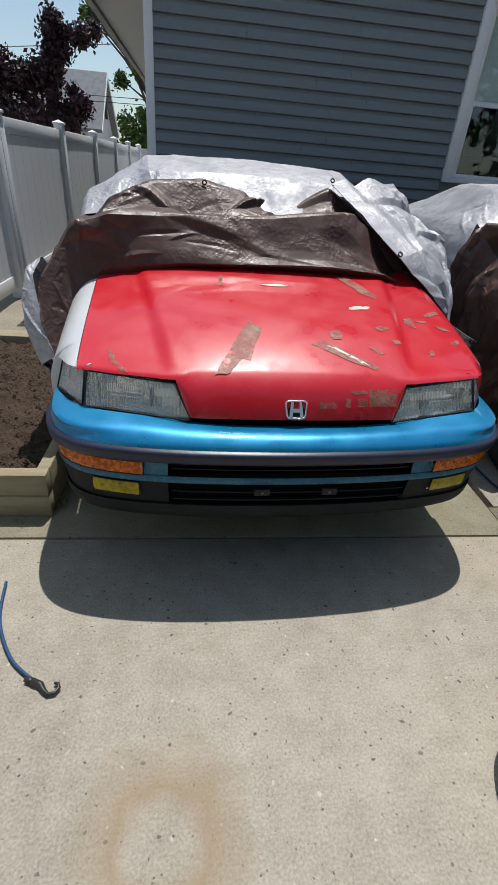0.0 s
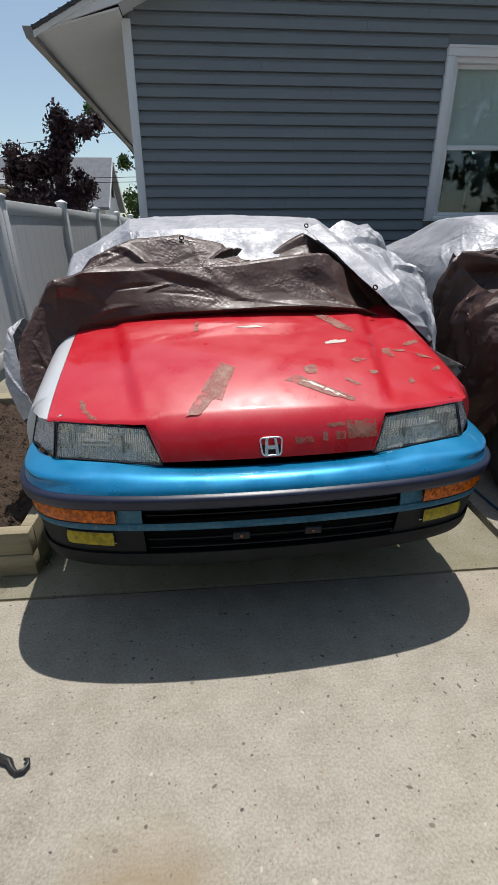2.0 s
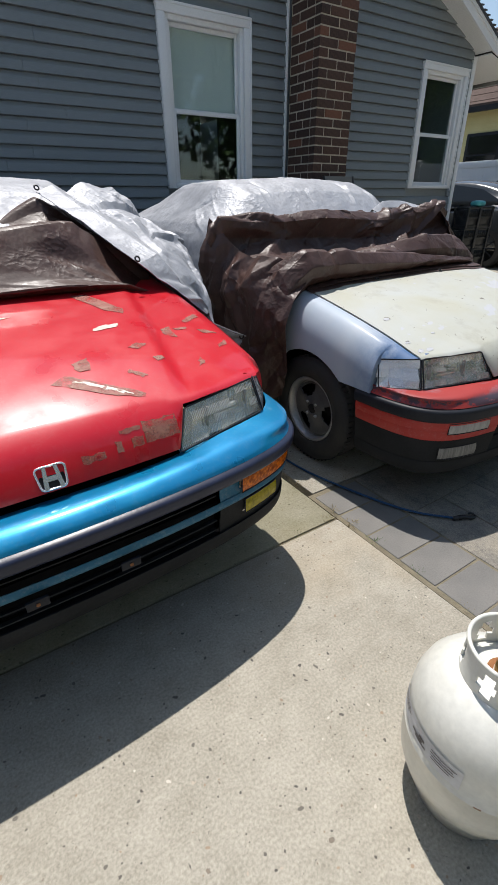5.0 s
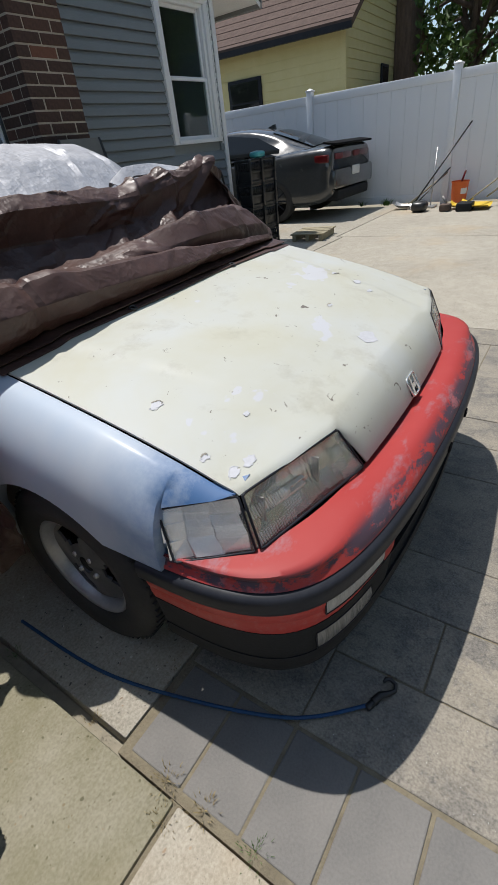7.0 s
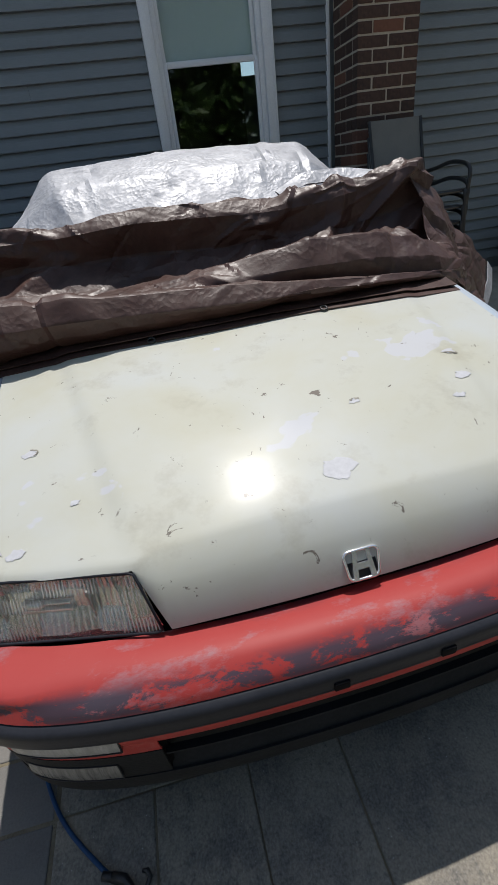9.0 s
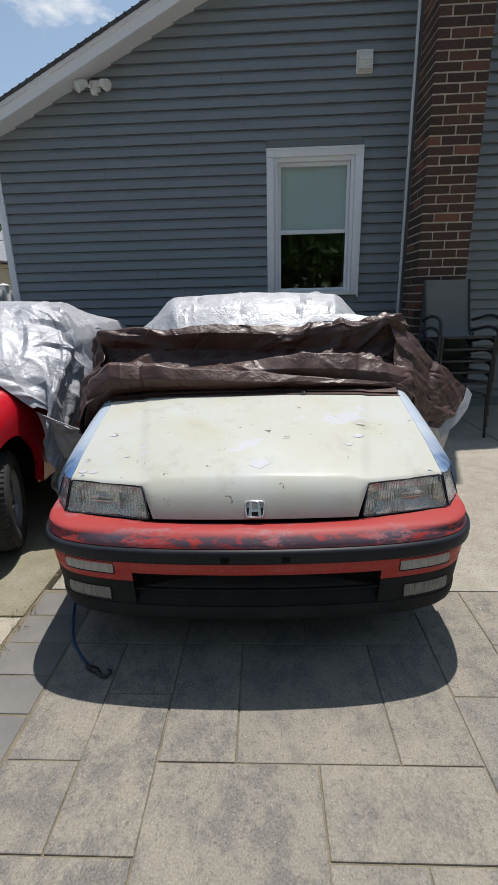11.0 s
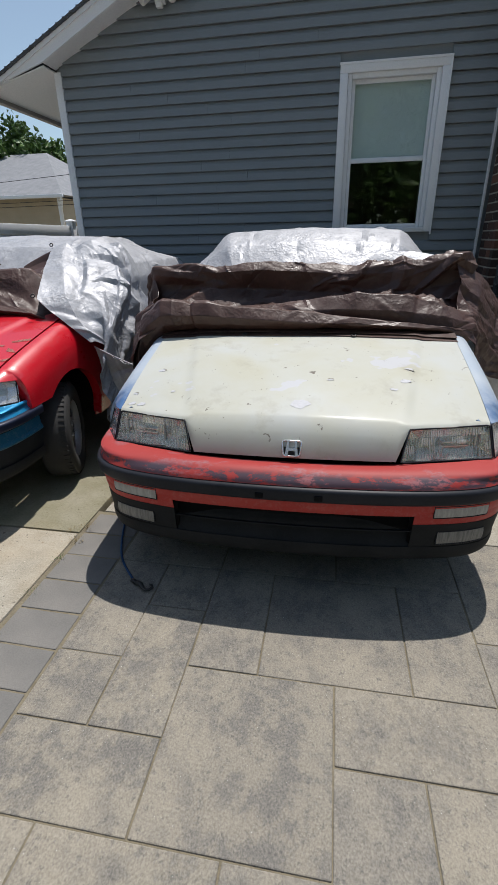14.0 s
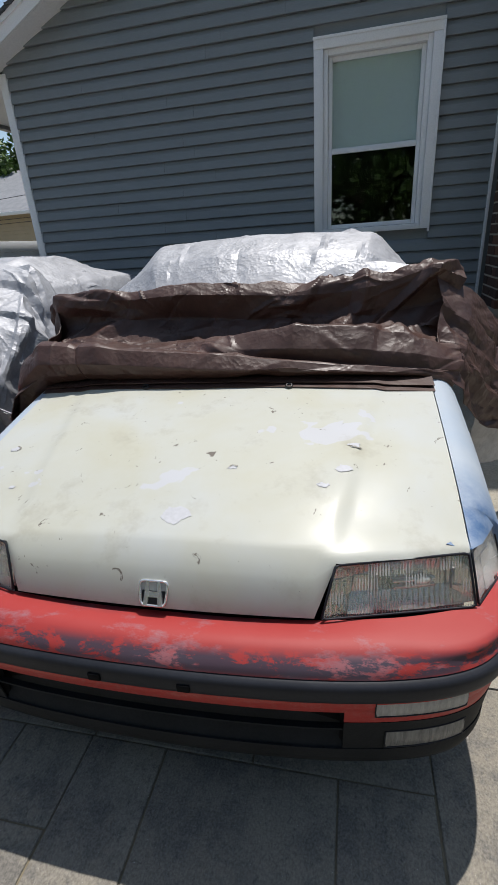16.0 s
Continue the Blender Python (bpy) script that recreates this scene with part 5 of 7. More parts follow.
def red_car(at):
    car = thing("covered_red_car", at, "old small coupe with taped red hood and bright blue bumper", "car")
    hood = part("hood", hood_mesh("hood", .376), M["red_paint"], car, "glossy red hood with tape residue", at=pose(0, 0, LIFT))
    lifted = pose(0, 0, LIFT)
    def up_z(c):
        return [(a, b, z + LIFT) for a, b, z in c]
    emblem(hood, pose(0, .142, .650, -28))
    for s in (-1, 1):
        part("fender", thick(fender_mesh("fender", s), "fender", .003), M["red_paint"] if s > 0 else M["silver_fender"], car, "red front fender" if s > 0 else "silver-white front fender", at=lifted)
        wheel_parts(thing_part(car, "wheel"), s * .775, WHEEL_Y, s, 3, 20)
        wheel_parts(thing_part(car, "wheel"), s * .775, 3.30, s)
        lamp("headlight", "large ribbed clear headlight", up_z([(.428, .205, .714), (.732, .275, .727), (.743, .225, .614), (.370, .140, .602)]), car, M["lens"], M["reflector"], s, rim=.0032)
        lamp("corner_lamp", "clear corner marker lamp", up_z([(.740, .280, .727), (.846, .440, .712), (.870, .390, .606), (.751, .230, .614)]), car, M["clear_lens"], M["bright_reflector"], s, .03, .003, .008)
        bumper_lamp("turn_lamp", "ribbed amber turn signal lamp", (.535, .84, .440, .494), car, M["amber"], M["reflector"], s, .014, LIFT)
        bumper_lamp("fog_lamp", "yellow fog lamp", (.552, .715, .345, .402), car, M["yellow_lens"], M["reflector"], s, .020, LIFT)
    top = [(0, .150, .580), (.2, .153, .580), (.36, .156, .590), (.55, .176, .606), (.70, .212, .609), (.77, .250, .608), (.825, .31, .606), (.872, .40, .603), (.882, .52, .60)]
    strip_between("bumper_top", [up_z(k) for k in (top, [(a, b, c - .006 * max(0, 1 - (a / .55) ** 2)) for a, b, c in bumper_shoulder(.599)], plan_rail(.025, .573), plan_rail(.012, .553))], car, M["blue_paint"], 120, 12, "bright metallic blue bumper")
    strip_between("rub_strip", [up_z(k) for k in (plan_rail(.014, .553), plan_rail(-.006, .545), plan_rail(-.008, .528), plan_rail(-.004, .506), plan_rail(.014, .500))], car, M["navy_trim"], 120, 12, "dark navy rubber rub strip")
    # Beam and corners below the strip carry their shade in the colour.
    strip_between("bumper_beam", [up_z(k) for k in (plan_rail(.022, .436), plan_rail(.018, .424), plan_rail(.018, .412), plan_rail(.028, .404))], car, M["shaded_blue"], 120, 8)
    strip_between("bumper_band", [up_z(k) for k in (plan_rail(.02, .502), plan_rail(.022, .49))], car, M["trim"], 120, 3)
    for s in (-1, 1):
        c = [up_z(sub_curve(plan_rail(i, z), .45, .91, False)) for i, z in ((.028, .502), (.028, .47), (.024, .43))]
        strip_between("bumper_corner", c, car, M["shaded_blue"], 40, 6, whole=False, flip=s)
        c = [up_z(sub_curve(plan_rail(i, z), .45, .91, False)) for i, z in ((.024, .406), (.034, .34), (.045, .265))]
        strip_between("lower_corner", c, car, M["dark_plastic"], 40, 6, whole=False, flip=s)
    strip_between("lower_lip", [up_z(k) for k in (plan_rail(.030, .305), plan_rail(.034, .265), plan_rail(.05, .235), plan_rail(.085, .215))], car, M["dark_plastic"], 120, 8, "black plastic spoiler lip")
    grille(car, .45, .432 + LIFT, .502 + LIFT, .015, 1)
    # Shade behind this lip is a near-black sheet as well.
    strip_between("air_dam", [up_z(k) for k in (plan_rail(.038, .275), plan_rail(.05, .30), plan_rail(.15, .315))], car, M["black"], 60, 5)
    grille(car, .45, .30 + LIFT, .405 + LIFT, .02, 2)
    for x in (-.123, .123):
        b = part("plate_bracket", box((x - .028, -.012, .385 + LIFT), (x + .028, -.004, .412 + LIFT), .002), M["trim"], car, "small dark steel plate bracket")
        part("bolt", box((x - .005, -.016, .394 + LIFT), (x + .005, -.0125, .404 + LIFT), .002), M["rust"], b)
    body_shell(car, M["red_paint"])
    return car


def on_hood(x, y, crease=.014):
    return hood_z(x / (1 + .02 * y), y, crease)


def on_nose(x, v, inner=.376, z_front=.612):
    """A place on the bonnet's turned-down nose: v runs from its crease to its lower edge."""
    y0, z0 = hood_front(x), hood_z(x, .2) - .010
    yb = .133 + .014 * (x / .42) ** 2
    return (x, y0 + (yb - y0) * v ** .8 - math.sin(math.pi * v) * NOSE_BULGE - .003, z0 + (z_front - z0) * v)


def hood_patch(parent, outline, mat, name="tape_strip", seed=1, crease=.014, rise=.002):
    """A thin torn scrap that lies on the bonnet."""
    bm = bmesh.new()
    rng = random.Random(seed)
    pts = []
    for (a, b), (c, d) in zip(outline, outline[1:] + outline[:1]):
        for t in (0, .25, .5, .75):
            pts.append((a + (c - a) * t + rng.uniform(-.0035, .0035), b + (d - b) * t + rng.uniform(-.0035, .0035)))
    bm.faces.new([bm.verts.new((x, y, 0)) for x, y in pts])
    bmesh.ops.triangulate(bm, faces=bm.faces)
    bmesh.ops.subdivide_edges(bm, edges=list(bm.edges), cuts=1)
    bmesh.ops.triangulate(bm, faces=bm.faces)
    for v in bm.verts:
        v.co.z = on_hood(v.co.x, v.co.y, crease) + rise + .0008 * noise.noise(v.co * 30)
    part(name, thick(finish(bm, name), name, .0006), mat, parent)


def tape_scraps(hood):
    tape = [
        [(-.143, .521), (-.093, .473), (-.16, .276), (-.188, .291), (-.233, .223), (-.287, .218), (-.262, .266)],
        [(-.67, .37), (-.649, .359), (-.639, .312), (-.585, .243), (-.61, .253), (-.658, .31)],
        [(-.236, .938), (-.217, .939), (-.228, .832), (-.243, .831)],
        [(.347, 1.004), (.407, 1.01), (.497, .825), (.48, .786), (.423, .828)],
        [(.088, .38), (.142, .41), (.21, .354), (.332, .269), (.324, .253), (.25, .278), (.197, .309)]]
    for k, o in enumerate(tape):
        hood_patch(hood, o, M["tape"], seed=k)
    small = [[(.175, .462), (.232, .487), (.221, .418), (.183, .412)], [(.566, .645), (.612, .66), (.6, .568), (.565, .603)],
             [(.618, .644), (.678, .644), (.675, .627), (.62, .631)], [(.71, .619), (.743, .613), (.782, .576), (.72, .582)],
             [(.594, .399), (.612, .422), (.618, .391), (.584, .372)], [(.727, .494), (.778, .52), (.772, .491), (.726, .475)],
             [(.383, .513), (.428, .538), (.456, .519), (.412, .496)], [(.439, .436), (.472, .44), (.476, .418), (.442, .409)],
             [(.333, .387), (.38, .347), (.358, .338), (.324, .371)], [(.683, .696), (.773, .758), (.781, .728), (.697, .682)]]
    for k, o in enumerate(small):
        hood_patch(hood, o, M["tape"], "tape_scrap", 10 + k)
    for k, o in enumerate(([(.317, .669), (.358, .696), (.422, .698), (.41, .673), (.326, .656)], [(.15, .375), (.19, .36), (.30, .275), (.27, .285), (.21, .325)], [(-.05, .86), (.03, .875), (.10, .86), (.02, .85)])):
        hood_patch(hood, o, M["peel"], "peeling_film", 30 + k)
    for x0, x1, v0, v1 in ((.085, .15, .48, .66), (.185, .203, .36, .62), (.232, .268, .38, .6), (.275, .385, .10, .58), (.205, .268, .16, .25)):
        rows = [[on_nose(x + .004 * noise.noise(Vector((x * 60, v * 9, 1))), v + .05 * noise.noise(Vector((x * 50, v * 7, 4)))) for x in np.linspace(x0, x1, 14)] for v in np.linspace(v0, v1, 7)]
        part("tape_scrap", thick(grid_mesh("tape_scrap", rows), "tape_scrap", .0006), M["tape"], hood)


def paint_flakes(hood):
    """Places where the white has lifted: pale primer bared, with a dark broken edge beside it."""
    rng = random.Random(44)
    for k, (x, y, w) in enumerate(((-.67, .585, .022), (-.68, .318, .018), (-.728, .33, .018), (-.735, .40, .012), (.02, .30, .040), (.472, .508, .020), (.144, .487, .012), (.41, .44, .016), (-.56, .40, .010), (.50, .62, .018))):
        ring = []
        for i in range(9):
            g = 2 * math.pi * i / 9
            r = w * rng.uniform(.55, 1.15)
            ring.append((x + r * 1.2 * math.cos(g), y + r * .75 * math.sin(g)))
        hood_patch(hood, ring, M["primer"], "bare_patch", 60 + k, .007, .0012)
        if k % 3:
            continue
        a = rng.randrange(9)
        edge = [ring[(a + i) % 9] for i in range(4)]
        edge += [(p + .0022, q + .0016) for p, q in edge[::-1]]
        hood_patch(hood, edge, M["lifted"], "lifted_edge", 80 + k, .007, .0022)


WHITE_AT = pose(4.428, 2.25, 0, 0, 0, 1.4)
RED_AT = pose(2.115, 2.325, 0, 0, 0, 1.9)
white = white_car(WHITE_AT)
red = red_car(RED_AT)
paint_flakes(next(ob for ob in white.children if ob.name.startswith("hood")))
tape_scraps(next(ob for ob in red.children if ob.name.startswith("hood")))


# ---- tarps ----
def facets(p, q, seed):
    """Flat triangles between random heights on a skewed lattice: a piecewise plane height field."""
    a, b = p + .4 * q, q - .25 * p
    i, j = np.floor(a), np.floor(b)
    f, g = a - i, b - j
    def pick(i, j):
        h = np.sin(i * 127.1 + j * 311.7 + seed * 17.3) * 43758.5453
        return h - np.floor(h) - .5
    flip = pick(i + .37, j - .21) > 0
    g2, j0, j1 = np.where(flip, 1 - g, g), np.where(flip, j + 1, j), np.where(flip, j, j + 1)
    h00, h10, h01, h11 = pick(i, j0), pick(i + 1, j0), pick(i, j1), pick(i + 1, j1)
    low = h00 + f * (h10 - h00) + g2 * (h01 - h00)
    high = h11 + (1 - f) * (h01 - h11) + (1 - g2) * (h10 - h11)
    return np.where(f + g2 < 1, low, high)


def pinches(u, v, count, seed, length, width, height, angle, spread):
    """Sharp straight creases, each a little tent along a short line on the sheet."""
    rng = random.Random(int(seed * 10) + count)
    h = np.zeros(u.shape)
    for i in range(count):
        cu, cv = rng.uniform(0, u.max()), rng.uniform(0, v.max())
        g = angle + rng.gauss(0, spread)
        long, wide, up = rng.uniform(*length), rng.uniform(*width), rng.uniform(*height) * rng.choice((-1, 1, 1))
        a = (u - cu) * math.cos(g) + (v - cv) * math.sin(g)
        b = (v - cv) * math.cos(g) - (u - cu) * math.sin(g) + .12 * a * a / long
        thin = np.clip(1 - (a / long) ** 2, 0, 1)
        one_side = rng.uniform(.35, 1.0)
        near = np.where(b > 0, b / (wide * (.5 + .5 * thin)), -b / (wide * one_side * (.5 + .5 * thin)))
        h += up * thin * np.clip(1.06 - np.sqrt(near * near + .02), 0, 1)
    return h


def crumple(rows, coarse=0.02, fine=0.008, scale=4.0, seed=0.0, stretch=(1, 1), folds=(0, 0, 0.0, 0.6), calm=0.0, bold=1.0):
    """Pushes a sheet about along its normals, in creased facets of three sizes."""
    p = np.array([[tuple(q) for q in r] for r in rows], float)
    du, dv = np.gradient(p, axis=1), np.gradient(p, axis=0)
    nrm = np.cross(du, dv)
    nrm /= np.linalg.norm(nrm, axis=2)[:, :, None] + 1e-9
    u = np.cumsum(np.linalg.norm(du, axis=2).mean(0))[None, :] * np.ones(p.shape[:2])
    v = np.cumsum(np.linalg.norm(dv, axis=2).mean(1))[:, None] * np.ones(p.shape[:2])
    wu, wv = u.copy(), v.copy()
    for k, (w, amp) in enumerate(((3.1, .09), (7.3, .035), (17.0, .010))):
        wu += amp * np.sin(w * v + seed + k + 1.3 * np.sin(w * .7 * u + k))
        wv += amp * np.sin(w * u - seed + 2 * k + 1.3 * np.sin(w * .8 * v - k))
    a, b = wu * stretch[0] * scale, wv * stretch[1] * scale
    c, s = math.cos(.6 + seed), math.sin(.6 + seed)
    h = coarse * facets(c * a + s * b, c * b - s * a, seed) + coarse * .4 * facets((s * a + c * b) * 2.2, (s * b - c * a) * 2.2, seed + 3)
    where = np.clip(.6 + 1.6 * facets(a * .6, b * .6, seed + 11), .15, 1.2)
    h += where * fine * facets((c * a - s * b) * 4.6, (c * b + s * a) * 4.6, seed + 7)
    big, small, angle, spread = folds
    h += pinches(u, v, big, seed, (.15, .42), (.035, .085), (.012 * bold, .030 * bold), angle, spread)
    h += pinches(u, v, small, seed + 1, (.05, .22), (.012, .030), (.003, .010), angle, spread * 1.5)
    h -= h.mean()
    if calm:
        h *= np.clip(.2 + v / v.max() / calm, 0, 1)
    return [[Vector(p[i, j] + nrm[i, j] * h[i, j]) for j in range(p.shape[1])] for i in range(p.shape[0])]


def taut(curves, nu, nv):
    """Mostly straight stretches between the given places, a little eased."""
    def line(p, count):
        p = np.array(p, float)
        t = np.linspace(0, len(p) - 1, count)
        i = np.minimum(t.astype(int), len(p) - 2)
        f = (t - i).reshape((-1,) + (1,) * (p.ndim - 1))
        return p[i] * (1 - f) + p[i + 1] * f
    c = np.array([.7 * line(k, nu) + .3 * catmull(k, nu) for k in curves])
    flat = c.reshape(len(c), -1)
    return (.7 * line(flat, nv) + .3 * catmull(flat, nv)).reshape(nv, nu, 3)


def sheet(name, curves, nu, nv, mat, parent, coarse=.02, fine=.008, scale=4.0, seed=0.0, label="", stretch=(1, 1), folds=(0, 0, 0.0, 0.6), calm=0.0, bold=1.0):
    rows = crumple(taut(curves, nu, nv), coarse, fine, scale, seed, stretch, folds, calm, bold)
    return part(name, thick(grid_mesh(name, rows), name, .003, 15), mat, parent, label)


def roof_cover(parent, start, seed, hang, width, top, front, shoulder, shoulder_z):
    """The silver cover over cabin and tail, hanging to near the ground."""
    st = [(start, width - .10, front), (start + .22, width - .03, (front + top) / 2 + .05), (2.15, width, top), (2.7, width, top - .015), (3.2, width - .02, top - .13), (3.6, width - .04, top - .27), (3.90, width - .06, top - .38), (3.99, width - .06, .5)]
    curves = []
    for y, xr, zr in st:
        wd = .965
        zs = min(shoulder_z, zr - .06)
        right = [(xr * .6, y, zr), (xr, y, zr - .012), (xr + .06, y, zr - .045), (xr * .45 + shoulder * .55, y, zr * .45 + zs * .55), (shoulder, y, zs), (shoulder + .05, y, zs - .10), (wd + .01, y, min(.80, zs - .2)), (wd + .02, y, .55), (wd + .03, y, hang)]
        curves.append([(-a, b, c) for a, b, c in right][::-1] + [(0, y, zr + .01)] + right)
    return sheet("roof_sheet", curves, 220, 170, M["silver_tarp"], parent, .006, .004, 3.6, seed, "silver side of the cover", (1.9, .55), (3, 190, 1.57, .22))


def white_tarp():
    t = thing("car_cover_tarp", WHITE_AT, "brown and silver poly tarp folded back over a windshield", "tarp", "car cover tarps")
    roof_cover(t, 1.66, 3.0, .3, .60, 1.465, 1.19, .88, 1.20)
    X = [-1.02, -.96, -.82, -.55, -.28, 0, .28, .55, .78, .92]
    def row(ys, zs, squeeze=1.0):
        return [(x * squeeze, y, z) for x, y, z in zip(X, ys, zs)]
    curves = []
    curves.append(row([1.10, 1.07, 1.04, 1.03, 1.02, 1.02, 1.03, 1.06, 1.09, 1.16], [.62, .78, .935, .950, .955, .956, .956, .950, .93, .85], .94))
    curves.append(row([1.06, 1.03, 1.00, .995, .995, .995, 1.00, 1.02, 1.06, 1.14], [.66, .84, .975, .980, .980, .978, .976, .966, .945, .88], .96))
    curves.append(row([1.04, 1.01, .985, .98, .98, .98, .985, 1.01, 1.06, 1.13], [.70, .92, 1.03, 1.03, 1.015, 1.0, .992, .978, .955, .90], .97))
    curves.append(row([1.08, 1.05, 1.03, 1.02, 1.02, 1.02, 1.02, 1.03, 1.07, 1.14], [.74, .99, 1.10, 1.085, 1.065, 1.045, 1.02, .995, .968, .92], .98))
    curves.append(row([1.12, 1.09, 1.07, 1.05, 1.05, 1.04, 1.04, 1.04, 1.08, 1.14], [.76, 1.02, 1.11, 1.09, 1.07, 1.045, 1.02, .995, .968, .93], .98))
    curves.append(row([1.18, 1.17, 1.14, 1.13, 1.12, 1.10, 1.08, 1.07, 1.09, 1.15], [.76, 1.00, 1.07, 1.055, 1.04, 1.02, 1.005, .985, .965, .94]))
    curves.append(row([1.21, 1.20, 1.20, 1.20, 1.18, 1.12, 1.07, 1.08, 1.11, 1.17], [.78, .99, 1.05, 1.05, 1.04, 1.045, 1.055, 1.045, 1.01, .97]))
    curves.append(row([1.25, 1.25, 1.26, 1.27, 1.25, 1.18, 1.13, 1.14, 1.18, 1.22], [.80, .99, 1.05, 1.05, 1.05, 1.09, 1.13, 1.12, 1.06, 1.0]))
    curves.append(row([1.28, 1.28, 1.31, 1.33, 1.30, 1.22, 1.18, 1.19, 1.21, 1.24], [.82, .99, 1.04, 1.04, 1.045, 1.085, 1.125, 1.115, 1.06, 1.01]))
    curves.append(row([1.38, 1.39, 1.41, 1.41, 1.41, 1.40, 1.40, 1.40, 1.39, 1.36], [.86, 1.0, 1.04, 1.045, 1.045, 1.04, 1.04, 1.035, 1.03, 1.05]))
    curves.append(row([1.50, 1.50, 1.51, 1.51, 1.51, 1.51, 1.50, 1.49, 1.48, 1.45], [.95, 1.08, 1.11, 1.12, 1.12, 1.10, 1.10, 1.10, 1.14, 1.16]))
    curves.append(row([1.56, 1.53, 1.50, 1.49, 1.47, 1.48, 1.50, 1.50, 1.44, 1.46], [1.12, 1.235, 1.225, 1.22, 1.235, 1.22, 1.20, 1.22, 1.30, 1.25], 1.05))
    curves.append(row([1.60, 1.56, 1.54, 1.53, 1.52, 1.53, 1.54, 1.54, 1.49, 1.53], [1.16, 1.265, 1.258, 1.262, 1.285, 1.275, 1.245, 1.26, 1.335, 1.28], 1.05))
    curves.append(row([1.64, 1.62, 1.61, 1.60, 1.58, 1.58, 1.59, 1.59, 1.56, 1.58], [1.12, 1.235, 1.245, 1.26, 1.28, 1.27, 1.245, 1.25, 1.28, 1.25], 1.04))
    curves.append(row([1.76, 1.76, 1.78, 1.78, 1.76, 1.76, 1.76, 1.76, 1.72, 1.74], [1.0, 1.08, 1.12, 1.16, 1.20, 1.19, 1.17, 1.17, 1.15, 1.1]))
    sheet("folded_sheet", curves, 300, 220, M["brown_tarp"], t, .024, .010, 3.8, 1.0, "brown inner side bunched in rolls", (.75, .95), (32, 130, .55, .8), .6, 1.45)
    for k, (fore, back, lift) in enumerate(((.962, 1.08, .006), (.985, 1.10, .016))):
        rows = [[(x, y + .02 * (x / .8) ** 2 + .004 * math.sin(9 * x + k), hood_z(x / 1.02, y, .007) + lift + .003 * noise.noise(Vector((x * 6, y * 20, k)))) for x in np.linspace(-.80, .79, 90)] for y in np.linspace(fore, back, 8)]
        part("hem_layer", thick(grid_mesh("hem_layer", rows), "hem_layer", .003, 15), M["brown_tarp"], t, "flat hem of the tarp lying on the hood")
    # the part that hangs down over the near-side door and wheel
    curves = []
    curves.append([(-.82, 1.00, .97), (-.86, 1.13, 1.06), (-.95, 1.30, 1.06), (-1.0, 1.45, 1.13), (-1.03, 1.60, 1.245)])
    curves.append([(-.92, .97, .88), (-.97, 1.10, .93), (-1.05, 1.26, .92), (-1.07, 1.45, .99), (-1.09, 1.62, 1.06)])
    curves.append([(-.965, .98, .70), (-1.02, 1.10, .68), (-1.00, 1.26, .70), (-1.08, 1.45, .72), (-1.05, 1.65, .75)])
    curves.append([(-.955, 1.00, .48), (-1.00, 1.12, .45), (-1.05, 1.26, .45), (-1.01, 1.45, .45), (-1.06, 1.65, .45)])
    curves.append([(-.945, 1.04, .34), (-.98, 1.14, .27), (-.96, 1.28, .24), (-1.02, 1.45, .24), (-1.0, 1.65, .24)])
    sheet("side_drape", curves, 100, 110, M["brown_tarp"], t, .07, .016, 4.2, 2.0, "brown tarp hanging beside the wheel", (1.4, .8), (14, 40, 1.3, .4))
    # the corner that sticks out on the far side
    curves = []
    curves.append([(.84, 1.46, 1.27), (1.0, 1.50, 1.20), (1.18, 1.60, 1.02), (1.34, 1.66, .90), (1.47, 1.70, .80)])
    curves.append([(.86, 1.36, 1.16), (.98, 1.38, 1.08), (1.12, 1.46, .93), (1.28, 1.54, .82), (1.42, 1.62, .73)])
    curves.append([(.84, 1.22, 1.02), (.94, 1.26, .95), (1.05, 1.34, .83), (1.20, 1.44, .72), (1.32, 1.52, .66)])
    curves.append([(.86, 1.12, .90), (.93, 1.16, .82), (1.0, 1.22, .72), (1.08, 1.30, .64), (1.18, 1.40, .60)])
    sheet("corner_flap", curves, 80, 70, M["brown_tarp"], t, .035, .012, 4.5, 5.0, "brown flap standing out past the fender", folds=(7, 40, .3, .6))
    curves = []
    curves.append([(1.475, 1.70, .805), (1.425, 1.62, .735), (1.325, 1.52, .662), (1.185, 1.40, .602)])
    curves.append([(1.52, 1.71, .755), (1.46, 1.62, .68), (1.35, 1.51, .60), (1.20, 1.38, .54)])
    sheet("flap_hem", curves, 24, 6, M["silver_tarp"], t, .006, .003, 6.0, 1.0, "silver hem of the cover")
    curves = []
    curves.append([(1.05, 1.50, .85), (1.2, 1.58, .78), (1.42, 1.74, .74)])
    curves.append([(1.08, 1.50, .6), (1.25, 1.6, .55), (1.42, 1.78, .5)])
    curves.append([(1.06, 1.52, .36), (1.22, 1.62, .32), (1.40, 1.80, .28)])
    sheet("far_drape", curves, 30, 30, M["silver_tarp"], t, .02, .008, 4.0, 9.0)
    # a turned-up silver edge behind the brown ridge
    curves = []
    curves.append([(.36, 1.70, 1.24), (.46, 1.72, 1.27), (.62, 1.72, 1.27), (.80, 1.70, 1.26)])
    curves.append([(.32, 1.64, 1.27), (.45, 1.66, 1.325), (.62, 1.66, 1.325), (.82, 1.64, 1.29)])
    curves.append([(.34, 1.60, 1.25), (.46, 1.61, 1.28), (.62, 1.60, 1.275), (.82, 1.58, 1.28)])
    sheet("turned_edge", curves, 40, 12, M["silver_tarp"], t, .006, .003, 5.0, 3.0)
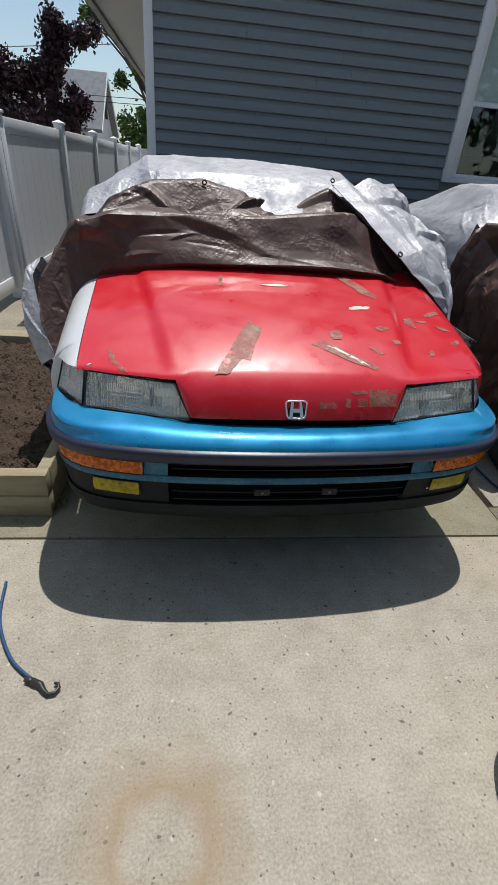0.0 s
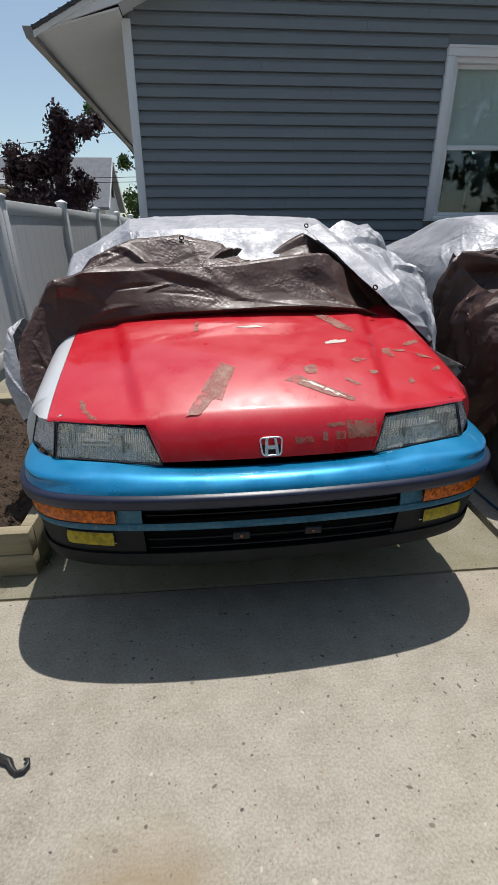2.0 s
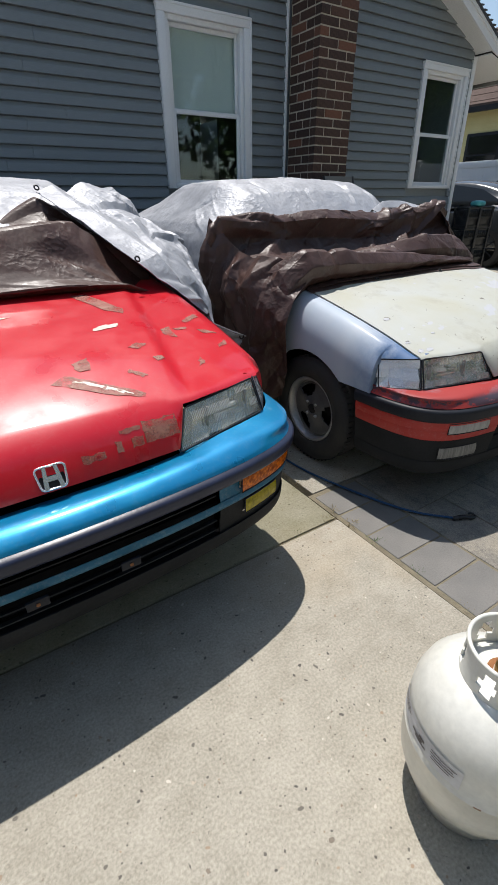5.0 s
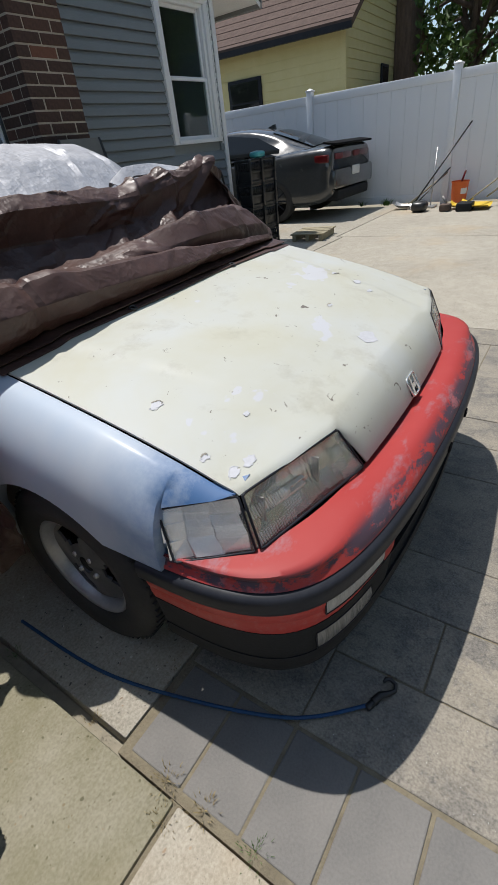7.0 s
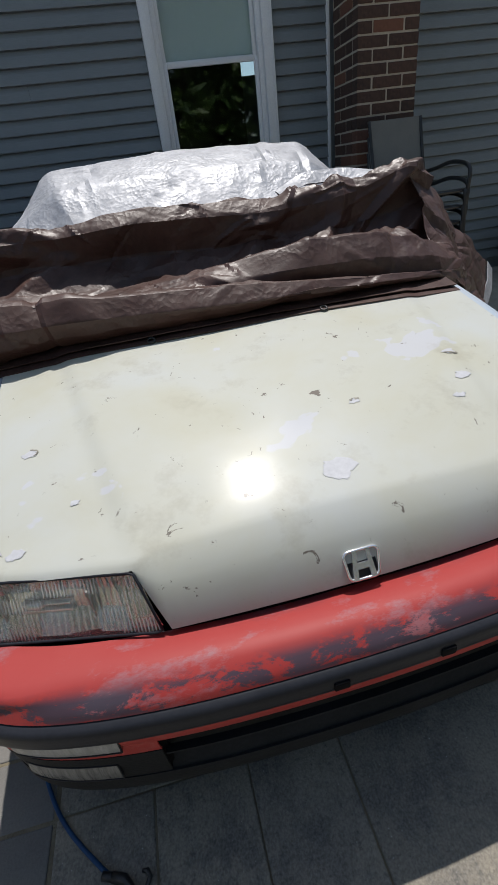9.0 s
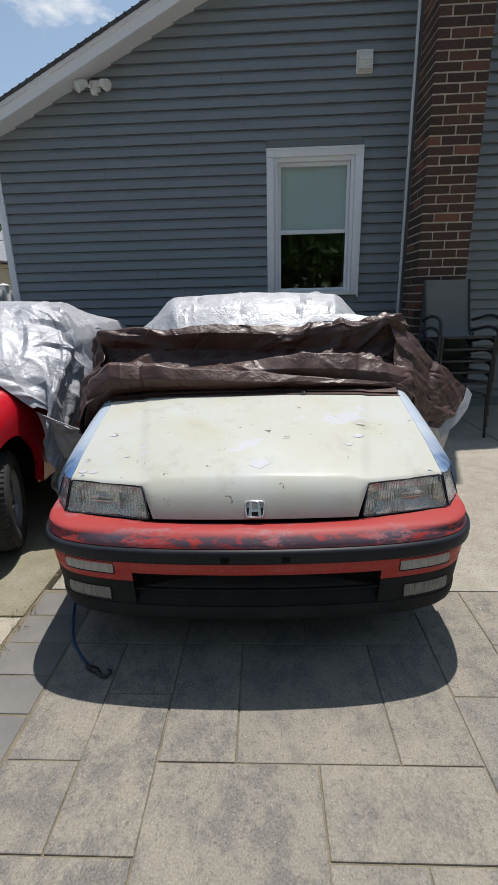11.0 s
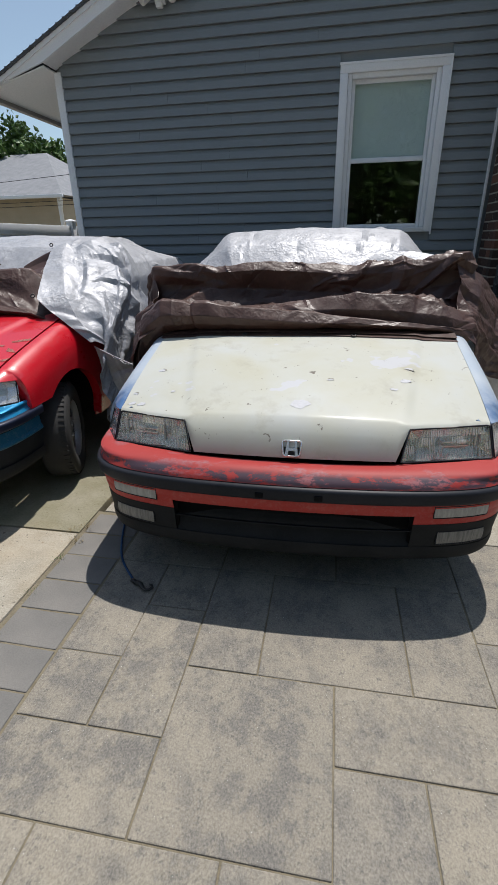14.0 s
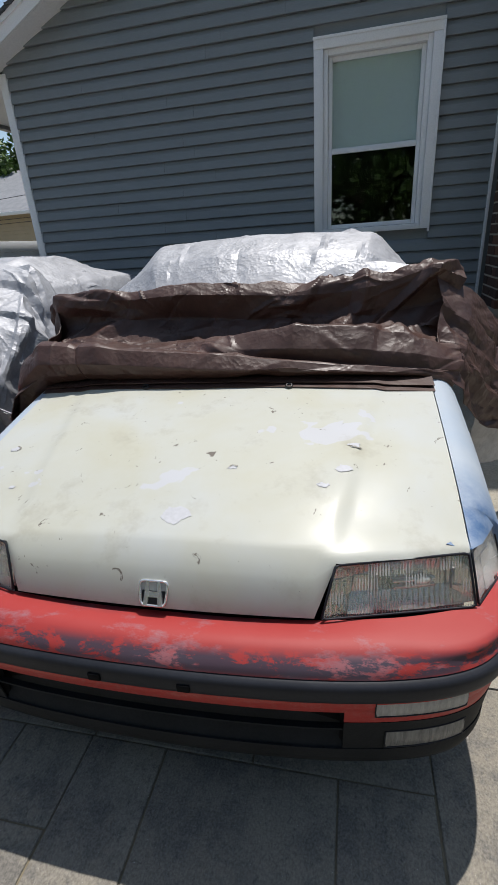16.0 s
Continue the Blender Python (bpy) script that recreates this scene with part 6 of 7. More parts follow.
    for x in (-.32, .262):
        grommet(t, (x, .972, hood_z(x, .972, .007) + .008), (0, -.4, 1))


def red_tarp():
    t = thing("car_cover_tarp", RED_AT, "brown and silver poly tarp thrown back off a red hood", "tarp", "car cover tarps")
    roof_cover(t, 1.56, 7.0, .25, .62, 1.455, 1.20, .93, 1.25)
    curves = []
    curves.append([(-.95, .70, .66), (-.86, .84, .80), (-.76, .97, .945), (-.4, 1.02, .998), (0, 1.04, 1.008), (.35, 1.04, 1.005), (.62, 1.05, .985), (.82, 1.03, .90)])
    curves.append([(-.97, .72, .70), (-.88, .86, .86), (-.75, .965, .985), (-.4, 1.00, 1.02), (0, 1.0, 1.03), (.35, 1.0, 1.035), (.62, 1.03, 1.01), (.82, 1.05, .93)])
    curves.append([(-1.00, .76, .78), (-.90, .90, .97), (-.75, .98, 1.06), (-.4, 1.03, 1.07), (0, 1.05, 1.07), (.3, 1.06, 1.06), (.55, 1.10, 1.03), (.80, 1.12, .95)])
    curves.append([(-1.02, .82, .86), (-.90, .93, 1.06), (-.74, 1.0, 1.14), (-.4, 1.08, 1.13), (0, 1.11, 1.13), (.3, 1.13, 1.13), (.52, 1.20, 1.11), (.78, 1.20, .99)])
    curves.append([(-1.04, .88, .92), (-.88, .97, 1.14), (-.73, 1.0, 1.205), (-.40, 1.13, 1.20), (0, 1.17, 1.215), (.3, 1.22, 1.245), (.5, 1.30, 1.25), (.74, 1.28, 1.06)])
    curves.append([(-1.03, .95, .95), (-.86, 1.05, 1.17), (-.68, 1.08, 1.225), (-.38, 1.17, 1.212), (0, 1.20, 1.225), (.28, 1.26, 1.252), (.48, 1.34, 1.258), (.72, 1.34, 1.09)])
    curves.append([(-1.02, 1.02, .95), (-.84, 1.13, 1.16), (-.64, 1.2, 1.19), (-.36, 1.28, 1.165), (0, 1.30, 1.17), (.26, 1.34, 1.19), (.46, 1.40, 1.215), (.72, 1.40, 1.11)])
    curves.append([(-1.0, 1.12, .97), (-.82, 1.24, 1.16), (-.60, 1.36, 1.215), (-.33, 1.40, 1.20), (-.1, 1.42, 1.23), (.2, 1.46, 1.185), (.45, 1.52, 1.22), (.72, 1.48, 1.13)])
    curves.append([(-1.0, 1.2, .98), (-.80, 1.34, 1.18), (-.58, 1.44, 1.20), (-.32, 1.48, 1.19), (-.08, 1.50, 1.21), (.2, 1.54, 1.19), (.45, 1.60, 1.26), (.70, 1.56, 1.16)])
    curves.append([(-1.0, 1.26, 1.0), (-.78, 1.42, 1.22), (-.58, 1.54, 1.315), (-.30, 1.61, 1.335), (-.06, 1.60, 1.285), (.14, 1.60, 1.20), (.44, 1.68, 1.34), (.68, 1.62, 1.2)])
    curves.append([(-.99, 1.30, 1.0), (-.77, 1.46, 1.23), (-.57, 1.59, 1.33), (-.29, 1.66, 1.352), (-.05, 1.65, 1.30), (.14, 1.66, 1.20), (.44, 1.72, 1.36), (.68, 1.66, 1.22)])
    curves.append([(-.98, 1.40, .98), (-.75, 1.58, 1.18), (-.55, 1.72, 1.28), (-.28, 1.76, 1.29), (-.05, 1.76, 1.24), (.14, 1.78, 1.16), (.44, 1.80, 1.3), (.66, 1.75, 1.2)])
    sheet("folded_sheet", curves, 300, 220, M["brown_tarp"], t, .018, .008, 3.4, 4.0, "brown inner side pulled over the windshield", (.7, .95), (10, 60, -.25, .5), .10, 1.25)
    curves = []
    curves.append([(-.95, .70, .66), (-.985, .74, .74), (-1.02, .82, .86), (-1.05, .90, .95), (-1.04, 1.0, 1.0)])
    curves.append([(-1.02, .72, .61), (-1.08, .79, .74), (-1.10, .87, .88), (-1.09, .96, .97), (-1.06, 1.1, 1.0)])
    curves.append([(-.98, .85, .5), (-1.04, .9, .55), (-1.08, 1.0, .62), (-1.08, 1.2, .7), (-1.06, 1.4, .8)])
    curves.append([(-.98, 1.0, .35), (-1.0, 1.1, .35), (-1.02, 1.25, .34), (-1.04, 1.45, .34), (-1.04, 1.7, .34)])
    sheet("side_drape", curves, 60, 60, M["silver_tarp"], t, .012, .005, 4.0, 6.0, "silver outer side hanging by the fender", folds=(4, 20, 1.3, .4))
    # silver corner folded over to the bonnet's edge
    curves = []
    curves.append([(0.452, 1.70, 1.375), (0.552, 1.38, 1.26), (0.672, 1.04, 1.10), (0.835, 1.01, .97), (0.990, 1.02, .835)])
    curves.append([(0.542, 1.74, 1.40), (0.662, 1.44, 1.27), (0.805, 1.14, 1.12), (0.915, 1.05, .98), (1.010, 1.04, .84)])
    curves.append([(0.612, 1.74, 1.38), (0.755, 1.46, 1.24), (0.855, 1.20, 1.09), (0.965, 1.10, .95), (1.035, 1.07, .82)])
    curves.append([(0.712, 1.80, 1.42), (0.855, 1.54, 1.27), (0.955, 1.34, 1.13), (1.015, 1.18, .97), (1.045, 1.12, .78)])
    curves.append([(0.895, 1.86, 1.40), (0.985, 1.60, 1.25), (1.055, 1.36, 1.06), (1.06, 1.16, .88), (1.05, 1.02, .70)])
    curves.append([(0.995, 1.92, 1.20), (1.055, 1.66, 1.05), (1.095, 1.42, .88), (1.07, 1.20, .70), (1.045, 1.00, .54)])
    curves.append([(1.035, 1.96, .84), (1.115, 1.70, .72), (1.085, 1.46, .60), (1.095, 1.22, .48), (1.05, 1.00, .40)])
    curves.append([(1.035, 2.0, .5), (1.095, 1.74, .42), (1.115, 1.50, .34), (1.075, 1.26, .28), (1.04, 1.06, .24)])
    sheet("corner_flap", curves, 130, 190, M["silver_tarp"], t, .07, .014, 4.0, 8.0, "silver corner crumpled over the fender", folds=(24, 80, .5, .9), calm=.5, bold=1.5)
    # a loose hemmed corner between the cars
    curves = []
    curves.append([(.99, 1.06, .80), (1.08, 1.06, .755), (1.17, 1.07, .71), (1.26, 1.08, .668)])
    curves.append([(1.00, 1.08, .68), (1.08, 1.08, .65), (1.15, 1.09, .63), (1.23, 1.09, .63)])
    curves.append([(1.01, 1.10, .52), (1.06, 1.10, .50), (1.11, 1.10, .49), (1.15, 1.10, .49)])
    sheet("loose_corner", curves, 30, 24, M["silver_tarp"], t, .012, .005, 4.0, 2.0, "grey hemmed corner hanging loose", folds=(2, 8, 1.2, .4))
    part("hem_cord", tube_mesh("hem_cord", catmull([(.99, 1.057, .803), (1.08, 1.055, .758), (1.17, 1.065, .713), (1.262, 1.075, .671)], 20), .004, 6), M["silver_tarp"], t)
    grommet(t, (1.235, 1.074, .672), (-.5, -1, .3))
    grommet(t, (-.285, 1.60, 1.335), (0, -1, .2))
    for p in ((.455, 1.685, 1.395), (.66, 1.02, 1.115)):
        grommet(t, p, (.2, -1, .5))
    for p in ((-.30, 1.0, .985), (.265, 1.03, .985)):
        grommet(t, p, (0, -1, .6))


white_tarp()
red_tarp()


# ---- loose things ----
def propane_tank(x, y):
    t = thing("propane_tank", pose(x, y, 0, 0, 0, 20) @ Matrix.Diagonal((1.06, 1.06, .98, 1)), "off-white steel propane tank with a worn label", "gas tank")
    r = .163
    part("shell", lathe("shell", [(0, .05), (.06, .05), (.115, .062), (.146, .095), (.160, .14), (r, .17), (r, .232), (r + .002, .235), (r + .002, .240), (r, .243), (r, .31), (.160, .345), (.150, .382), (.130, .416), (.100, .441), (.06, .455), (0, .46)], 64), M["tank_paint"], t)
    part("foot_ring", lathe("foot_ring", [(.110, .0), (.113, .0), (.118, .07), (.112, .07), (.108, .002)], 40), M["tank_paint"], t)
    # collar: a rolled plate with cut-out hand holes and an open front
    verts, faces = [], []
    k, rows = 80, [.440, .458, .475, .495, .516, .534]
    for j in range(k):
        g = radians(196) + 2 * math.pi * .80 * j / (k - 1) - 2 * math.pi * .80
        for i, z in enumerate(rows):
            w = .086 - .003 * i / 5
            verts.append((w * math.cos(g), w * math.sin(g), z))
    for j in range(k - 1):
        ph = (j / k * 5 + .18) % 1
        for i in range(5):
            if i in (1, 2, 3) and .30 < ph < .74 and not (i in (1, 3) and not .37 < ph < .67):
                continue
            if i == 4 and (j < 5 or j > k - 7):
                continue
            a, b = j * 6 + i, (j + 1) * 6 + i
            faces.append((a, b, b + 1, a + 1))
    part("collar", thick(mesh_from("collar", verts, faces, True), "collar", .004), M["tank_paint"], t)
    part("collar_rim", tube_mesh("collar_rim", [(.083 * math.cos(g), .083 * math.sin(g), .535) for g in np.linspace(radians(182) - 2 * math.pi * .70, radians(170), 50)], .0045, 8), M["tank_paint"], t)
    valve = part("valve", lathe("valve", [(0, .45), (.022, .45), (.022, .475), (.014, .48), (.014, .52), (0, .522)], 16), M["brass"], t)
    part("valve_outlet", tube_mesh("valve_outlet", [(0, 0, .495), (-.05, -.02, .495)], .013, 10), M["brass"], valve)
    part("hand_wheel", lathe("hand_wheel", [(0, .524), (.024, .524), (.027, .53), (.024, .537), (0, .537)], 10), M["hook"], valve)
    part("rust_ring", lathe("rust_ring", [(.023, .4585), (.034, .4575), (.036, .456)], 20), M["rust"], valve)
    part("rust_spot", grid_mesh("rust_spot", [[((r + .0022) * math.cos(g), (r + .0022) * math.sin(g), z) for g in np.linspace(radians(187), radians(192), 6)] for z in (.236, .238, .240)]), M["rust"], t)
    def wrap(name, a0, a1, z0, z1, mat, off=.0015):
        rows = [[((r + off) * math.cos(g), (r + off) * math.sin(g), z) for g in np.linspace(radians(a0), radians(a1), 16)] for z in (z0, z1)]
        return part(name, grid_mesh(name, rows), mat, t)
    lab = wrap("label_sheet", 100, 176, .262, .322, M["label"], .002)
    for i, (a0, a1, z0, z1) in enumerate(((104, 124, .308, .311), (104, 126, .299, .302), (104, 122, .290, .293), (132, 144, .285, .291), (136, 148, .278, .284), (140, 146, .292, .300), (152, 172, .306, .3085), (152, 170, .298, .3005), (153, 171, .290, .2925), (153, 168, .282, .2845))):
        b = wrap("print_bar", a0, a1, z0, z1, M["print"], .003)
        b.parent = lab


propane_tank(2.79, 1.565)


def bungee(points, hook_at, turn, label):
    c = thing("bungee_cord", pose(0, 0, 0), label, "bungee cord")
    pts = catmull(points, 60)
    part("cord", tube_mesh("cord", pts, .0055, 8), M["cord"], c)
    end = Vector(points[-1])
    hk = part("hook", tube_mesh("hook", [end + Matrix.Rotation(radians(turn), 3, "Z") @ Vector(p) for p in ((-.02, 0, .002), (.01, 0, .002), (.03, -.012, .002), (.05, -.018, .002), (.066, -.008, .002), (.068, .010, .002), (.058, .020, .002), (.046, .018, .002))], [.012, .011, .008, .006, .006, .006, .006, .004], 8), M["hook"], c, "black plastic hook")
    part("ferrule", tube_mesh("ferrule", [end + Matrix.Rotation(radians(turn), 3, "Z") @ Vector(p) for p in ((-.045, 0, .002), (-.015, 0, .002))], .010, 8), M["hook"], hk)


bungee([(1.05, 2.32, .010), (1.078, 2.181, .010), (1.123, 2.078, .010), (1.191, 1.984, .010), (1.285, 1.912, .010)], None, -22, "blue bungee cord with a black hook on concrete")
bungee([(3.40, 3.40, .010), (3.42, 3.0, .010), (3.50, 2.68, .010), (3.60, 2.42, .010), (3.72, 2.27, .010), (3.77, 2.235, .010)], None, -20, "blue bungee cord with a black hook on pavers")


def floodlight():
    f = thing("security_light", pose(2.56, WALL_Y - .02, 3.73), "white twin-head security light under the rake", "wall light")
    part("mount", box((-.06, -.06, -.05), (.06, .0, .06), .015), M["camera_white"], f)
    for s in (-1, 1):
        arm = part("arm", tube_mesh("arm", [(s * .03, -.05, .0), (s * .09, -.09, .005)], .02, 8), M["camera_white"], f)
        me = lathe("head", [(0, -.07), (.03, -.07), (.04, -.04), (.058, .06), (.055, .065), (0, .05)], 20)
        part("head", me, M["camera_white"], f, at=look((s * .13, -.11, .0), (s * .6, -.55, -.35)) @ Matrix.Rotation(math.pi, 4, "X"))
    part("sensor", box((-.035, -.10, -.09), (.035, -.04, -.04), .012), M["camera_white"], f)


def wall_vent():
    v = thing("dryer_vent", pose(5.55, WALL_Y - .015, 3.86), "off-white hooded wall vent on grey siding", "vent")
    part("flange", box((-.09, -.012, -.11), (.09, .0, .11), .004), M["camera_white"], v)
    bm = bmesh.new()
    add_prism(bm, [(-.012, .10), (-.012, -.10), (-.075, -.085), (-.06, .03)], -.075, .075, "x")
    part("hood", finish(bm, "hood"), M["camera_white"], v)
    for z in (-.06, -.03, 0):
        part("louvre", box((-.07, -.078, z - .008), (.07, -.068, z + .004), .002), M["camera_white"], v)


floodlight()
wall_vent()


def patio_chair():
    c = thing("patio_chair", pose(6.65, 5.65, 0), "stacked patio chair with grey sling seat", "chair", "stacked patio chairs")
    def bar(name, pts, r=.014):
        return part(name, tube_mesh(name, catmull(pts, 4 * len(pts)), r, 8), M["chair_frame"], c)
    for s in (-1, 1):
        bar("side_frame", [(s * .24, -.27, .44), (s * .24, .0, .42), (s * .24, .22, .42), (s * .24, .32, .70), (s * .24, .40, 1.0)])
        bar("arm", [(s * .28, -.28, .44), (s * .29, -.26, .60), (s * .29, -.05, .64), (s * .29, .18, .60), (s * .27, .28, .58)], .016)
        bar("leg", [(s * .26, -.28, .45), (s * .27, -.32, .0)])
        bar("leg", [(s * .26, .20, .45), (s * .27, .34, .0)])
    bar("cross_bar", [(-.24, -.27, .44), (.24, -.27, .44)])
    curves = [[(-.25, -.27, .455), (0, -.27, .435), (.25, -.27, .455)], [(-.25, 0, .43), (0, 0, .40), (.25, 0, .43)], [(-.25, .23, .435), (0, .22, .42), (.25, .23, .435)], [(-.255, .33, .70), (0, .34, .70), (.255, .33, .70)], [(-.25, .40, 1.0), (0, .41, 1.0), (.25, .40, 1.0)]]
    part("sling", thick(grid_mesh("sling", rails(curves, 12, 24, False)), "sling", .004), M["sling"], c, "grey woven sling seat and back")
    return c


first_chair = patio_chair()
first_chair.matrix_basis = pose(6.42, 5.70, 0, 0, 0, 2)
for k in range(1, 6):
    copy_thing(first_chair, pose(6.42 + .004 * k, 5.70 + .004 * k, .115 * k, 0, 0, 2))


# ---- neighbours, parked car, trees ----
def sedan(at):
    car = thing("parked_sedan", at, "dark charcoal four-door sedan with a rear spoiler", "car")
    # local: tail at y = 0, nose at y = 5
    st = [(0.0, .80, .50, 1.02), (.05, .90, .38, 1.14), (.35, .945, .27, 1.155), (1.1, .965, .26, 1.12), (2.2, .955, .24, 1.06), (3.4, .955, .25, 1.03), (4.3, .94, .27, .97), (4.85, .86, .32, .87), (5.0, .70, .45, .70)]
    curves = []
    for y, w, lo, hi in st:
        half = [(0, hi), (w * .5, hi - .005), (w * .80, hi - .02), (w * .93, hi - .07), (w * .975, hi - .16), (w, (lo + hi) / 2 + .08), (w * .985, (lo + hi) / 2 - .1), (w * .97, lo + .10), (w * .90, lo)]
        curves.append([(-a, y, b) for a, b in half[::-1]] + [(a, y, b) for a, b in half[1:]])
    bm = bmesh.new()
    bm.from_mesh(grid_mesh("body", rails(curves, 70, 60, False)))
    bmesh.ops.holes_fill(bm, edges=[e for e in bm.edges if e.is_boundary], sides=0)
    body = part("body", bm, M["charcoal_paint"], car)
    st = [(.40, .66, 1.14, .58), (.85, .68, 1.30, .54), (1.45, .70, 1.49, .53), (2.1, .71, 1.575, .54), (2.8, .70, 1.53, .56), (3.2, .70, 1.35, .60), (3.75, .72, 1.05, .66)]
    curves = []
    for y, w, hi, r in st:
        half = [(0, hi), (r * .6, hi - .012), (r * .92, hi - .04), (r + .05, hi - .085), (r + .13, (hi + 1.08) / 2), (w + .19, 1.06)]
        curves.append([(-a, y, b) for a, b in half[::-1]] + [(a, y, b) for a, b in half[1:]])
    part("roof", thick(grid_mesh("roof", rails(curves, 50, 40, False)), "roof", .02), M["charcoal_paint"], body)
    part("rear_window", thick(grid_mesh("rear_window", [[(x * w, y, z - .03 * (x ** 2)) for x in np.linspace(-1, 1, 9)] for y, z, w in ((.50, 1.19, .52), (.9, 1.335, .50), (1.35, 1.478, .47))]), "rear_window", .006), M["car_glass"], car)
    for s in (-1, 1):
        part("side_window", thick(grid_mesh("side_window", [[(s * (.895 - .50 * v * h), y, 1.12 + v * h) for v in np.linspace(0, 1, 4)] for y, h in ((1.0, .06), (1.5, .27), (2.2, .36), (2.8, .33), (3.2, .14), (3.4, .04))]), "side_window", .006), M["car_glass"], car)
        part("tail_lamp", box((s * .40 - .34, -.02, .93), (s * .40 + .34, .05, 1.03), .02), M["tail_red"], car)
        part("lamp_wrap", box((s * .84 - .09, .04, .90), (s * .84 + .09, .30, 1.02), .02), M["tail_red"], car)
        part("exhaust", tube_mesh("exhaust", [(s * .55, -.04, .36), (s * .55, .15, .36)], .045, 12), M["chrome"], car)
        for y in (1.12, 4.10):
            w = thing_part(car, "wheel")
            hub = pose(s * .86, y, .36)
            part("tyre", lathe("tyre", [(.25, s * -.10), (.33, s * -.11), (.36, s * -.08), (.362, 0), (.36, s * .08), (.33, s * .105), (.255, s * .095)], 40, "x"), M["tyre"], w, at=hub)
            part("rim", lathe("rim", [(.256, s * .09), (.245, s * .095), (.235, s * .06), (.05, s * .05), (0, s * .06)], 40, "x"), M["black"], w, at=hub)
            for q in range(10):
                g = 2 * math.pi * q / 10
                part("spoke", tube_mesh("spoke", [(s * .085, .04 * math.cos(g), .04 * math.sin(g)), (s * .085, .24 * math.cos(g), .24 * math.sin(g))], .013, 6), M["trim"], w, at=hub)
    part("spoiler", box((-.80, -.06, 1.155), (.80, .20, 1.19), .012, Matrix.Rotation(radians(8), 4, "X")), M["black"], car)
    part("bumper", box((-.88, -.07, .48), (.88, .12, .80), .06), M["charcoal_paint"], car)
    part("diffuser", box((-.70, -.05, .30), (.70, .25, .47), .03), M["dark_plastic"], car)
    part("plate", box((-.16, -.085, .66), (.16, -.072, .80), .004), M["camera_white"], car, "pale number plate left blank")
    part("mirror", box((-1.05, 3.15, 1.06), (-.90, 3.28, 1.18), .03), M["charcoal_paint"], car)
    part("antenna_fin", finish(add_prism(bmesh.new(), [(1.55, 1.51), (1.75, 1.535), (1.57, 1.585)], -.02, .02, "x"), "fin"), M["charcoal_paint"], car)


sedan(pose(12.85, 6.15, 0) @ Matrix.Scale(1.07, 4))


def yellow_house():
    # local: the near corner at the origin, the eave wall along +y, the gable wall along +x
    h = thing("neighbour_house", pose(21.69, 10.18, 0, 0, 0, 3) @ Matrix.Scale(1.05, 4), "pale yellow clapboard house with a brown shingle roof", "house")
    part("wall", box((0, 0, 0), (.2, 14, 4.25)), M["yellow_siding"], h)
    part("wall", finish(add_prism(bmesh.new(), [(0.21, 0), (9, 0), (9, 4.3), (4.6, 7.4), (0.21, 4.3)], 0, .2), "wall"), M["yellow_siding"], h)
    for i in range(30):
        z = .3 + i * .26
        x1 = 9.0 if z < 4.2 else 9.0 - (z - 4.2) / .7
        x0 = .0 if z < 4.2 else (z - 4.2) / .7
        if x1 - x0 > .3:
            part("clapboard", finish(add_prism(bmesh.new(), [(0, z), (-.035, z), (-.006, z + .255), (0, z + .255)], x0, x1, "x"), "clapboard"), M["yellow_siding"], h)
        if z < 4.0:
            part("clapboard", finish(add_prism(bmesh.new(), [(0, z), (-.02, z), (-.004, z + .255), (0, z + .255)], 0.0, 14), "clapboard"), M["yellow_siding"], h)
    part("corner_board", box((-.06, -.06, 0), (.10, .10, 4.25)), M["yellow_siding"], h)
    part("roof", finish(add_prism(bmesh.new(), [(-.55, 4.05), (4.6, 7.5), (4.6, 7.7), (-.55, 4.25)], -.45, 14.5), "roof"), M["brown_shingle"], h)
    part("roof", finish(add_prism(bmesh.new(), [(9.6, 4.05), (4.6, 7.5), (4.6, 7.7), (9.6, 4.25)], -.45, 14.5), "roof"), M["brown_shingle"], h)
    part("gutter", box((-.68, -.45, 4.0), (-.555, 14.5, 4.16)), M["trim"], h)
    for z in (4.35, 4.6, 4.85, 5.1, 5.35, 5.6, 5.85, 6.1, 6.35, 6.6, 6.85, 7.1, 7.35):
        x = -.55 + (z - 4.25) / .67
        part("shingle_course", box((x - .01, -.46, z - .01), (x + .05, 14.5, z + .012)), M["brown_shingle"], h)
    w = part("window", box((-.08, 3.1, 1.9), (.02, 4.5, 3.4), .02), M["trim"], h, "dark-framed window")
    part("pane", box((-.095, 3.22, 2.0), (-.082, 4.38, 2.66)), M["car_glass"], w)
    part("pane", box((-.095, 3.22, 2.72), (-.082, 4.38, 3.3)), M["car_glass"], w)
    w = part("window", box((3.7, -.1, 2.75), (4.6, -.036, 3.45), .02), M["trim"], h, "small dark window")
    part("pane", box((3.8, -.115, 2.85), (4.5, -.102, 3.35)), M["car_glass"], w)
    part("shed_roof", box((1.2, -1.2, 2.3), (5.0, -.1, 2.42), .01, Matrix.Rotation(radians(-3), 4, "Y")), M["trim"], h)
    part("chimney", box((5.4, -.62, 0), (7.2, -.05, 8.2), .01), M["bark"], h, "dark brick chimney")


yellow_house()


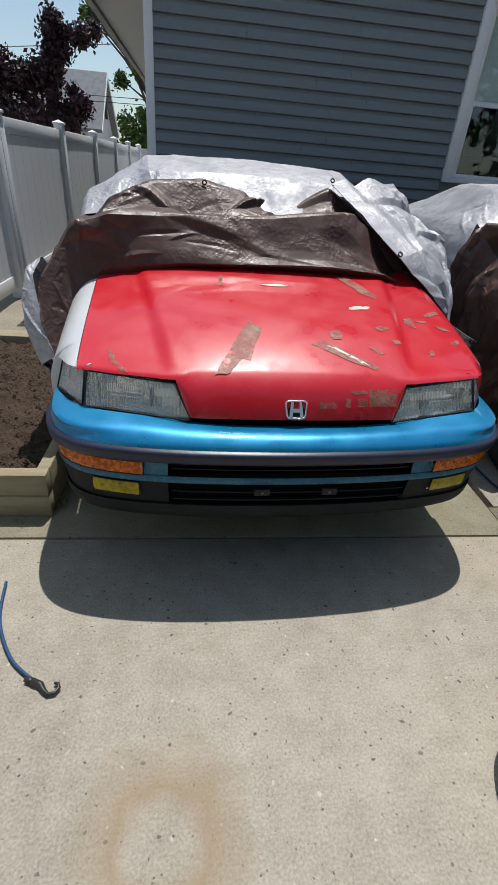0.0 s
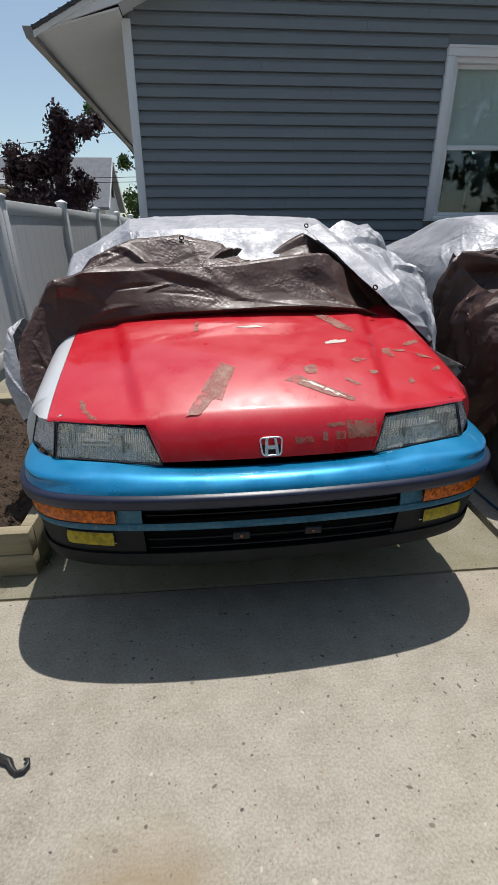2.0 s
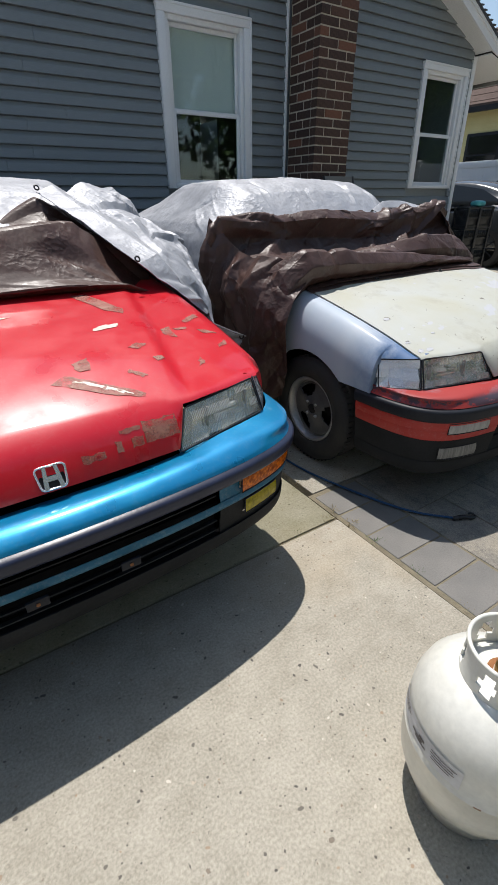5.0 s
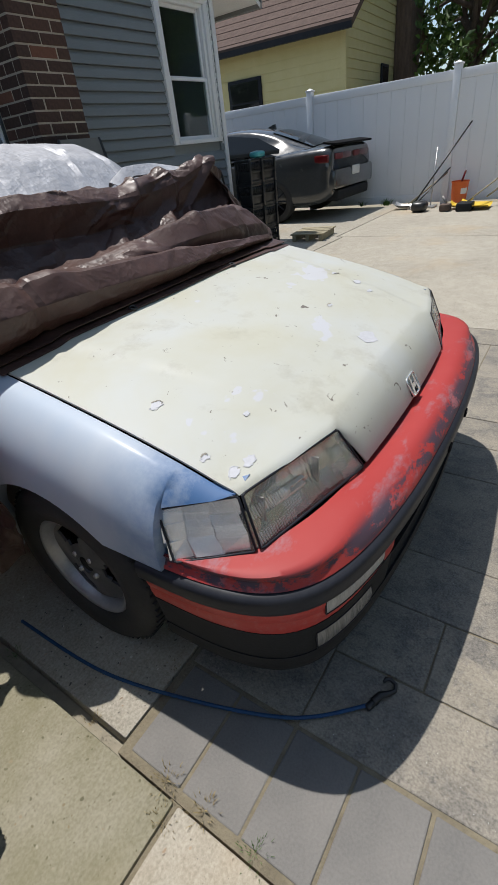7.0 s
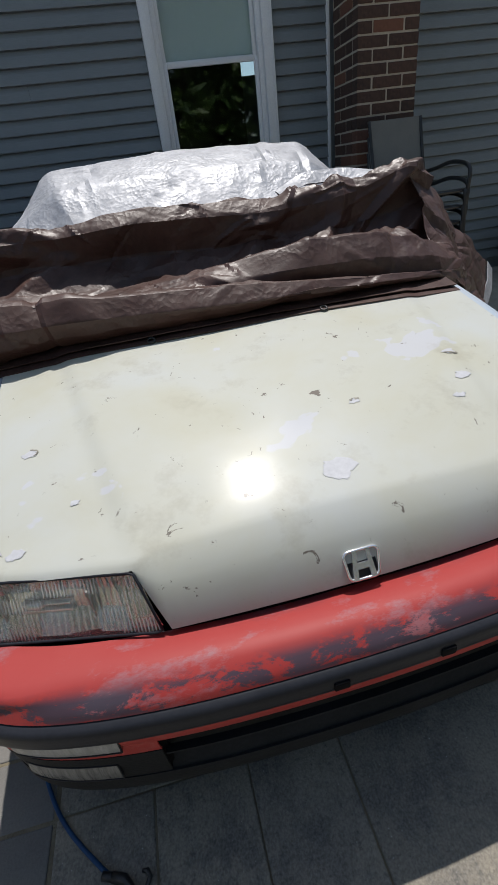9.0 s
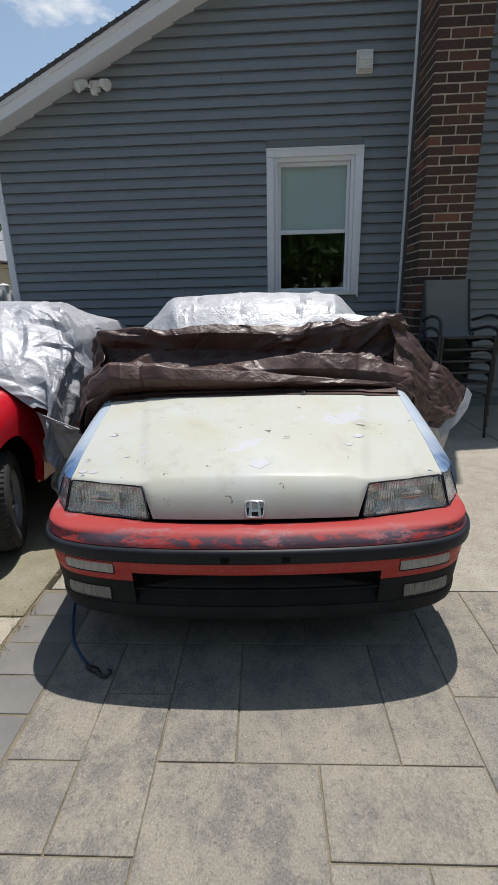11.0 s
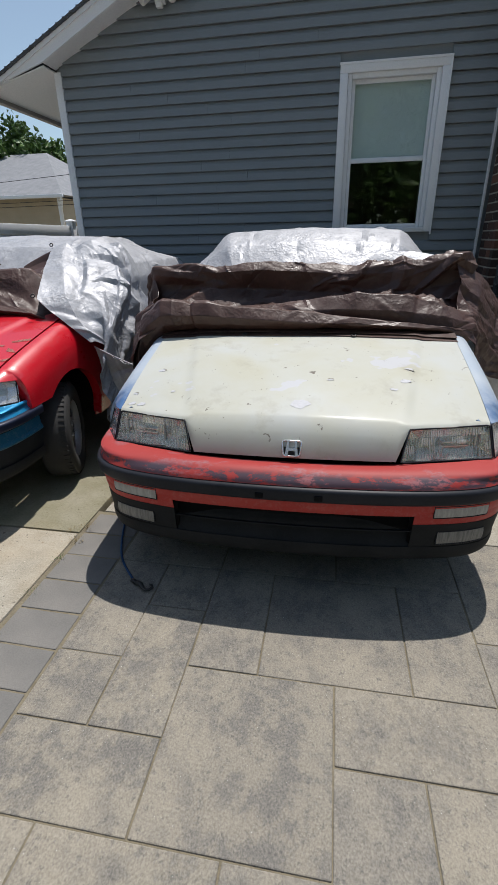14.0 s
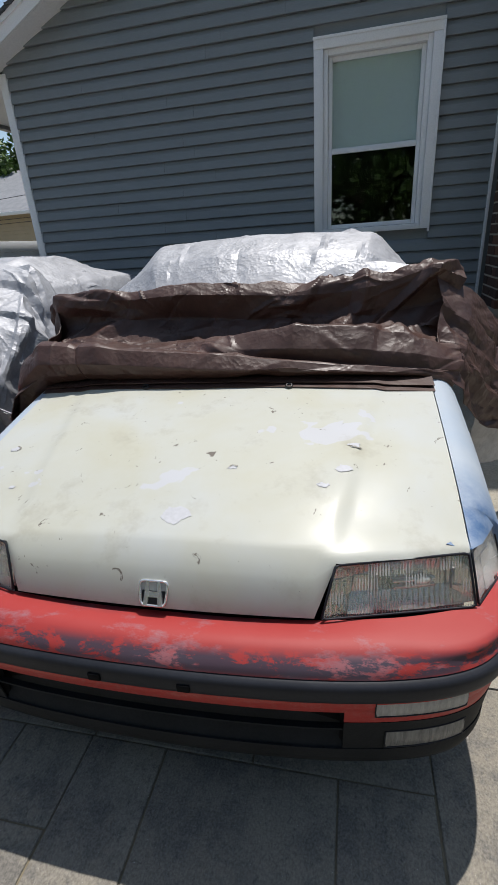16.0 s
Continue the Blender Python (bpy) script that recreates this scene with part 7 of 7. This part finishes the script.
def far_house(at, w, d, eave, peak, wall, roof_mat, label):
    """A gable house: the gable faces -y, the ridge runs along y."""
    h = thing("neighbour_house", at, label, "house")
    part("wall", finish(add_prism(bmesh.new(), [(-w, 0), (w, 0), (w, eave), (0, peak - .1), (-w, eave)], 0, d), "wall"), M[wall], h)
    for s in (-1, 1):
        part("roof", finish(add_prism(bmesh.new(), [(s * (w + .4), eave - .25), (0, peak), (0, peak + .18), (s * (w + .4), eave - .07)], -.35, d + .35), "roof"), M[roof_mat], h)
        part("fascia", finish(add_prism(bmesh.new(), [(s * (w + .4), eave - .30), (0, peak - .05), (0, peak + .12), (s * (w + .4), eave - .13)], -.40, -.355), "fascia"), M["vinyl"], h)
    n = 16
    for i in range(n):
        z = eave * i / n
        part("clapboard", box((-w, -.025, z), (w, -.003, z + eave / n * .86)), M[wall], h)
    return h


hs = far_house(pose(-4.3, 36.2, 0, 0, 0, 89), 2.4, 9, 2.7, 5.4, "vinyl", "grey_shingle", "far white gable house with a grey roof")
part("window", box((.2, -.08, 3.3), (.85, -.04, 4.2), .02), M["car_glass"], hs)
h2 = thing("neighbour_house", pose(-8.7, 23.2, 0) @ Matrix.Scale(1.22, 4), "low tan clapboard house with a pale grey hip roof", "house")
part("wall", box((-9, 0, 0), (0, 8, 2.75)), M["tan_siding"], h2)
for i in range(20):
    part("clapboard", finish(add_prism(bmesh.new(), [(0, .1 + i * .13), (-.03, .1 + i * .13), (-.005, .228 + i * .13), (0, .228 + i * .13)], -9, -.07, "x"), "clapboard"), M["tan_siding"], h2)
part("corner_board", box((-.07, -.035, 0), (.04, .08, 2.72)), M["vinyl"], h2)
bm = bmesh.new()
q = [bm.verts.new(p) for p in ((-9.5, -.5, 2.80), (.45, -.5, 2.80), (.45, 8.5, 2.80), (-9.5, 8.5, 2.80), (-6.5, 4, 4.9), (-2.6, 4, 4.9))]
for f in ((0, 1, 5, 4), (1, 2, 5), (2, 3, 4, 5), (3, 0, 4), (0, 3, 2, 1)):
    bm.faces.new([q[i] for i in f])
part("roof", finish(bm, "roof"), M["grey_shingle"], h2)
part("gutter", box((-9.55, -.60, 2.70), (.50, -.502, 2.82), .01), M["vinyl"], h2)
part("downspout", tube_mesh("downspout", [(.42, -.55, 2.70), (.40, -.5, 2.62), (.10, -.1, 2.35), (.08, -.08, .1)], .04, 8), M["vinyl"], h2)


def leaf_cloud(centres, radius, per, size, seed):
    """Small bent leaves scattered in clumps."""
    rng = np.random.default_rng(seed)
    verts, faces = [], []
    for c in centres:
        pts = rng.normal(0, radius * .5, (per, 3)) + np.array(c)
        for p in pts:
            a, b = rng.normal(size=3), rng.normal(size=3)
            a /= np.linalg.norm(a)
            b -= a * np.dot(a, b)
            b /= np.linalg.norm(b)
            s = size * rng.uniform(.6, 1.4)
            k = len(verts)
            n = np.cross(a, b) * s * .25
            verts += [tuple(p - a * s), tuple(p + b * s * .55 + n), tuple(p + a * s), tuple(p - b * s * .55 + n)]
            faces.append((k, k + 1, k + 2, k + 3))
    return mesh_from("crown", verts, faces)


def tree(name, at, height, crown, clumps, per, leaf, leaf_mat, label, seed, low=.3, lobes=()):
    """Trunk, limbs that fork outward, and a loose crown of leaf clumps on their ends; lobes (x, z, wide, high, clumps) shape an uneven crown."""
    t = thing(name, at, label, "tree")
    rng = random.Random(seed)
    part("trunk", tube_mesh("trunk", [(0, 0, -.05), (.05, .02, height * .2), (-.03, .05, height * .45), (.04, 0, height * .75)], [.035 * height, .026 * height, .018 * height, .006 * height], 10), M["bark"], t)
    centres = []
    for i in range(clumps):
        while True:
            p = Vector((rng.uniform(-1, 1), rng.uniform(-1, 1), rng.uniform(-1, 1)))
            if .35 < p.length < 1.0:
                break
        r = 1 + .28 * noise.noise(p * 2.2 + Vector((seed, 0, 0)))
        centres.append((p.x * crown * r, p.y * crown * r, height * (low + (1 - low) / 2) + p.z * height * (1 - low) / 2 * r))
    for x, z, wide, high, count in lobes:
        for i in range(count):
            while True:
                p = Vector((rng.uniform(-1, 1), rng.uniform(-1, 1), rng.uniform(-1, 1)))
                if p.length < 1.0:
                    break
            centres.append((x + p.x * wide, p.y * wide, z + p.z * high))
    clumps = len(centres)
    for i in range(0, clumps, max(1, clumps // 14)):
        c = Vector(centres[i])
        a = Vector((0, 0, height * rng.uniform(.25, .55)))
        part("limb", tube_mesh("limb", [a, a.lerp(c, .5) + Vector((0, 0, .04 * height)), c], [.012 * height, .008 * height, .003 * height], 6), M["bark"], t)
    tagged(part("crown", leaf_cloud(centres, crown * .21, per, leaf, seed), leaf_mat, t), kind="stuff")
    return t


PLUM_LOBES = ((-.25, 2.35, 1.25, .95, 58), (-.85, 3.25, .62, .42, 16), (.15, 3.35, .5, .5, 14), (.62, 4.15, .30, .52, 13), (1.25, 4.22, .42, .14, 6), (1.72, 4.38, .16, .12, 2), (1.05, 2.65, .35, .5, 9))
tree("plum_tree", pose(-3.0, 18.4, 0), 4.2, 1.15, 0, 130, .07, M["plum_leaf"], "purple-leaved tree behind the white fence", 4, .28, PLUM_LOBES)
BRANCH_LOBES = ((.4, 5.1, 1.1, 1.4, 34), (-1.75, 4.05, .18, .38, 4), (-2.9, 6.1, .22, .42, 6), (-1.7, 5.8, .5, .2, 4), (-1.0, 4.4, .5, .2, 3))
tree("shade_tree", pose(0, 26.0, 0), 6.6, 1.1, 0, 70, .085, M["green_leaf"], "thin green tree reaching past a gutter", 21, .3, BRANCH_LOBES)
tree("shade_tree", pose(-2.3, 41.0, 0), 4.7, 2.0, 70, 80, .13, M["green_leaf"], "green tree beyond the back fence", 9, .2)
tree("shade_tree", pose(-15.2, 30.0, 0), 7.9, 3.0, 150, 90, .17, M["green_leaf"], "leafy green tree behind a tan house", 12, .25)
tree("shade_tree", pose(30.5, 8.0, 0), 10.5, 4.0, 80, 70, .18, M["green_leaf"], "green tree behind a yellow house", 15, .2)
tree("shade_tree", pose(29.0, 2.0, 0), 9.0, 3.6, 80, 70, .18, M["green_leaf"], "green tree beyond the white fence", 16, .2)
# Trees out of view, added so the window panes reflect something dark.
for k, (x, y) in enumerate(((20.5, -3.5), (24, -8.5), (-12, -17), (-4, -19), (5, -18), (13, -20), (22, -16))):
    tree("shade_tree", pose(x, y, 0), *((10.5, 4.2, 110, 110, .15) if k < 2 else (12.5, 5.2, 90, 60, .34)), M["green_leaf"], "green street tree across the road", 30 + k, .05)

for z, y, rise in ((4.85, 22, .11), (3.25, 22, .02), (3.10, 22.2, .02)):
    w = part("utility_wire", tube_mesh("utility_wire", [(-14, y, z - 10 * rise), (-6, y, z - 6 * rise), (0, y, z), (8, y, z + 9 * rise), (16, y, z + 19 * rise)], .012, 6), M["trim"])
    tagged(w, "thin black overhead utility wire", "wire", "overhead wires")
    w.parent = None


# ---- yard clutter ----
def crate(at):
    """An open-sided plastic crate: rims, corner posts and a lattice of diagonal bars on each side."""
    c = thing("milk_crate", at, "black plastic milk crate with diamond lattice sides", "crate", "stacked crates")
    w, h = .13, .30
    part("floor_panel", box((-w, -w, 0), (w, w, .012), .002), M["crate"], c)
    part("liner", box((-w + .016, -w + .016, .013), (w - .016, w - .016, h - .04), .003), M["crate"], c)
    for z in (.012, .135, h - .03):
        for a, b in (((-w, -w), (w, -w + .014)), ((-w, w - .014), (w, w)), ((-w, -w + .0145), (-w + .014, w - .0145)), ((w - .014, -w + .0145), (w, w - .0145))):
            part("rim", box((a[0], a[1], z + .0005), (b[0], b[1], z + .03), .002), M["crate"], c)
    for sx in (-1, 1):
        for sy in (-1, 1):
            part("corner_post", box((sx * w - .016, sy * w - .016, .001), (sx * w + .016, sy * w + .016, h - .001), .004), M["crate"], c)
    for side in range(4):
        m = Matrix.Rotation(side * math.pi / 2, 4, "Z")
        for k in range(5):
            x = -w + .04 + k * .045
            for d in (-1, 1):
                part("lattice_bar", tube_mesh("lattice_bar", [m @ Vector((x - d * .022, -w + .006, .165)), m @ Vector((x + d * .022, -w + .006, h - .03))], .005, 5), M["crate"], c)
    return c


first_crate = crate(pose(9.35, 6.25, 0, 0, 0, -10))
for k in range(1, 4):
    copy_thing(first_crate, pose(9.35 + .01 * k, 6.25, .301 * k, 0, 0, -10 + k))
for k in range(4):
    copy_thing(first_crate, pose(9.64 + .006 * k, 6.21, .301 * k, 0, 0, -8 - k))
packet = thing("wipes_packet", pose(9.55, 6.20, 1.206), "teal plastic packet lying on stacked crates", "packet")


def lumpy(size):
    bm = bmesh.new()
    bmesh.ops.create_icosphere(bm, subdivisions=3, radius=1)
    for v in bm.verts:
        v.co = Vector((math.copysign(abs(v.co.x) ** .6 * size[0], v.co.x), math.copysign(abs(v.co.y) ** .6 * size[1], v.co.y), (math.copysign(abs(v.co.z) ** .7, v.co.z) + 1) * size[2])) * (1 + .06 * noise.noise(v.co * 4))
    return finish(bm, "lump", True)


def pallet():
    p = thing("wooden_pallet", pose(10.35, 5.75, 0, 0, 0, 8), "grey weathered wooden pallet lying on concrete", "pallet")
    for y in (-.22, 0, .22):
        part("runner", box((-.32, y - .03, 0), (.32, y + .03, .09), .004), M["wood"], p)
    for x in (-.28, -.14, 0, .14, .28):
        part("slat", box((x - .05, -.28, .091), (x + .05, .28, .11), .003), M["wood"], p)


def window_seal():
    s = thing("rubber_door_seal", pose(9.0, 6.60, 0), "black rubber car door seal leaning on the siding", "door seal")
    part("loop", tube_mesh("loop", catmull([(-.42, -.1, .02), (-.36, .02, .55), (-.20, .12, .98), (.10, .16, 1.10), (.34, .14, 1.10), (.36, .05, .6), (.40, -.1, .02)], 50), .018, 8), M["hook"], s)
    b = thing("grey_bench", pose(8.55, 6.35, 0), "low pale plastic storage bench by the wall", "bench")
    part("box", box((-.40, -.22, 0.0), (.35, .22, .62), .02), M["dark_plastic"], b)
    part("lid", box((-.42, -.24, .621), (.37, .24, .68), .015), M["label"], b)


part("packet", lumpy((.13, .08, .045)), M["teal"], packet)
pallet()
window_seal()


def bucket_and_tools(x, y):
    b = thing("orange_bucket", pose(x, y, 0), "orange plastic bucket by the white fence", "bucket")
    part("pail", thick(lathe("pail", [(0, .004), (.13, .004), (.155, .36), (.163, .365), (.163, .385)], 32), "pail", .003), M["orange"], b)
    part("logo_patch", grid_mesh("logo_patch", [[(.1485 * math.cos(g), .1485 * math.sin(g), z) for g in np.linspace(radians(200), radians(250), 8)] for z in (.17, .27)]), M["camera_white"], b)
    def pole(name, label, a, c, r, mat, head=None, head_mat=None):
        t = thing(name, pose(0, 0, 0), label, name.replace("_", " "))
        part("handle", tube_mesh("handle", [a, c], r, 8), M[mat], t)
        if head is not None:
            part("head", head, M[head_mat], t)
        return t
    pole("broom", "black broom with a yellow-tipped handle at the fence", (x - .75, y + .62, .14), (x + .22, y - .02, 1.32), .014, "hook", lump_at((x - .92, y + .48, 0), (.16, .14, .09)), "hook")
    pole("rake", "thin upright rake with an orange grip", (x - .40, y + .42, .02), (x - .12, y + .46, .98), .011, "steel", box((x - .52, y + .32, 0), (x - .28, y + .50, .03), .006), "steel")
    pole("spade", "long-handled steel spade lying on the slab", (x - .40, y + .85, .06), (x + .25, y + .32, .52), .016, "wood", blade_at((x - .52, y + .92, .02), (.13, .17)), "steel")
    pole("hoe", "hoe with a worn wooden handle", (x - .60, y + .70, .03), (x + .25, y + .28, .60), .013, "hook", box((x - .68, y + .62, 0), (x - .54, y + .78, .02), .004), "steel")
    pole("push_broom", "push broom with grey bristles lying down", (x - .95, y - .30, .10), (x + .10, y - 1.05, .70), .014, "wood", box((x - 1.10, y - .45, 0), (x - .78, y - .20, .13), .02), "dark_plastic")
    pole("scrub_brush", "short dark scrub brush on the concrete", (x - .95, y + .0, .13), (x - .93, y + .08, .24), .02, "gutter", box((x - 1.05, y - .08, 0), (x - .84, y + .10, .12), .03), "bark")
    pole("snow_shovel", "yellow plastic snow shovel lying flat", (x - .6, y - .60, .16), (x + .15, y - 1.35, .75), .015, "wood", blade_at((x - .80, y - .45, .03), (.24, .26)), "yellow_plastic")
    pole("dustpan", "yellow plastic dustpan lying on concrete", (x - .62, y - .20, .05), (x - .45, y - .35, .12), .014, "yellow_plastic", blade_at((x - .72, y - .12, .02), (.14, .12)), "yellow_plastic")
    pole("trowel", "red-handled trowel standing in the bucket", (x + .03, y + .02, .25), (x + .06, y - .06, .55), .018, "tail_red")


def lump_at(p, size):
    me = lumpy(size)
    me.transform(Matrix.Translation(p))
    return me


def blade_at(p, size):
    """A dished blade with a turned-up back edge."""
    rows = [[(p[0] + u * size[0], p[1] + v * size[1], p[2] + .05 * u * u + .06 * max(0, v) ** 2) for u in np.linspace(-1, 1, 9)] for v in np.linspace(-1, 1, 9)]
    return thick(grid_mesh("blade", rows), "blade", .004)


bucket_and_tools(13.66, 4.27)


def weed(x, y, count, height, seed, label, mat="green_leaf"):
    """A tuft of thin bent blades."""
    rng = random.Random(seed)
    verts, faces = [], []
    for i in range(count):
        a, r = rng.uniform(0, 6.28), rng.uniform(.0, max(.045, height * .7))
        px, py = x + r * math.cos(a), y + r * math.sin(a)
        h, lean, w = height * rng.uniform(.4, 1), rng.uniform(.2, .8) * height, height * .09
        dx, dy = math.cos(a), math.sin(a)
        k = len(verts)
        for t in (0, .5, 1):
            for s in (-1, 1):
                verts.append((px + dx * lean * t * t - dy * w * s * (1 - t * .9), py + dy * lean * t * t + dx * w * s * (1 - t * .9), h * (t - .15 * t * t)))
        faces += [(k, k + 1, k + 3, k + 2), (k + 2, k + 3, k + 5, k + 4)]
    g = part("weeds", mesh_from("weeds", verts, faces), M[mat])
    tagged(g, label, "weed", kind="stuff")


for k, (x, y, n, h) in enumerate(((13.80, 5.75, 40, .16), (13.82, 6.3, 30, .12), (13.85, 5.2, 20, .08))):
    weed(x, y, n, h, k, "green weeds along the foot of the fence")
for k, (x, y, n, h) in enumerate(((3.31, 2.35, 26, .030), (3.31, 2.50, 34, .035), (3.31, 2.62, 40, .035), (3.31, 2.12, 16, .025), (3.30, 1.9, 10, .02), (3.24, 2.57, 26, .03), (3.05, 2.57, 16, .02), (3.55, 2.795, 18, .025), (1.0, 2.66, 20, .04), (1.13, 2.80, 24, .05), (1.14, 3.1, 20, .05), (3.31, 2.9, 30, .03), (3.31, 3.3, 30, .03))):
    weed(x, y, n + 20, h * .45, 50 + k, "dry grass and crumbs caught in a paving joint", "dry_grass" if k % 3 else "green_leaf")


# ---- pavers, last ----
def pavers():
    xs = [3.60, 3.853, 4.106, 4.363, 4.635, 4.895, 5.160, 5.425, 5.690, 5.955, 6.220, 6.485, 6.79]
    ys = [round(1.87 + .2665 * k, 4) for k in range(-9, 3)] + [2.775]
    c0 = ys.index(1.87)
    nx, ny = len(xs) - 1, len(ys) - 1
    taken = {}
    tiles = []
    def lay(i, j, w, h):
        for a in range(i, i + w):
            for b in range(j, j + h):
                taken[(a, b)] = True
        tiles.append((i, j, w, h))
    for i, j, w, h in ((0, 0, 1, 2), (0, -1, 1, 1), (1, -1, 1, 2), (1, 1, 1, 1), (2, 0, 1, 2), (3, 0, 2, 2), (5, 0, 1, 2), (0, -2, 2, 1), (2, -2, 2, 2), (4, -1, 2, 1), (4, -3, 1, 2), (5, -3, 1, 2), (3, -3, 1, 1), (1, -4, 2, 2), (0, -4, 1, 2)):
        lay(i, c0 + j, w, h)
    rng = random.Random(21)
    for j in range(ny):
        for i in range(nx):
            if (i, j) in taken:
                continue
            for w, h in rng.sample([(2, 2), (2, 1), (1, 2)], 3) + [(1, 1)]:
                if i + w <= nx and j + h <= ny and not any((a, b) in taken for a in range(i, i + w) for b in range(j, j + h)):
                    lay(i, j, w, h)
                    break
    p = thing("paver_patio", pose(0, 0, 0), "grey and tan mottled concrete pavers in mixed sizes", "paving", kind="structure")
    def tilt(y, x):
        return y + .0085 * (x - 4.1)
    for i, j, w, h in tiles:
        x0, x1, y0, y1 = xs[i] + .0025, xs[i + w] - .0025, ys[j] + .0025, ys[j + h] - .0025
        cx, cy = (x0 + x1) / 2, (y0 + y1) / 2
        bm = box((x0 - cx, y0 - cy, -.06), (x1 - cx, y1 - cy, 0), .0035)
        part("paver", finish(bm, "paver"), M["paver"], p, at=pose(cx, tilt(cy, cx), -.001 + rng.uniform(-.002, .001), rng.uniform(-.1, .1), rng.uniform(-.1, .1), .45))
    b = thing("paver_border", pose(0, 0, 0), "row of dark grey border pavers along the driveway", "paving", kind="structure")
    for k in range(-14, 6):
        y0 = 1.853 + .1815 * k
        if y0 + .18 > 2.78:
            continue
        part("paver", finish(box((-.138, -.0865, -.06), (.138, .0865, 0), .004), "paver"), M["border_paver"], b, at=pose(3.452, y0 + .09, -.002 + rng.uniform(-.002, .001), 0, 0, rng.uniform(-.5, .5)))


pavers()

# the plan's units become metres
for ob in list(scene.objects):
    if ob.parent is None and ob.type in ("MESH", "EMPTY"):
        ob.matrix_basis = Matrix.Scale(UNIT, 4) @ ob.matrix_basis
